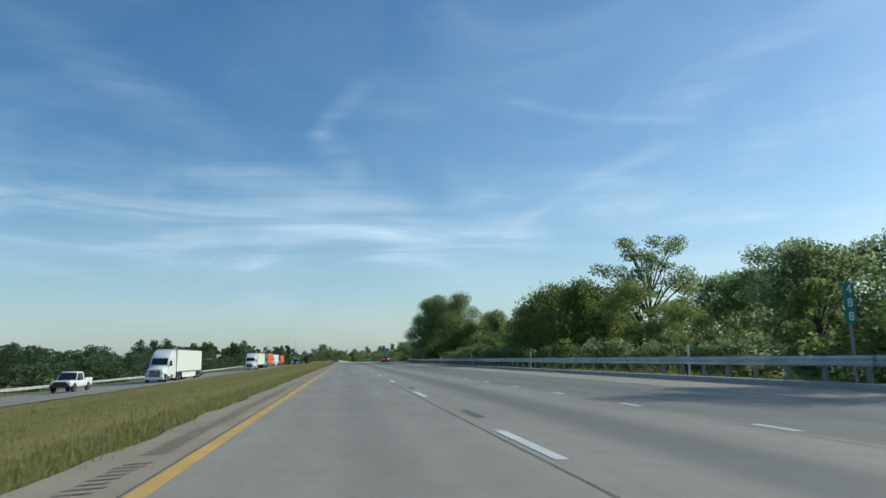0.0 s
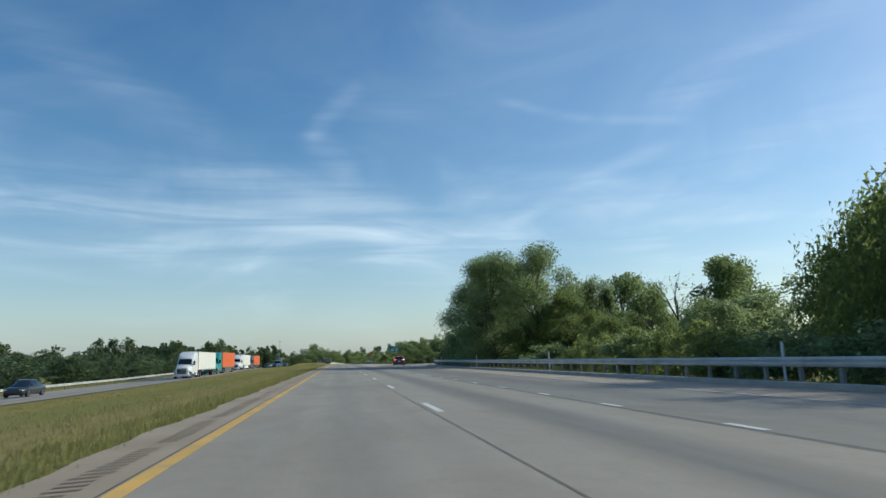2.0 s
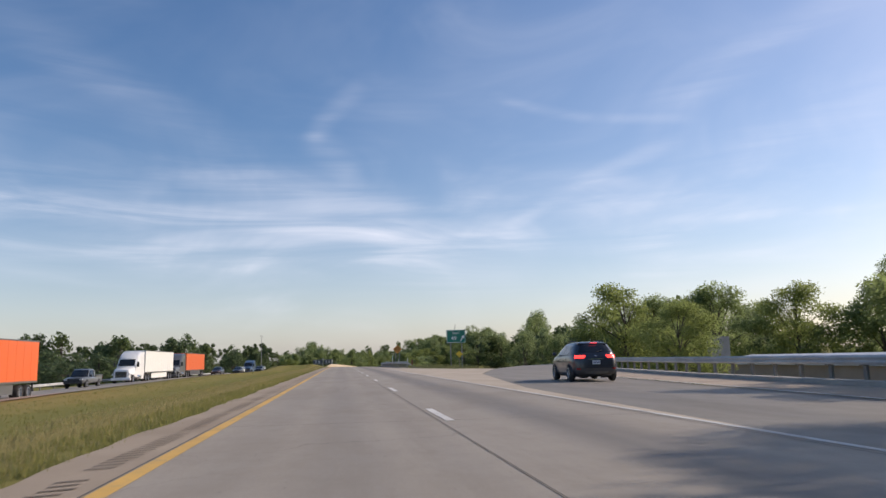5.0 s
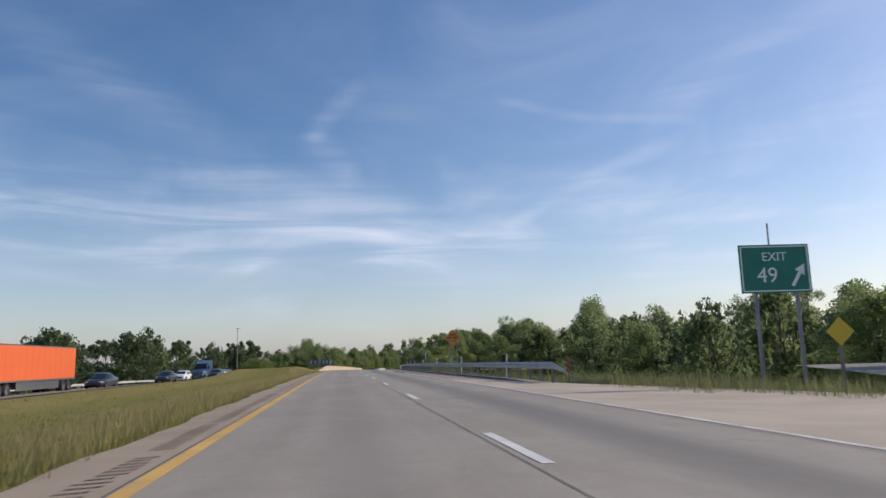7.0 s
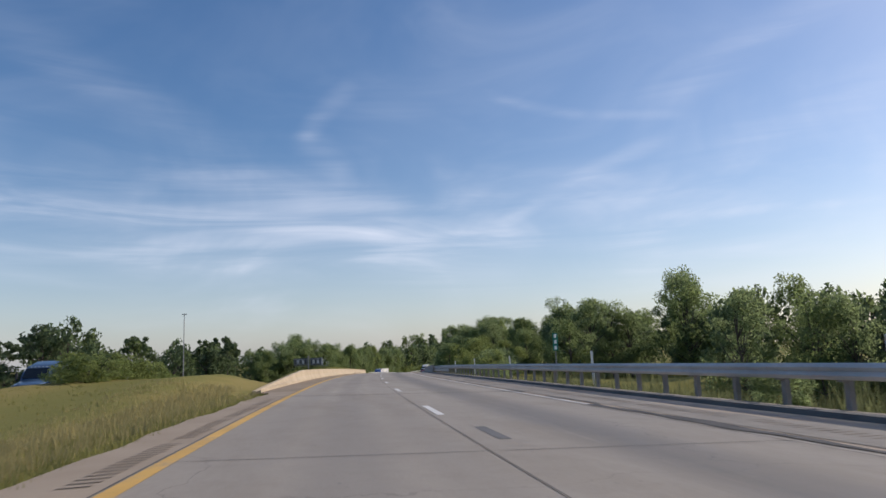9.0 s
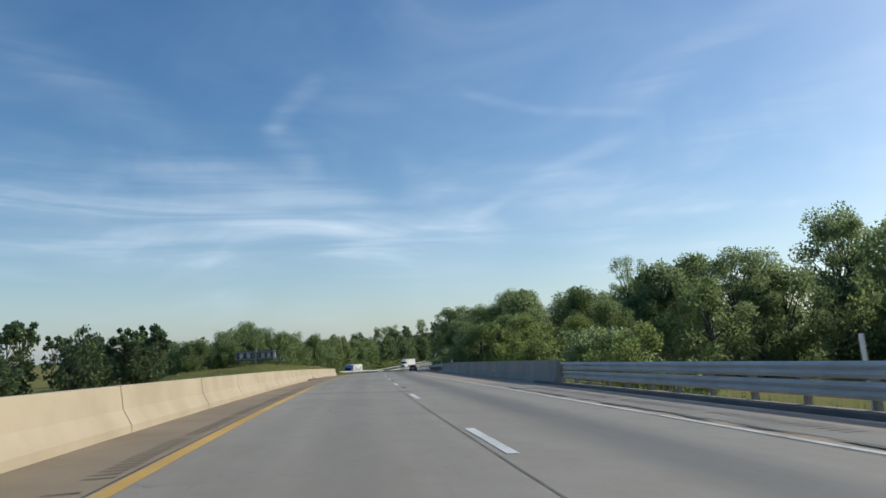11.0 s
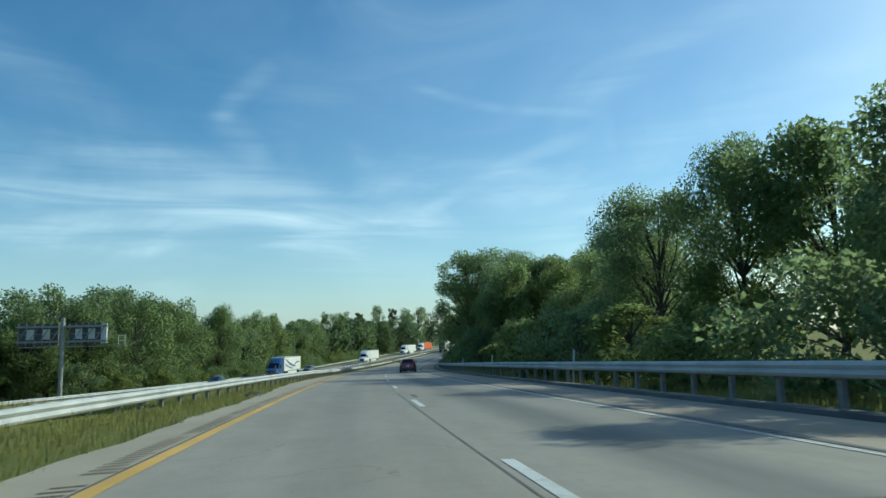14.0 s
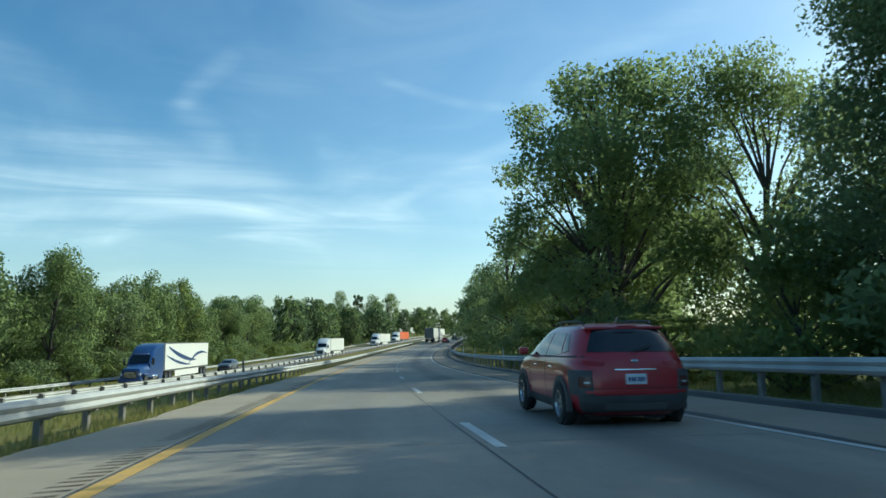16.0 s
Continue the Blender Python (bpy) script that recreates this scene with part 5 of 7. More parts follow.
def quad(bm, pts, thick=0.012):
    """A thin slab over four points, thickened along its normal."""
    p = [Vector(q) for q in pts]
    n = (p[1] - p[0]).cross(p[3] - p[0]).normalized() * thick
    a = [bm.verts.new(q) for q in p]
    b = [bm.verts.new(q + n) for q in p]
    bm.faces.new(a[::-1])
    bm.faces.new(b)
    for i in range(4):
        j = (i + 1) % 4
        bm.faces.new((a[i], a[j], b[j], b[i]))


def patch(name, pts, material, parent, label="", thick=0.012):
    bm = bmesh.new()
    quad(bm, pts, thick)
    return part(name, bm, material, parent, label)


def bar(name, x0, y0, z0, x1, y1, z1, material, parent, label="", bevel=0.01):
    bm = bmesh.new()
    box(bm, x0, y0, z0, x1, y1, z1, bevel)
    return part(name, bm, material, parent, label)


SEDAN_BODY = [(-2.35, .64, .46, .72, .78), (-2.32, .78, .34, .84, .92), (-2.2, .84, .28, .92, 1.0), (-1.6, .89, .24, .93, 1.01), (-.4, .91, .21, .90, .95), (.8, .91, .21, .86, .90),
              (1.3, .89, .21, .82, .88), (1.9, .85, .23, .74, .80), (2.2, .76, .27, .64, .68), (2.35, .58, .36, .54, .57)]
SEDAN_CABIN = [(-1.85, .72, .68, .96, 1.0), (-1.1, .78, .58, .94, 1.36), (-.7, .80, .57, .93, 1.43), (.0, .80, .57, .90, 1.44), (.4, .79, .57, .88, 1.37), (1.25, .74, .6, .87, .90)]


def sedan(s, u, dz, turn, colour, label, category="car", lit=False, bank=True, scale=1.0, plate_at_rear=True):
    body_st, cabin_st = SEDAN_BODY, SEDAN_CABIN
    c = tagged(new("car"), label, category)
    rings = []
    for y, w, z0, z1, zt in body_st:
        rings.append([(w * 0.80, y, z0), (w * 0.97, y, z0 + 0.10), (w * 1.0, y, z0 + 0.28 * (z1 - z0) + 0.06), (w * 1.005, y, z0 + 0.62 * (z1 - z0)), (w * 0.985, y, z1 - 0.05),
                      (w * 0.94, y, z1 + 0.01), (w * 0.80, y, zt), (w * 0.4, y, zt + 0.015), (0, y, zt + 0.02)])
    body = smooth_by(part("body", loft(rings), colour, c), 40)
    rings = []
    for y, wb, wt, z0, z1 in cabin_st:
        rings.append([(wb, y, z0 - 0.03), (wb * 0.995, y, z0), (wt + 0.05 * (wb - wt), y, z1 - 0.06), (wt * 0.9, y, z1), (wt * 0.45, y, z1 + 0.02), (0, y, z1 + 0.025)])
    cabin = smooth_by(part("window_glass", loft(rings), GLASS_DARK, c, "dark tinted windows all round"), 40)
    roof_st = [q for q in cabin_st if q[4] > cabin_st[len(cabin_st) // 2][4] - 0.11]
    rings = []
    for y, wb, wt, z0, z1 in roof_st:
        rings.append([(wt + 0.075 * (wb - wt) + 0.012, y, z1 - 0.085), (wt * 0.97 + 0.012, y, z1 - 0.02), (wt * 0.88, y, z1 + 0.016), (wt * 0.45, y, z1 + 0.036), (0, y, z1 + 0.042)])
    roof = smooth_by(part("roof", loft(rings, False), colour, c), 40)

    def side(y, f, out=0.008):
        k = max(0, min(len(cabin_st) - 2, next((i for i in range(len(cabin_st) - 1) if cabin_st[i + 1][0] >= y), 0)))
        a, b = cabin_st[k], cabin_st[k + 1]
        t = (y - a[0]) / (b[0] - a[0])
        wb, wt, z0, z1 = (a[i] + (b[i] - a[i]) * t for i in range(1, 5))
        top = wt + 0.05 * (wb - wt)
        return (wb + (top - wb) * f + out, z0 + (z1 - 0.06 - z0) * f)

    rear, front = cabin_st[0][0], cabin_st[-1][0]
    ytop = roof_st[0][0]
    for sgn in (1, -1):
        for y0, y1, t0, t1, nm in ((rear + 0.03, rear + 0.42, ytop - 0.02, ytop + 0.22, "rear_pillar"), (-0.42, -0.34, -0.40, -0.33, "door_pillar"), (front - 0.10, front - 0.02, roof_st[-1][0] - 0.06, roof_st[-1][0] + 0.02, "front_pillar")):
            pts = []
            for y, f in ((y0, 0.0), (y1, 0.0), (t1, 0.98), (t0, 0.98)):
                x, z = side(y, f)
                pts.append((sgn * x, y, z))
            patch(nm, pts if sgn > 0 else pts[::-1], colour if nm != "door_pillar" else PLASTIC, c)
        w = body_st[4][1]
        bar("mirror", sgn * (w + 0.03) - 0.09, front - 0.30, 0.99, sgn * (w + 0.03) + 0.09, front - 0.18, 1.10, PLASTIC, c, bevel=0.03)
        for y in (-0.62, 0.30):
            bar("door_handle", sgn * (w + 0.004) - 0.012, y - 0.09, 0.855, sgn * (w + 0.004) + 0.012, y + 0.09, 0.885, colour, c, bevel=0.006)
        for y in (-0.38, 0.62):
            bar("door_gap", sgn * (w + 0.001) - 0.003, y - 0.006, 0.36, sgn * (w + 0.001) + 0.003, y + 0.006, 0.93, PLASTIC, c, bevel=0)
        for y in (-1.42, 1.45):
            r = 0.325
            arch = bmesh.new()
            n = 14
            rows = []
            for i in range(n + 1):
                a = math.pi * (-0.06 + 1.12 * i / n)
                rows.append([arch.verts.new((sgn * (w + d), y + q * math.cos(a), r + q * math.sin(a))) for d, q in ((-0.05, r * 1.05), (0.016, r * 1.06), (0.018, r * 1.12), (-0.03, r * 1.16))])
            for a, b in zip(rows, rows[1:]):
                for j in range(3):
                    arch.faces.new((a[j], a[j + 1], b[j + 1], b[j]))
            part("wheel_arch", arch, colour, c)
            # Black disc on the side stands in for the dark hollow of the well.
            well = lathe([(sgn * (w - 0.06), r * 1.06), (sgn * (w + 0.002), r * 1.06)], 20)
            ob = part("wheel_well", well, PLASTIC, c)
            ob.matrix_basis = pose(0, y, r)
            wheel(c, sgn * (w - 0.085), y, r, 0.22)
    yb = body_st[0][0]
    # tail: bumper, lamps, plate, window wiper and emblem
    lamp = TAIL_LIT if lit else TAIL
    for sgn in (1, -1):
        bar("tail_lamp", sgn * 0.58 - 0.17, yb - 0.02, 0.76, sgn * 0.58 + 0.17, yb + 0.12, 0.88, lamp, c, bevel=0.02)
        bar("headlamp", sgn * 0.60 - 0.13, -yb - 0.30, 0.58, sgn * 0.60 + 0.13, -yb - 0.06, 0.69, LENS, c, bevel=0.03)
    bar("bumper", -0.66, yb - 0.03, 0.34, 0.66, yb + 0.08, 0.52, PLASTIC, c, bevel=0.03)
    if plate_at_rear:
        bar("number_plate", -0.155, yb - 0.045, 0.645, 0.155, yb + 0.02, 0.795, PLATE, c, "pale number plate with unreadable dark bars", 0.008)
        for dx in (-0.105, -0.065, -0.025, 0.03, 0.07, 0.11):
            bar("plate_bar", dx - 0.013, yb - 0.050, 0.695, dx + 0.013, yb - 0.04, 0.755, PLATE_INK, c, bevel=0)
    bar("underbody", -0.70, yb + 0.35, 0.20, 0.70, -yb - 0.35, 0.34, PLASTIC, c, bevel=0.02)
    c.matrix_basis = stand(s, u, dz, turn, bank) @ Matrix.Scale(scale, 4)
    return c


# a crossover's plan outline at each height: height, half width, rear end, front end, squareness
SUV_Z = (0.20, 0.28, 0.40, 0.52, 0.66, 0.80, 0.92, 0.99, 1.05, 1.12, 1.24, 1.36, 1.45, 1.505, 1.535, 1.55)
SUV_W = (0.76, 0.83, 0.875, 0.892, 0.90, 0.90, 0.89, 0.875, 0.855, 0.828, 0.775, 0.715, 0.662, 0.60, 0.50, 0.34)
SUV_REAR = (-1.84, -1.98, -2.06, -2.085, -2.08, -2.065, -2.045, -2.03, -2.01, -1.965, -1.865, -1.765, -1.69, -1.62, -1.48, -1.25)
SUV_FRONT = (1.82, 1.98, 2.06, 2.08, 2.07, 2.00, 1.84, 1.58, 1.22, 1.08, 0.86, 0.63, 0.43, 0.24, 0.02, -0.25)
SUV_POWER = (6.0, 7.0, 8.0, 8.0, 8.0, 8.0, 7.0, 6.0, 6.0, 6.0, 6.0, 5.5, 5.0, 4.5, 4.0, 3.6)


def suv_level(z):
    return [float(np.interp(z, SUV_Z, q)) for q in (SUV_W, SUV_REAR, SUV_FRONT, SUV_POWER)]


def suv_ring(z, a, out=0.0):
    """The body's skin at height z and plan angle a (radians; a quarter turn back is the tail), pushed out."""
    w, rear, front, n = suv_level(z)
    mid, half = (rear + front) / 2, (front - rear) / 2
    ca, sa = math.cos(a), math.sin(a)
    x = math.copysign(abs(ca) ** (2 / n), ca) * (w + out)
    y = math.copysign(abs(sa) ** (2 / n), sa) * (half + out)
    return Vector((x, mid + y, z))


def suv_tail(f, z, out=0.0):
    """The tail's skin, f of the half width off the middle."""
    w, rear, front, n = suv_level(z)
    mid, half = (rear + front) / 2, (front - rear) / 2
    return Vector((f * (w + out), mid - (half + out) * (1 - abs(f) ** n) ** (1 / n), z))


def suv_nose(f, z, out=0.0):
    w, rear, front, n = suv_level(z)
    mid, half = (rear + front) / 2, (front - rear) / 2
    return Vector((f * (w + out), mid + (half + out) * (1 - abs(f) ** n) ** (1 / n), z))


def suv_side(sgn, y, z, out=0.0):
    w, rear, front, n = suv_level(z)
    mid, half = (rear + front) / 2, (front - rear) / 2
    k = min(0.999, abs(y - mid) / half)
    return Vector((sgn * (w + out) * (1 - k ** n) ** (1 / n), y, z))


def skin(name, place, nx, ny, material, parent, label="", out=0.006):
    """A panel that lies on the body: place(i, j, out) over the unit square, with its rim turned in."""
    bm = bmesh.new()
    grid = [[bm.verts.new(place(i / nx, j / ny, out)) for j in range(ny + 1)] for i in range(nx + 1)]
    for i in range(nx):
        for j in range(ny):
            bm.faces.new((grid[i][j], grid[i + 1][j], grid[i + 1][j + 1], grid[i][j + 1]))
    rim = [(i, 0) for i in range(nx)] + [(nx, j) for j in range(ny)] + [(i, ny) for i in range(nx, 0, -1)] + [(0, j) for j in range(ny, 0, -1)]
    inner = [bm.verts.new(place(i / nx, j / ny, -0.02)) for i, j in rim]
    for k in range(len(rim)):
        m = (k + 1) % len(rim)
        a, b = rim[k], rim[m]
        bm.faces.new((grid[a[0]][a[1]], inner[k], inner[m], grid[b[0]][b[1]]))
    return smooth_by(part(name, bm, material, parent, label), 50)


def blend4(p00, p10, p11, p01):
    return lambda i, j: tuple((1 - i) * (1 - j) * a + i * (1 - j) * b + i * j * c + (1 - i) * j * d for a, b, c, d in zip(p00, p10, p11, p01))


def suv(s, u, dz, turn, colour, label, category="car", lit=False, bank=True, scale=1.0, plate_at_rear=True, clad=True):
    c = tagged(new("car"), label, category)
    verts, faces, n = [], [], 72
    levels = sorted({round(z0 + (z1 - z0) * k / 3, 4) for z0, z1 in zip(SUV_Z, SUV_Z[1:]) for k in range(4)})
    for z in levels:
        for i in range(n):
            # evenly spaced round the squarish outline
            a = 2 * math.pi * i / n
            ex = suv_level(z)[3]
            d = (abs(math.cos(a)) ** ex + abs(math.sin(a)) ** ex) ** (-1 / ex)
            w, rear, front, _ = suv_level(z)
            verts.append((w * d * math.cos(a), (rear + front) / 2 + (front - rear) / 2 * d * math.sin(a), z))
    for k in range(len(levels) - 1):
        for i in range(n):
            j = (i + 1) % n
            faces.append((k * n + i, k * n + j, (k + 1) * n + j, (k + 1) * n + i))
    faces.append(tuple(range((len(levels) - 1) * n, len(levels) * n)))
    faces.append(tuple(range(n - 1, -1, -1)))
    smooth_by(raw("body", verts, faces, colour, c), 60)
    # glass
    skin("rear_window", lambda i, j, o: suv_tail((-1 + 2 * i) * (0.80 - 0.06 * j), 1.115 + 0.335 * j, o), 14, 6, GLASS_DARK, c, "tinted rear window")
    skin("windscreen", lambda i, j, o: suv_nose((-1 + 2 * i) * 0.84, 1.08 + 0.37 * j, o), 12, 5, GLASS_DARK, c, "dark raked windscreen")
    for sgn in (1, -1):
        for nm, corners in (("rear_door_window", ((-1.20, 1.075), (-0.36, 1.04), (-0.36, 1.415), (-1.05, 1.40))), ("front_door_window", ((-0.29, 1.04), (0.86, 1.04), (0.36, 1.405), (-0.29, 1.415))),
                            ("quarter_window", ((-1.50, 1.13), (-1.26, 1.09), (-1.11, 1.40), (-1.24, 1.385)))):
            f = blend4(*corners)
            skin(nm, lambda i, j, o: suv_side(sgn, *f(i, j), o), 6, 4, GLASS_DARK, c, "dark side window")
        f = blend4((-1.9, 1.04), (1.0, 1.0), (1.0, 1.022), (-1.9, 1.062))
        skin("belt_line", lambda i, j, o: suv_side(sgn, *f(i, j), o), 16, 1, PLASTIC, c, out=0.009)
        bar("mirror", sgn * 0.97 - 0.09, 0.86, 1.03, sgn * 0.97 + 0.09, 0.98, 1.16, colour, c, bevel=0.04)
        for y in (-0.72, 0.28):
            bar("door_handle", sgn * 0.903 - 0.014, y - 0.09, 0.86, sgn * 0.903 + 0.014, y + 0.09, 0.888, CHROME, c, bevel=0.008)
        for y in (-0.34, 0.74):
            f = blend4((y - 0.006, 0.34), (y + 0.006, 0.34), (y + 0.006, 1.02), (y - 0.006, 1.02))
            skin("door_gap", lambda i, j, o: suv_side(sgn, *f(i, j), o), 1, 6, PLASTIC, c, out=0.003)
        f = blend4((-1.62, 0.23), (1.70, 0.23), (1.70, 0.37), (-1.62, 0.37))
        skin("sill_trim", lambda i, j, o: suv_side(sgn, *f(i, j), o), 14, 2, CLADDING if clad else colour, c, out=0.014)
        for y in (-1.27, 1.30):
            r = 0.335
            arch = bmesh.new()
            rows = []
            for i in range(17):
                a = math.pi * (-0.06 + 1.12 * i / 16)
                rows.append([arch.verts.new((sgn * (0.895 + d), y + q * math.cos(a), r + q * math.sin(a))) for d, q in ((-0.06, r * 1.06), (0.020, r * 1.07), (0.022, r * (1.27 if clad else 1.13)), (-0.05, r * (1.32 if clad else 1.17)))])
            for a, b in zip(rows, rows[1:]):
                for j in range(3):
                    arch.faces.new((a[j], a[j + 1], b[j + 1], b[j]))
            part("wheel_arch", arch, CLADDING if clad else colour, c)
            # No well is cut: a black disc draws its dark inside.
            ob = part("wheel_well", lathe([(sgn * 0.82, r * 1.07), (sgn * 0.904, r * 1.07)], 24), PLASTIC, c)
            ob.matrix_basis = pose(0, y, r)
            wheel(c, sgn * 0.83, y, r, 0.22)
        # tail lamps: a slim upper strip and a round-cornered cluster low in the cladding
        lamp = TAIL_LIT if lit else TAIL
        if clad:
            skin("corner_cladding", lambda i, j, o: suv_ring(0.50 + 0.36 * j, -math.pi / 2 + sgn * (0.22 + 0.88 * i) + sgn * 0.05 * j, o), 12, 5, CLADDING, c, "grey plastic corner cladding", 0.016)
            skin("lower_lamp", lambda i, j, o: suv_ring(0.62 + 0.15 * j, -math.pi / 2 + sgn * (0.27 + 0.40 * i), o), 8, 3, LAMP_DARK, c, "dark lower lamp cluster", 0.026)
            skin("reverse_lamp", lambda i, j, o: suv_ring(0.675 + 0.028 * j, -math.pi / 2 + sgn * (0.30 + 0.16 * i), o), 5, 1, LENS, c, "clear reverse lamp", 0.031)
            skin("tail_lamp", lambda i, j, o: suv_ring(0.955 + 0.05 * j - 0.035 * (1 - i), -math.pi / 2 + sgn * (0.10 + 0.50 * i), o), 10, 2, lamp, c, "slim red tail lamp", 0.012)
        else:
            skin("tail_lamp", lambda i, j, o: suv_ring(0.90 + 0.12 * j, -math.pi / 2 + sgn * (0.10 + 0.70 * i), o), 10, 3, lamp, c, "wide red tail lamp", 0.014)
            skin("lower_lamp", lambda i, j, o: suv_ring(0.46 + 0.06 * j, -math.pi / 2 + sgn * (0.24 + 0.30 * i), o), 6, 2, TAIL, c, "small red reflector", 0.03)
        skin("headlamp", lambda i, j, o: suv_ring(0.76 + 0.07 * j, math.pi / 2 - sgn * (0.12 + 0.6 * i), o), 8, 2, LENS, c, "clear headlamp", 0.012)
    skin("rear_bumper", lambda i, j, o: suv_ring(0.255 + 0.25 * j, -math.pi / 2 - 0.72 + 1.44 * i, o), 24, 5, CLADDING, c, "grey plastic rear bumper", 0.022)
    skin("skid_plate", lambda i, j, o: suv_tail((-1 + 2 * i) * 0.52, 0.29 + 0.10 * j, o), 10, 2, GREY, c, "grey skid plate", 0.034)
    skin("bumper_step", lambda i, j, o: suv_tail((-1 + 2 * i) * 0.80, 0.535 + 0.035 * j, o), 14, 1, colour, c, "", 0.030)
    skin("tailgate_gap", lambda i, j, o: suv_tail((-1 + 2 * i) * 0.78, 0.600 + 0.010 * j, o), 14, 1, PLASTIC, c, "", 0.004)
    skin("chrome_strip", lambda i, j, o: suv_tail((-1 + 2 * i) * 0.34, 0.858 + 0.018 * j, o), 8, 1, CHROME, c, "bright strip above the number plate", 0.014)
    skin("grille", lambda i, j, o: suv_nose((-1 + 2 * i) * 0.55, 0.48 + 0.22 * j, o), 10, 3, PLASTIC, c, "dark grille", 0.012)
    skin("plate_recess", lambda i, j, o: suv_tail((-1 + 2 * i) * 0.36, 0.635 + 0.20 * j, o), 8, 2, colour, c, "", 0.004)
    bm = bmesh.new()
    box(bm, -0.055, -2.060, 0.962, 0.055, -2.03, 1.008, 0.018)
    part("emblem", bm, CHROME, c, "small bright oval badge")
    bm = bmesh.new()
    box(bm, -0.60, -1.765, 1.472, 0.60, -1.46, 1.520, 0.02)
    for v in bm.verts:
        v.co.z -= 0.09 * v.co.x ** 2
        if v.co.y < -1.6:
            v.co.y += 0.22 * v.co.x ** 2
    smooth_by(part("spoiler", bm, colour, c), 40)
    bar("brake_strip", -0.15, -1.771, 1.482, 0.15, -1.755, 1.500, TAIL_LIT if lit else TAIL, c, bevel=0.003)
    bm = bmesh.new()
    quad(bm, [(-0.02, -2.02, 1.12), (0.02, -2.02, 1.12), (0.30, -1.94, 1.19), (0.28, -1.94, 1.21)], 0.012)
    part("rear_wiper", bm, PLASTIC, c)
    if plate_at_rear:
        bar("number_plate", -0.155, -2.105, 0.655, 0.155, -2.07, 0.805, PLATE, c, "pale number plate with unreadable dark bars", 0.008)
        for dx in (-0.105, -0.065, -0.025, 0.03, 0.07, 0.11):
            bar("plate_bar", dx - 0.013, -2.110, 0.700, dx + 0.013, -2.10, 0.760, PLATE_INK, c, bevel=0)
    for sgn in (1, -1):
        v, f = [], []
        line = [Vector((sgn * x, y, z)) for x, y, z in ((0.53, -1.42, 1.505), (0.545, -1.30, 1.565), (0.555, -0.6, 1.585), (0.545, 0.0, 1.575), (0.53, 0.14, 1.515))]
        for a, b in zip(line, line[1:]):
            tube(v, f, a, b, 0.017, 0.017, 6)
        raw("roof_rail", v, f, PLASTIC, c)
    bm = bmesh.new()
    quad(bm, [(-0.014, -1.28, 1.54), (0.014, -1.28, 1.54), (0.004, -1.42, 1.64), (-0.004, -1.42, 1.64)], 0.014)
    part("aerial", bm, LENS, c)
    bar("underbody", -0.66, -1.75, 0.17, 0.66, 1.75, 0.30, PLASTIC, c, bevel=0.02)
    for x in (-0.42, 0.42):
        bar("mud_flap", x - 0.16, -1.66, 0.12, x + 0.16, -1.63, 0.30, PLASTIC, c, bevel=0)
    c.matrix_basis = stand(s, u, dz, turn, bank) @ Matrix.Scale(scale, 4)
    return c


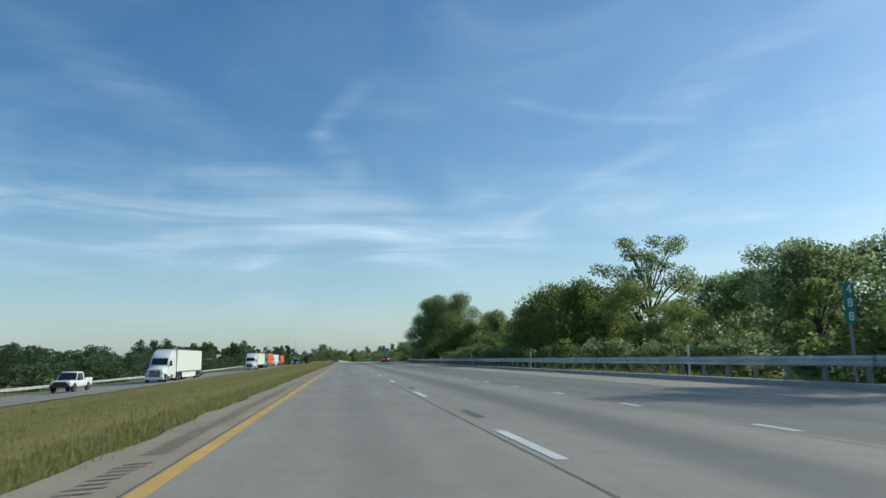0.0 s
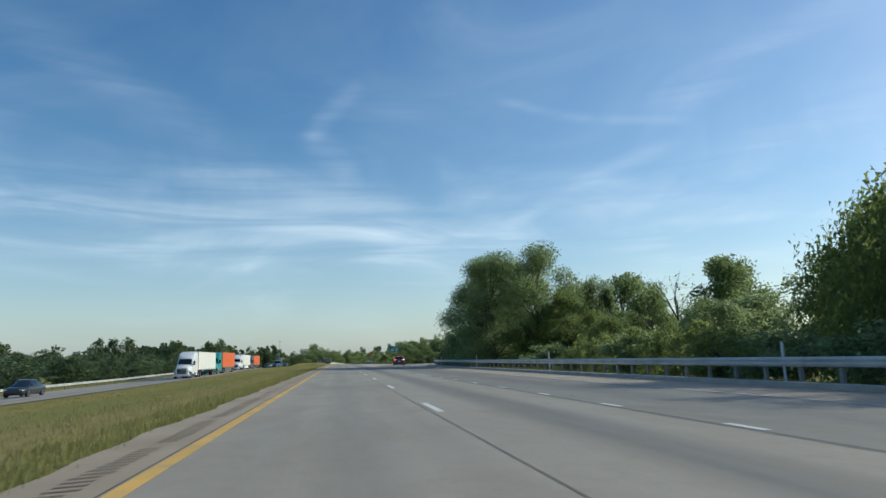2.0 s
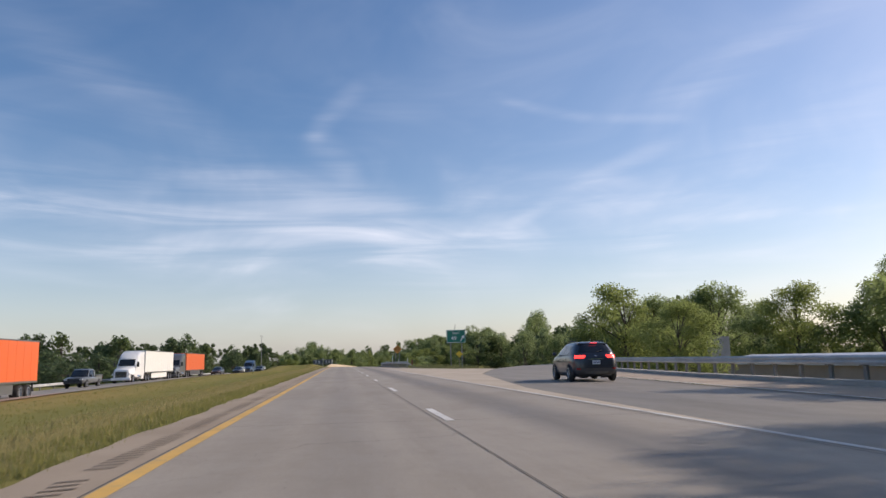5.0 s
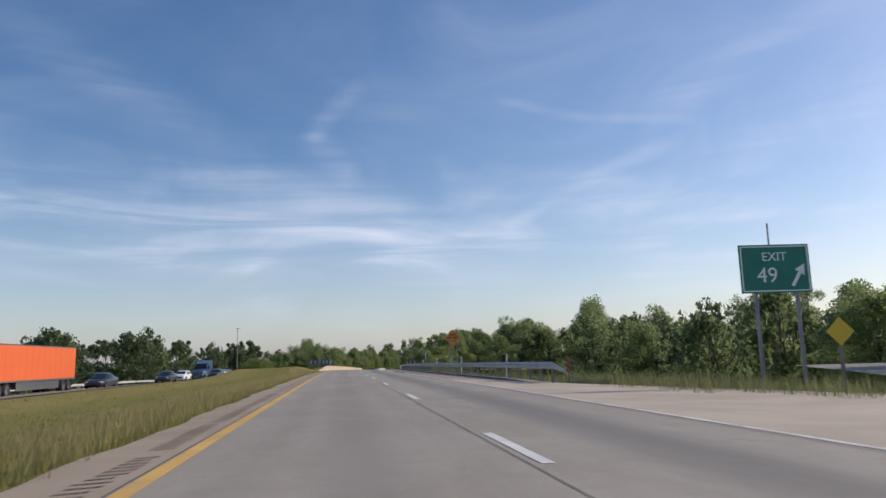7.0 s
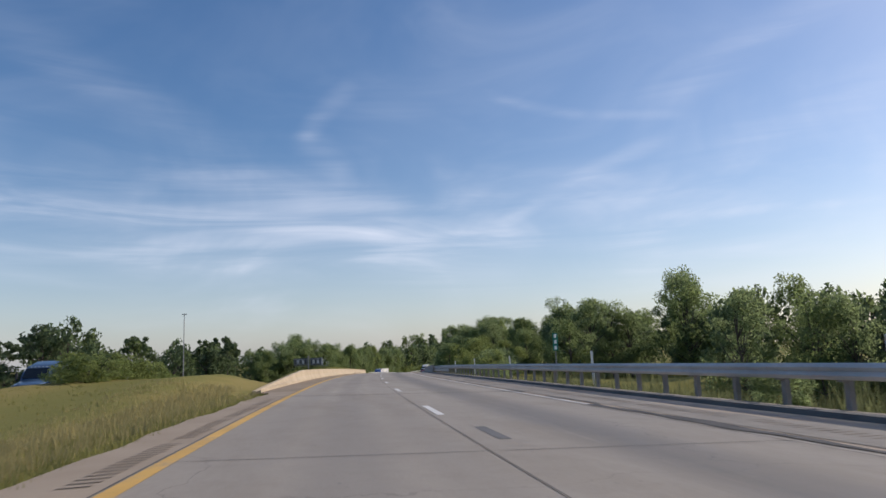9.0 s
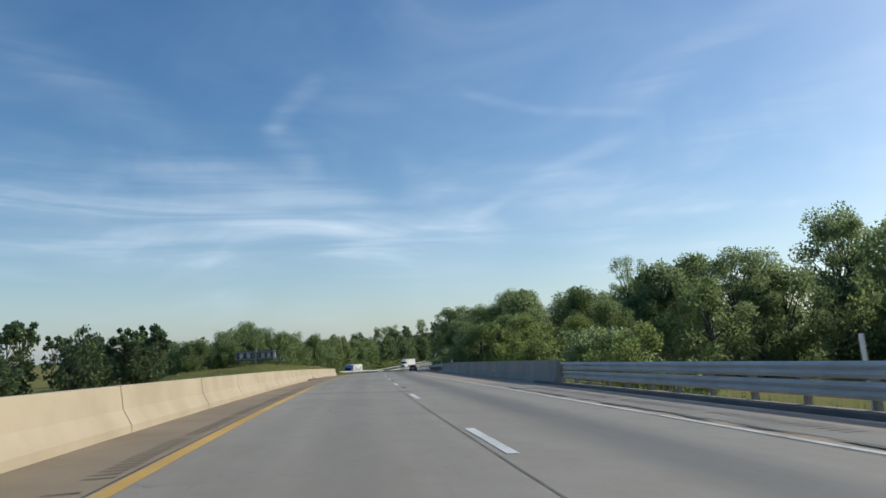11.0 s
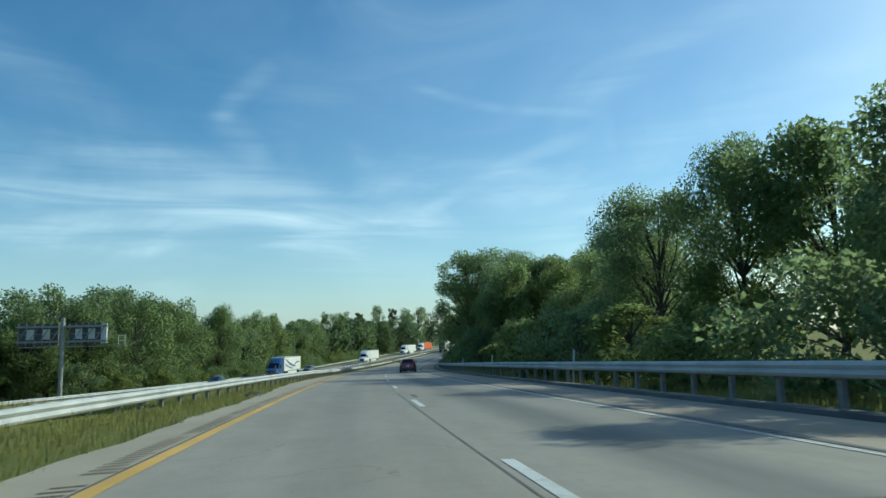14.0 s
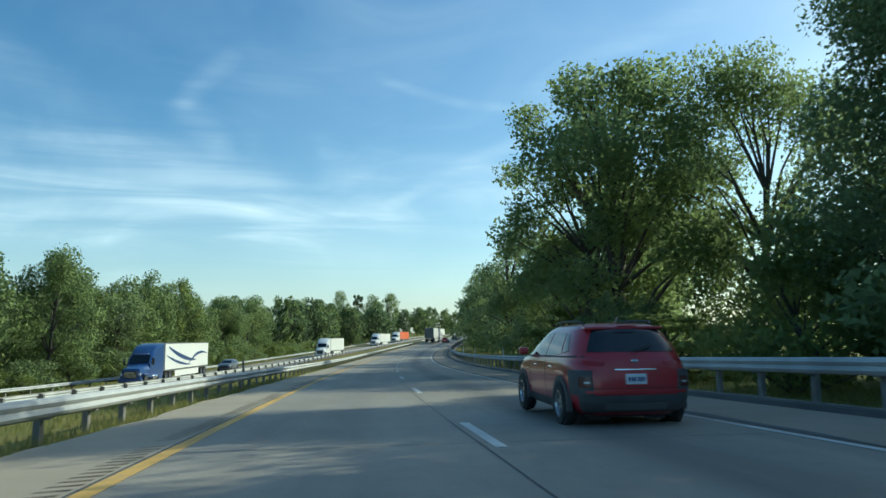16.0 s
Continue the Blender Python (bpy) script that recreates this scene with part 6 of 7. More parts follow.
def pickup(s, u, dz, turn, colour, label):
    c = tagged(new("pickup_truck"), label, "pickup truck")
    st = [(-2.85, .90, .55, 1.02, 1.06), (-2.8, .98, .50, 1.06, 1.10), (-1.0, 1.0, .45, 1.08, 1.12), (.9, 1.0, .45, 1.08, 1.13), (1.4, .99, .46, 1.06, 1.14), (2.3, .96, .50, 1.0, 1.10), (2.75, .90, .56, .92, 1.0), (2.85, .8, .62, .82, .86)]
    rings = [[(w * .84, y, z0), (w * .98, y, z0 + .12), (w, y, z0 + .3), (w, y, z1 - .1), (w * .96, y, z1), (w * .86, y, zt), (0, y, zt + .01)] for y, w, z0, z1, zt in st]
    smooth_by(part("body", loft(rings), colour, c), 40)
    cab = [(-.75, .90, .76, 1.08, 1.84), (-.55, .91, .77, 1.08, 1.90), (.45, .91, .76, 1.08, 1.90), (.75, .90, .75, 1.08, 1.80), (1.42, .84, .78, 1.08, 1.14)]
    rings = [[(wb, y, z0 - .04), (wt, y, z1 - .07), (wt * .9, y, z1), (0, y, z1 + .02)] for y, wb, wt, z0, z1 in cab]
    smooth_by(part("window_glass", loft(rings), GLASS_DARK, c, "dark cab windows"), 40)
    rings = [[(wt + .03, y, z1 - .12), (wt * .97, y, z1 - .01), (wt * .88, y, z1 + .02), (0, y, z1 + .04)] for y, wb, wt, z0, z1 in cab[:4]]
    smooth_by(part("roof", loft(rings, False), colour, c), 40)
    bar("cab_back", -.84, -.80, 1.06, .84, -.74, 1.72, colour, c)
    for sgn in (1, -1):
        patch("rear_pillar", [(sgn * .925, -.76, 1.08), (sgn * .925, -.52, 1.08), (sgn * .80, -.52, 1.80), (sgn * .80, -.76, 1.80)][::sgn], colour, c)
        patch("front_pillar", [(sgn * .905, 1.24, 1.08), (sgn * .885, 1.40, 1.08), (sgn * .775, .78, 1.76), (sgn * .785, .64, 1.80)][::sgn], colour, c)
        bar("bed_wall", sgn * .95 - .05, -2.82, 1.02, sgn * .95 + .05, -.82, 1.30, colour, c, bevel=.02)
        bar("headlamp", sgn * .74 - .16, 2.70, .80, sgn * .74 + .16, 2.87, .96, LENS, c, bevel=.03)
        bar("tail_lamp", sgn * .90 - .08, -2.88, .86, sgn * .90 + .08, -2.78, 1.22, TAIL, c, bevel=.02)
        bar("mirror", sgn * 1.10 - .10, 1.05, 1.10, sgn * 1.10 + .10, 1.16, 1.36, PLASTIC, c, bevel=.03)
        for y in (-1.75, 1.85):
            # Flat black disc added for the darkness inside the uncut well.
            ob = part("wheel_well", lathe([(sgn * .93, .47), (sgn * 1.003, .47)], 20), PLASTIC, c)
            ob.matrix_basis = pose(0, y, .42)
            wheel(c, sgn * .90, y, .40, .27)
    bar("tailgate", -.90, -2.86, .80, .90, -2.79, 1.28, colour, c, bevel=.02)
    bar("grille", -.58, 2.80, .70, .58, 2.90, 1.02, PLASTIC, c, bevel=.03)
    bar("front_bumper", -.92, 2.74, .46, .92, 2.95, .70, PLASTIC, c, bevel=.05)
    bar("bed_floor", -.88, -2.78, .98, .88, -.82, 1.13, PLASTIC, c)
    c.matrix_basis = stand(s, u, dz, turn, False)
    return c


def tractor_parts(c, colour, tall=3.95):
    """The parts of a long-nosed highway tractor, its front towards +y."""
    st = [(4.15, .70, .55, 1.35, 1.42), (4.05, .92, .48, 1.52, 1.62), (3.4, 1.02, .55, 1.68, 1.80), (2.4, 1.10, .60, 1.80, 1.96), (2.1, 1.16, .62, 1.86, 2.05)]
    rings = [[(w * .86, y, z0), (w, y, z0 + .2), (w * 1.0, y, z1 - .35), (w * .93, y, z1), (w * .75, y, zt), (0, y, zt + .03)] for y, w, z0, z1, zt in st]
    smooth_by(part("hood", loft(rings), colour, c), 40)
    cab = [(2.15, 1.16, .7, 1.95, 2.0), (1.62, 1.18, .7, 2.62, 2.72), (1.2, 1.20, .7, 2.85, 3.05), (.4, 1.22, .7, tall - .42, tall - .25), (-.5, 1.25, .7, tall - .12, tall), (-1.35, 1.25, .7, tall - .10, tall)]
    rings = [[(w * .97, y, z0), (w, y, z0 + .3), (w, y, 1.9), (w * .97, y, z1), (w * .82, y, zt), (0, y, zt + .03)] for y, w, z0, z1, zt in cab]
    smooth_by(part("cab", loft(rings), colour, c), 35)
    patch("windscreen", [(.98, 2.12, 2.13), (-.98, 2.12, 2.13), (-.92, 1.50, 2.91), (.92, 1.50, 2.91)], GLASS_DARK, c, "dark raked windscreen", .03)
    for sgn in (1, -1):
        patch("side_window", [(sgn * 1.185, 1.95, 1.98), (sgn * 1.185, 1.02, 1.98), (sgn * 1.175, 1.02, 2.60), (sgn * 1.175, 1.60, 2.60)][::-sgn], GLASS_DARK, c, "dark side window", .02)
        bar("headlamp", sgn * .84 - .13, 3.88, .98, sgn * .84 + .13, 4.12, 1.22, LENS, c, bevel=.05)
        bar("fender", sgn * 1.10 - .14, 2.55, .98, sgn * 1.10 + .14, 3.75, 1.16, colour, c, bevel=.08)
        bar("mirror", sgn * 1.45 - .08, 1.95, 1.95, sgn * 1.45 + .08, 2.1, 2.6, PLASTIC, c, bevel=.03)
        bar("mirror_arm", sgn * 1.30 - .14, 2.0, 2.20, sgn * 1.30 + .14, 2.04, 2.24, PLASTIC, c, bevel=.005)
        tank = smooth_by(part("fuel_tank", lathe([(-.75, .05), (-.75, .30), (-.70, .33), (.70, .33), (.75, .30), (.75, .05)], 18), CHROME, c, "round metal fuel tank"))
        tank.matrix_basis = pose(sgn * .95, .65, .72, 0, 0, 90)
        bar("side_fairing", sgn * 1.18 - .04, -1.3, .42, sgn * 1.18 + .04, -.15, 1.0, colour, c, bevel=.02)
        stack = smooth_by(part("exhaust_stack", lathe([(-1.4, .06), (1.3, .06), (1.4, .05)], 10), CHROME, c))
        stack.matrix_basis = pose(sgn * 1.05, -1.48, 2.2, 0, 90, 0)
        wheel(c, sgn * 1.05, 3.12, .51, .30)
        for y in (-2.35, -3.65):
            wheel(c, sgn * .98, y, .51, .56)
    bar("grille", -.66, 4.0, .70, .66, 4.20, 1.42, PLASTIC, c, "dark ribbed grille", .04)
    for i in range(6):
        bar("grille_bar", -.58, 4.19, .80 + i * .10, .58, 4.215, .82 + i * .10, CHROME, c, bevel=0)
    bar("front_bumper", -1.15, 3.85, .34, 1.15, 4.25, .66, colour, c, bevel=.08)
    bar("chassis", -.45, -4.4, .72, .45, 2.2, .98, PLASTIC, c)
    for i in range(5):
        bar("roof_lamp", -.6 + .3 * i - .05, 1.28, 3.0, -.6 + .3 * i + .05, 1.40, 3.07, LENS, c, bevel=.015)


def semi(s, u, turn, cab, box_paint, label, livery=None, skirt=True, length=15.6, bank=False, dz=None):
    c = tagged(new("semi_truck"), label, "truck")
    tractor_parts(c, cab)
    t0, t1 = -1.75, -1.75 - length
    bar("trailer_box", -1.30, t1, 1.15, 1.30, t0, 4.08, box_paint, c, "tall smooth trailer box", .03)
    for sgn in (1, -1):
        bar("lower_rail", sgn * 1.30 - .02, t1, 1.12, sgn * 1.30 + .025, t0, 1.26, GREY, c, bevel=0)
        bar("upper_rail", sgn * 1.30 - .02, t1, 4.0, sgn * 1.30 + .02, t0, 4.09, GREY, c, bevel=0)
        bm = bmesh.new()
        for i in range(1, 13):
            y = t1 + length * i / 13
            box(bm, sgn * 1.303 - .004, y - .012, 1.26, sgn * 1.303 + .004, y + .012, 4.0)
        part("panel_seams", bm, GREY_SEAM if box_paint is CREAM else box_paint, c)
        if skirt:
            bar("side_skirt", sgn * 1.20 - .015, t1 + 3.6, .42, sgn * 1.20 + .015, t0 - 3.4, 1.14, box_paint if box_paint is CREAM else GREY, c, bevel=0)
        for y in (t1 + 1.2, t1 + 2.5):
            wheel(c, sgn * .98, y, .51, .56)
        if livery is not None:
            for y0, y1, z0, z1, bow, wide in ((-1.0, -10.5, 3.55, 2.0, 0.5, 0.42), (-0.4, -8.5, 2.7, 1.55, 0.35, 0.26), (-8.0, -15.0, 1.7, 2.7, -0.45, 0.30)):
                bm = bmesh.new()
                rows = []
                for i in range(15):
                    f = i / 14
                    y, z = t0 + y0 + (y1 - y0) * f, z0 + (z1 - z0) * f - bow * 4 * f * (1 - f)
                    w = wide * (0.12 + math.sin(math.pi * min(1.0, 0.1 + 0.85 * f)))
                    rows.append([bm.verts.new((sgn * x, y, z + d)) for x, d in ((1.301, 0), (1.312, 0), (1.312, w), (1.301, w))])
                for p, q in zip(rows, rows[1:]):
                    for j in range(3):
                        bm.faces.new((p[j], p[j + 1], q[j + 1], q[j]))
                part("livery_swoosh", bm, livery, c, "blue swoosh on the trailer")
    bar("rear_guard", -1.1, t1 - .02, .5, 1.1, t1 + .08, .62, PLASTIC, c)
    for x in (-1.0, 1.0):
        bar("guard_leg", x - .05, t1, .55, x + .05, t1 + .1, 1.16, PLASTIC, c)
    bar("rear_doors", -1.24, t1 - .03, 1.22, 1.24, t1 + .02, 4.0, GREY, c, bevel=.01)
    bar("landing_leg", -.75, t0 - 2.9, .35, .75, t0 - 2.75, 1.14, PLASTIC, c)
    c.matrix_basis = stand(s, u, dz if dz is not None else left_z(s, u) + .05, turn, bank)
    return c


GREY_SEAM = Mat("trailer_seam", 0.5).colour((0.5, 0.5, 0.48)).mat
FAR_LANE, NEAR_LANE = -26.6, -22.9


def opp_u(s, lane):
    return lane + float(OPP(s))


def opp_car(s, lane, kind, colour, label, **more):
    u = opp_u(s, lane)
    return (sedan if kind == "sedan" else suv)(s, u, left_z(s, u) + 0.05, 180, colour, label, bank=False, plate_at_rear=False, **more)


def flatbed(s, u, label):
    c = tagged(new("flatbed_truck"), label, "truck")
    tractor_parts(c, STEEL_BLUE, 3.5)
    bar("deck", -1.28, -17.5, 1.05, 1.28, -3.0, 1.32, GREY, c, "low empty steel deck", .03)
    bar("gooseneck", -.6, -4.4, 1.1, .6, -2.4, 1.45, GREY, c)
    for i in range(14):
        bar("cross_beam", -1.3, -17.4 + i, .92, 1.3, -17.3 + i, 1.05, PLASTIC, c, bevel=0)
    for sgn in (1, -1):
        for y in (-14.2, -15.4, -16.6):
            wheel(c, sgn * .98, y, .48, .56)
        bar("deck_rail", sgn * 1.28 - .04, -17.5, 1.18, sgn * 1.28 + .04, -3.0, 1.34, WHITE, c)
    bar("end_rack", -1.2, -17.6, 1.3, 1.2, -17.5, 1.75, WHITE, c)
    c.matrix_basis = stand(s, u, left_z(s, u) + .05, 180, False)
    return c


def traffic():
    for s, lane, cab, trailer, label, extra in (
            (94, NEAR_LANE, WHITE, CREAM, "white highway tractor with a plain white box trailer", {}),
            (180, NEAR_LANE, WHITE, CREAM, "white highway tractor with a long white box trailer", {"skirt": False}),
            (203.5, NEAR_LANE, TEAL, ORANGE, "teal tractor with a bright orange box trailer", {}),
            (262, FAR_LANE, WHITE, CREAM, "white tractor and white trailer in the far lane", {}),
            (287, FAR_LANE, GREY, ORANGE, "grey tractor with a bright orange box trailer", {}),
            (610, FAR_LANE, BLUE, CREAM, "blue tractor with a white trailer and blue swooshes", {"livery": BLUE, "skirt": True}),
            (694, NEAR_LANE, WHITE, CREAM, "white tractor and trailer coming down the hill", {}),
            (775, FAR_LANE, WHITE, CREAM, "white truck far up the opposite road", {}),
            (806, FAR_LANE, WHITE, ORANGE, "truck with an orange trailer far up the road", {}),
            (860, NEAR_LANE, WHITE, CREAM, "small distant white truck on the hill", {})):
        semi(s, opp_u(s, lane), 180, cab, trailer, label, **extra)
    pickup(74, opp_u(74, FAR_LANE), left_z(74, FAR_LANE) + .05, 180, WHITE, "white pickup truck with a dark grille")
    pickup(245, opp_u(245, FAR_LANE), left_z(245, FAR_LANE) + .05, 180, GREY, "dark grey pickup truck on the opposite road")
    opp_car(132, FAR_LANE, "sedan", BLACK, "black sedan on the opposite road")
    opp_car(112, FAR_LANE, "suv", NAVY, "dark blue sport utility car with roof rails", scale=1.12)
    opp_car(304, NEAR_LANE, "sedan", BLACK, "shiny black sedan on the opposite road")
    opp_car(327, NEAR_LANE, "sedan", BLACK, "black sedan on the opposite road")
    opp_car(355, NEAR_LANE, "suv", BLACK, "black sport utility car passing a truck", scale=1.1)
    opp_car(348.5, FAR_LANE, "suv", WHITE, "white sport utility car on the opposite road", scale=1.1)
    flatbed(361, opp_u(361, FAR_LANE), "steel-blue tractor pulling an empty flatbed trailer")
    opp_car(572, FAR_LANE, "sedan", NAVY, "dark blue sedan on the opposite road")
    opp_car(640, FAR_LANE, "suv", GREY, "dark grey sport utility car behind a truck", scale=1.1)
    # traffic ahead on this side
    suv(547.3, 4.33, 0.0, -0.5, RED, "red compact sport utility car with grey plastic cladding")
    suv(197.2, 11.2, -0.01, -4.5, NAVY, "dark blue sport utility car braking in the exit lane", lit=True, scale=1.1, clad=False)
    semi(752, 0.1, 0, WHITE, CREAM, "grey-white box truck ahead in the shade", dz=0.0, bank=True)
    suv(742, 3.9, 0.0, 0, RED, "small distant red car ahead")
    sedan(770, 3.9, 0.0, 0, BLACK, "small distant black car ahead")


traffic()
# ---------- signs, poles and buildings ----------
SIGN_GREEN = speckled("green_sign_sheet", (0.012, 0.17, 0.12), (0.02, 0.22, 0.15), 2.0, 60.0, 0.45, 0.02)
SIGN_ORANGE = speckled("orange_sign_sheet", (0.62, 0.24, 0.04), (0.72, 0.30, 0.06), 2.0, 60.0, 0.5, 0.02)
SIGN_YELLOW = speckled("yellow_sign_sheet", (0.70, 0.45, 0.03), (0.78, 0.52, 0.05), 2.0, 60.0, 0.5, 0.02)
INK_WHITE = Mat("white_sign_letters", 0.4).colour((0.85, 0.86, 0.85)).mat
INK_BLACK = Mat("black_sign_letters", 0.5).colour((0.085, 0.055, 0.03)).mat
POLE = speckled("grey_pole", (0.22, 0.22, 0.22), (0.34, 0.34, 0.34), 1.0, 20.0, 0.55, 0.05, 0.4)
WOODEN = speckled("weathered_post_wood", (0.20, 0.17, 0.13), (0.32, 0.28, 0.22), 2.0, 20.0, 0.9, 0.3)
DELINEATOR = speckled("white_plastic_post", (0.62, 0.62, 0.60), (0.78, 0.78, 0.76), 3.0, 30.0, 0.6, 0.05)


def words(body, size, material, parent, x, y, z, name="lettering", label="", squeeze=1.0):
    """Letters facing -y, as a mesh."""
    cu = bpy.data.curves.new(name, "FONT")
    cu.body, cu.size, cu.align_x, cu.align_y, cu.extrude = body, size, "CENTER", "CENTER", 0.003
    tmp = new(name + "_curve", cu)
    me = bpy.data.meshes.new_from_object(tmp.evaluated_get(bpy.context.evaluated_depsgraph_get()))
    bpy.data.objects.remove(tmp)
    me.materials.clear()
    me.materials.append(material)
    ob = new(name, me)
    ob.parent = parent
    ob.matrix_basis = pose(x, y, z, 90, 0, 0) @ Matrix.Diagonal((squeeze, 1, 1, 1))
    if label:
        tagged(ob, label)
    return ob


def rod(bm, x, y, z0, z1, r, sides=8):
    made = bmesh.ops.create_cone(bm, cap_ends=True, segments=sides, radius1=r, radius2=r, depth=z1 - z0)
    for v in made["verts"]:
        v.co += Vector((x, y, (z0 + z1) / 2))


def exit_sign():
    t = tagged(new("exit_sign"), "green exit sign with white letters and arrow", "road sign")
    bar("panel", -1.2, -.02, 3.2, 1.2, .02, 4.85, SIGN_GREEN, t, bevel=.015)
    bm = bmesh.new()
    for x0, x1, z0, z1 in ((-1.15, 1.15, 4.76, 4.80), (-1.15, 1.15, 3.25, 3.29), (-1.15, -1.11, 3.25, 4.80), (1.11, 1.15, 3.25, 4.80)):
        box(bm, x0, -.028, z0, x1, -.018, z1)
    part("border", bm, INK_WHITE, t)
    words("EXIT", .42, INK_WHITE, t, 0, -.026, 4.42)
    words("49", .72, INK_WHITE, t, -.28, -.026, 3.78)
    bm = bmesh.new()
    quad(bm, [(.50, -.022, 3.45), (.60, -.022, 3.40), (.92, -.022, 3.92), (.82, -.022, 3.98)], .006)
    quad(bm, [(.66, -.022, 3.98), (.98, -.022, 3.78), (1.0, -.022, 4.16), (.99, -.022, 4.17)], .006)
    part("arrow", bm, INK_WHITE, t)
    for x in (-.7, .7):
        bm = bmesh.new()
        box(bm, x - .06, .03, -1.0, x + .06, .11, 4.7, .01)
        part("post", bm, POLE, t)
    bm = bmesh.new()
    rod(bm, -.1, .05, 4.8, 5.6, .03)
    part("lamp_rod", bm, POLE, t)
    t.matrix_basis = stand(253.5, 14.55, -.1, -8)
    y = tagged(new("yellow_warning_sign"), "small yellow diamond sign on a post", "road sign")
    bm = bmesh.new()
    quad(bm, [(0, 0, 1.35), (.42, 0, 1.78), (0, 0, 2.20), (-.42, 0, 1.78)], .012)
    part("panel", bm, SIGN_YELLOW, y)
    bm = bmesh.new()
    quad(bm, [(-.10, -.006, 1.62), (.02, -.006, 1.58), (.12, -.006, 1.90), (.0, -.006, 1.95)], .004)
    part("arrow", bm, INK_BLACK, y)
    bm = bmesh.new()
    box(bm, -.04, .015, -1.0, .04, .08, 1.9)
    part("post", bm, WOODEN, y)
    y.matrix_basis = stand(250.5, 14.4, -.1, -8)


def warning_sign():
    """The orange diamond on two leaning legs above the bank."""
    t = tagged(new("orange_warning_sign"), "orange diamond road-work sign on two posts", "road sign")
    bm = bmesh.new()
    quad(bm, [(0, 0, -.86), (.86, 0, 0), (0, 0, .86), (-.86, 0, 0)], .02)
    bmesh.ops.bevel(bm, geom=[e for e in bm.edges if abs((e.verts[0].co - e.verts[1].co).y) > .01], offset=.07, segments=3, affect="EDGES")
    p = part("panel", bm, SIGN_ORANGE, t)
    p.matrix_basis = pose(0, -.05, 3.38)
    for count, gap, z in ((5, -1, 3.70), (10, 4, 3.40)):
        ink = bmesh.new()
        for i in range(count):
            if i != gap:
                x = (i - (count - 1) / 2) * .115
                box(ink, x - .038, -.085, z - .09, x + .038, -.072, z + .09)
        part("unreadable_bars", ink, INK_BLACK, t, "row of dark unreadable bars")
    words("ROAD", .26, INK_BLACK, t, 0, -.075, 3.10)
    for x, lean in ((-.42, .03), (.42, -.02)):
        bm = bmesh.new()
        box(bm, -.05, -.02, -2.5, .05, .05, 3.26, .008)
        q = part("post", bm, POLE, t)
        q.matrix_basis = pose(x, 0, 0, 0, degrees_of(lean), 0)
    t.matrix_basis = stand(299.9, 10.75, -.05, -2)


def degrees_of(slope):
    return math.degrees(math.atan(slope))


def mile_marker(s, u, digits, top, scale=1.0):
    t = tagged(new("mile_marker"), "narrow green mile marker with white figures", "road sign")
    n = len(digits)
    bar("panel", -.15, -.012, top - .33 * n, .15, .012, top, SIGN_GREEN, t, bevel=.01)
    for i, ch in enumerate(digits):
        if ch == "-":
            bar("unreadable_bar", -.07, -.02, top - .27 - .33 * i, .07, -.013, top - .06 - .33 * i, INK_WHITE, t, bevel=0)
        else:
            words(ch, .30, INK_WHITE, t, 0, -.018, top - .165 - .33 * i)
    bm = bmesh.new()
    box(bm, -.03, .014, -1.0, .03, .06, top - .1)
    part("post", bm, POLE, t)
    t.matrix_basis = stand(s, u, 0, -3) @ Matrix.Scale(scale, 4)


def delineators():
    bm = bmesh.new()
    box(bm, -.05, -.02, -.6, .05, .02, 1.0, .01)
    box(bm, -.045, -.03, .78, .045, -.021, .95)
    first = None
    for s, u, z, h in [(3 + 29.0 * i, 16.1, .15, 1.32) for i in range(7)] + [(276 + 17 * i, 10.4, .1, 1.32) for i in range(7)] + [(452 + 23 * i, 10.3, .1, 1.35) for i in range(9)]:
        t = tagged(new("delineator_post"), "slim white marker post behind the guardrail", "marker post", "marker posts")
        if first is None:
            first = part("post", bm, DELINEATOR, t)
            o = first
        else:
            o = new("post", first.data)
            o.parent = t
        t.matrix_basis = stand(s, u, z, random.uniform(-8, 8)) @ pose(0, 0, 0, random.uniform(-2, 2), random.uniform(-4, 4), 0) @ Matrix.Diagonal((1, 1, h, 1))
    for s in (512, 536, 566):
        t = tagged(new("delineator_post"), "slim yellow-brown marker post on the median rail", "marker post", "marker posts")
        bar("post", -.04, -.02, -.6, .04, .02, 1.0, WOODEN, t)
        t.matrix_basis = stand(s, float(MEDIAN_RAIL(s)) - .4, -.3) @ Matrix.Diagonal((1, 1, 1.35, 1))


def lamp_pole(s, u, top, label):
    t = tagged(new("light_pole"), label, "lamp post")
    z = lift(s, u)
    bm = bmesh.new()
    made = bmesh.ops.create_cone(bm, cap_ends=True, segments=10, radius1=.14, radius2=.07, depth=top - z + 1)
    for v in made["verts"]:
        v.co.z += (top + z - 1) / 2
    part("pole", bm, POLE, t)
    bm = bmesh.new()
    rod(bm, 0, 0, top - .1, top + .15, .16)
    box(bm, -.5, -.12, top - .05, .5, .12, top + .10, .03)
    part("lamp_head", bm, POLE, t)
    t.matrix_basis = stand(s, u, 0, 20, False)


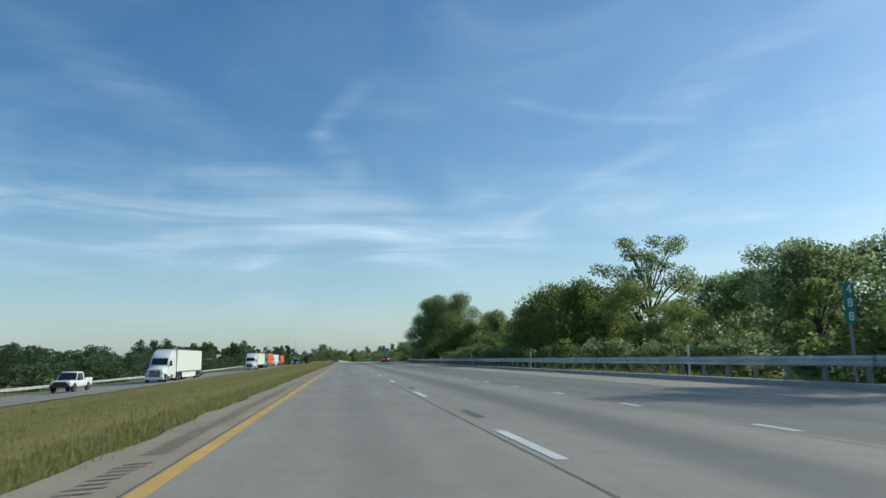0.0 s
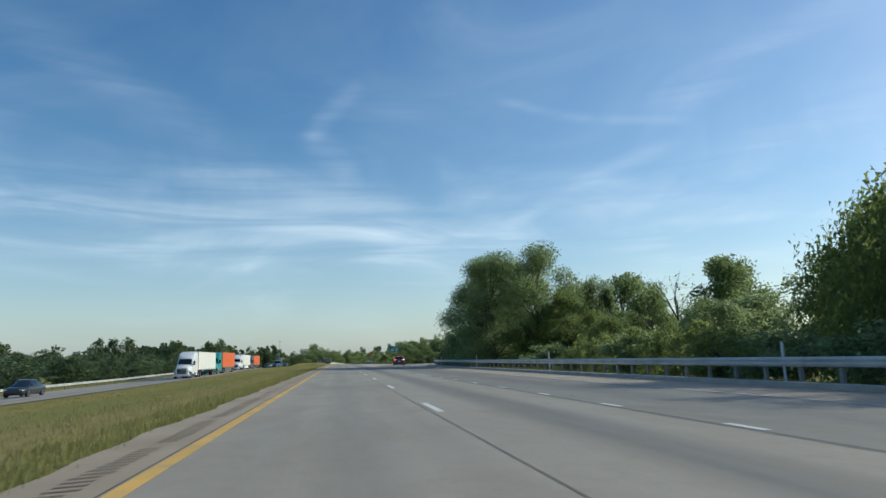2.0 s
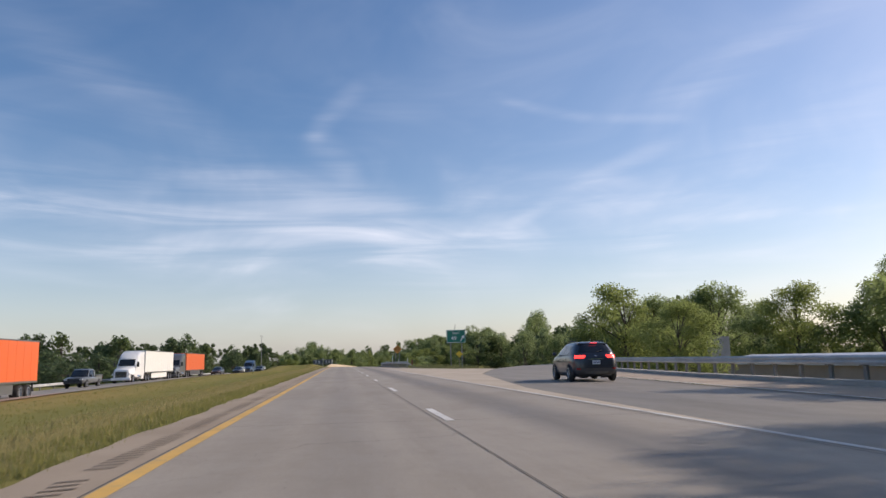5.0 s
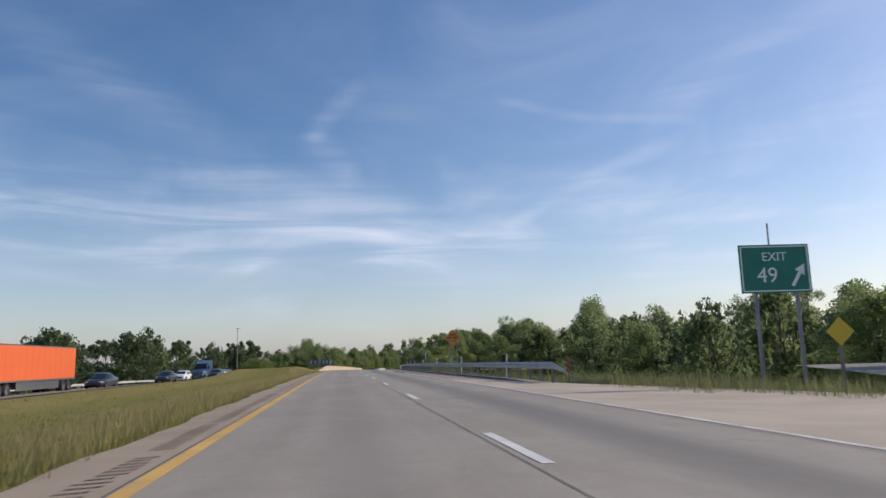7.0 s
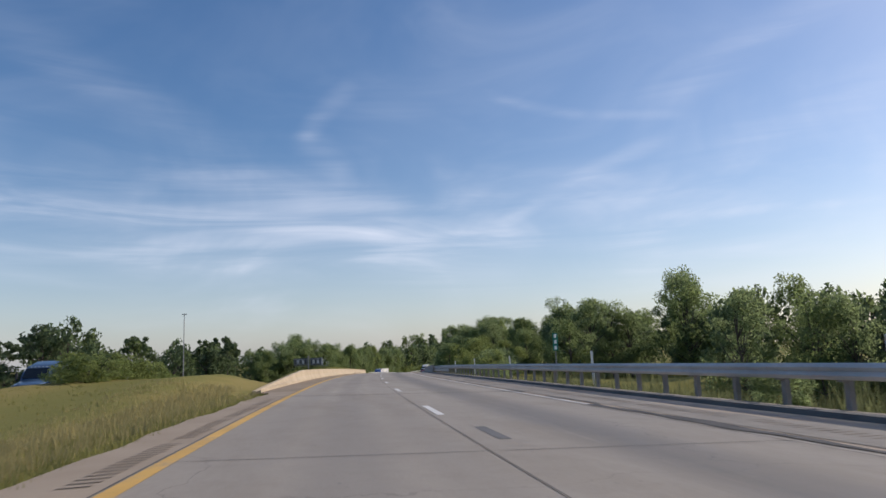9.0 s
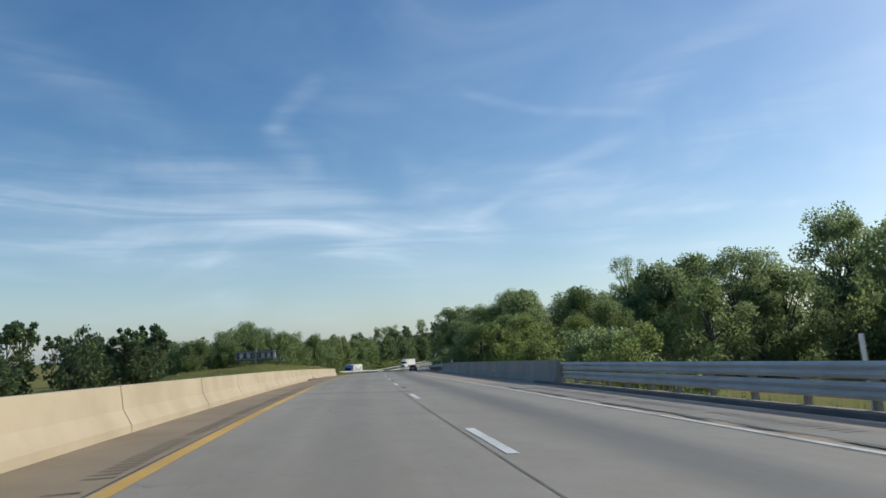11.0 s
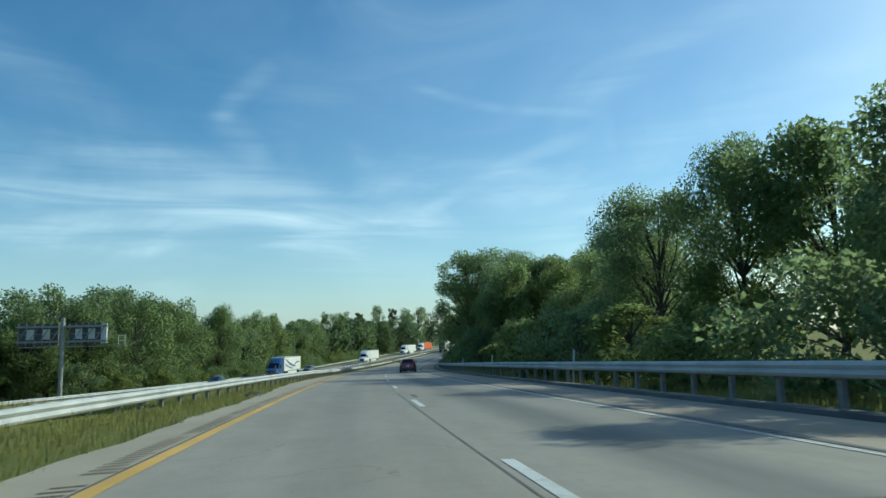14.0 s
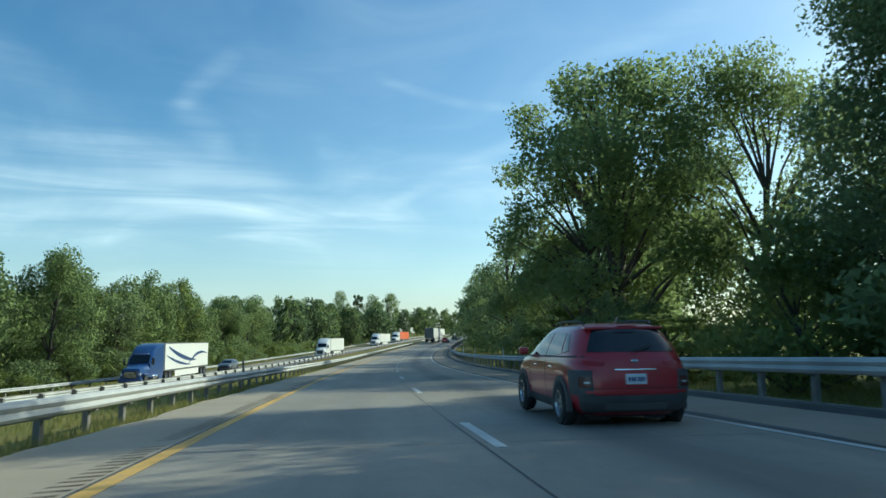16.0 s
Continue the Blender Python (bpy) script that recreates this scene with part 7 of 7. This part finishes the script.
def gantry():
    """A cantilever sign seen from behind: one post, arm, framed panels, walkway."""
    t = tagged(new("cantilever_sign"), "steel cantilever sign seen from its unpainted back", "road sign")
    bm = bmesh.new()
    rod(bm, 0, 0, -3.5, 8.0, .26, 14)
    part("post", bm, POLE, t, "round steel post")
    bm = bmesh.new()
    for z in (5.0, 6.9):
        box(bm, -5.6, -.12, z - .12, 5.4, .12, z + .12, .02)
    for i in range(9):
        x = -5.4 + i * 1.32
        quad(bm, [(x, -.05, 5.0), (x + .09, -.05, 5.0), (x + 1.3, -.05, 6.9), (x + 1.2, -.05, 6.9)], .1)
    part("truss", bm, POLE, t)
    for x0, x1 in ((-5.4, -.6), (.7, 4.6)):
        bar("sign_back", x0, .35, 4.6, x1, .40, 7.3, DARK_STEEL, t, "dark bare back of a sign panel", .02)
        k = 5
        for i in range(k + 1):
            x = x0 + (x1 - x0) * i / k
            bar("stiffener", x - .05, .20, 4.6, x + .05, .35, 7.3, POLE, t, bevel=0)
        for z in (5.1, 6.0, 6.8):
            bar("stiffener", x0, .22, z - .05, x1, .30, z + .05, POLE, t, bevel=0)
        for i in (1, 3):
            x = x0 + (x1 - x0) * (i + .5) / k
            bar("service_plate", x - .42, .16, 5.3, x + .42, .2, 6.6, PALE_STEEL, t, "pale service plate", .01)
    bar("end_plate", 4.62, .0, 4.7, 5.3, .4, 7.2, PALE_STEEL, t, "sunlit pale end plate", .01)
    bar("walkway", -5.5, .4, 4.3, 7.4, 1.2, 4.42, POLE, t, bevel=.01)
    bm = bmesh.new()
    for x in (6.6, 7.4):
        box(bm, x - .04, .5, 4.4, x + .04, .58, 5.7)
    for z in (5.0, 5.66):
        box(bm, 6.6, .5, z - .04, 7.4, .58, z + .04)
    part("walkway_rail", bm, PALE_STEEL, t)
    t.matrix_basis = stand(557.5, -39.2, -0.2, 4, False)


DARK_STEEL = speckled("dark_sign_back", (0.07, 0.075, 0.08), (0.13, 0.135, 0.14), 1.0, 20.0, 0.5, 0.05, 0.5)
PALE_STEEL = speckled("pale_sign_steel", (0.50, 0.50, 0.48), (0.66, 0.66, 0.64), 1.0, 20.0, 0.5, 0.05, 0.2)
ROOF_PALE = speckled("pale_metal_roof", (0.52, 0.53, 0.54), (0.66, 0.67, 0.68), 0.6, 10.0, 0.5, 0.05, 0.2)
WALL_TAN = speckled("tan_siding", (0.36, 0.25, 0.18), (0.46, 0.33, 0.25), 0.5, 12.0, 0.8, 0.1)
WALL_WHITE = speckled("white_siding", (0.60, 0.60, 0.58), (0.72, 0.72, 0.70), 0.5, 12.0, 0.7, 0.1)
ROOF_GREY = speckled("grey_shingles", (0.13, 0.13, 0.135), (0.22, 0.22, 0.225), 0.8, 14.0, 0.9, 0.3)


def house(s, u, wide, deep, wall_h, roof_h, wall, roof, label, turn=0.0, windows=3):
    t = tagged(new("house"), label, "building")
    bm = bmesh.new()
    box(bm, -wide / 2, -deep / 2, -2.0, wide / 2, deep / 2, wall_h)
    for y in (-deep / 2, deep / 2):
        a = [bm.verts.new(p) for p in ((-wide / 2, y, wall_h), (wide / 2, y, wall_h), (0, y, wall_h + roof_h))]
        bm.faces.new(a)
    part("wall", bm, wall, t)
    bm = bmesh.new()
    for sg in (1, -1):
        quad(bm, [(0, -deep / 2 - .4, wall_h + roof_h + .05), (0, deep / 2 + .4, wall_h + roof_h + .05), (sg * (wide / 2 + .4), deep / 2 + .4, wall_h - .15), (sg * (wide / 2 + .4), -deep / 2 - .4, wall_h - .15)][::sg], .12)
    part("roof", bm, roof, t)
    for i in range(windows):
        x = -wide / 2 + wide * (i + .5) / windows
        w = bar("window", x - .45, -deep / 2 - .06, wall_h * .35, x + .45, -deep / 2 - .01, wall_h * .8, GLASS_DARK, t, bevel=0)
        bm = bmesh.new()
        for x0, x1, z0, z1 in ((x - .53, x + .53, wall_h * .8, wall_h * .8 + .09), (x - .53, x + .53, wall_h * .35 - .09, wall_h * .35), (x - .53, x - .45, wall_h * .35, wall_h * .8), (x + .45, x + .53, wall_h * .35, wall_h * .8)):
            box(bm, x0, -deep / 2 - .09, z0, x1, -deep / 2 + .02, z1)
        part("window_frame", bm, WALL_WHITE, w)
    p = at(s, u)
    t.matrix_basis = pose(p.x, p.y, p.z + lift(s, u), 0, 0, heading(s) + turn)
    return t


def billboard():
    t = tagged(new("small_billboard"), "small white sign board on posts among trees", "sign")
    bar("board", -1.3, -.05, 3.2, 1.3, .05, 5.6, KERB, t, bevel=.02)
    bar("ledge", -1.3, -.3, 3.0, 1.3, .05, 3.1, WOODEN, t)
    for x in (-1.0, 1.0):
        bar("post", x - .09, .06, -1.0, x + .09, .22, 5.4, WOODEN, t)
    p = at(242.7, 43.8)
    t.matrix_basis = pose(p.x, p.y, p.z + lift(242.7, 43.8), 0, 0, -10)


exit_sign()
warning_sign()
mile_marker(20.2, 15.6, "488", 2.46, 1.3)
mile_marker(337, 11.6, "---", 2.6)
delineators()
lamp_pole(444, -40.3, 13.4, "tall grey lighting pole beyond the opposite road")
gantry()
house(226, 47, 9, 34, 2.7, .7, WALL_TAN, ROOF_PALE, "long low tan building with a pale roof", -4, 0)
house(372, 100, 7.5, 9, 4.6, 4.2, WALL_WHITE, ROOF_GREY, "white gabled house with a steep roof", 18, 2)
house(392, 84, 6, 7, 2.8, 1.8, WALL_WHITE, ROOF_GREY, "small white shed among the trees", 10, 2)
billboard()


def litter():
    """Loose things on the verge: a dark heap of cloth, a fallen branch, rubble, a bush stump."""
    b = tagged(new("fallen_branch"), "dry fallen branch lying on the shoulder", "branch")
    v, f = [], []
    pts = [Vector((0, 0, .05)), Vector((.35, .5, .10)), Vector((.55, 1.2, .08)), Vector((.9, 1.9, .16)), Vector((1.0, 2.6, .12))]
    for i in range(4):
        tube(v, f, pts[i], pts[i + 1], .04 - .007 * i, .033 - .007 * i, 5)
    tube(v, f, pts[1], Vector((.1, .9, .28)), .02, .008, 4)
    tube(v, f, pts[3], Vector((.6, 2.4, .30)), .015, .006, 4)
    raw("wood", v, f, BARK, b)
    b.matrix_basis = stand(413.6, -3.35, -.03, -4)
    h = tagged(new("dark_bundle"), "crumpled dark bundle on the grass edge", "litter")
    rng = np.random.default_rng(5)
    bm = bmesh.new()
    bmesh.ops.create_icosphere(bm, subdivisions=3, radius=1.0)
    for q in bm.verts:
        n = noise.noise(q.co * 2.2) * .35
        q.co = Vector((q.co.x * .65, q.co.y * .9, max(-.1, q.co.z * .22))) * (1 + n)
    smooth_by(part("cloth", bm, PLASTIC, h), 60)
    h.matrix_basis = stand(493.6, -3.45, -.05) @ Matrix.Scale(.5, 4)
    k = tagged(new("round_shrub"), "small round dark shrub below the guardrail", "shrub")
    new("crown", KINDS["thicket"][1]).parent = k
    k.matrix_basis = stand(313.0, 9.9, -.1) @ Matrix.Scale(.22, 4)


litter()
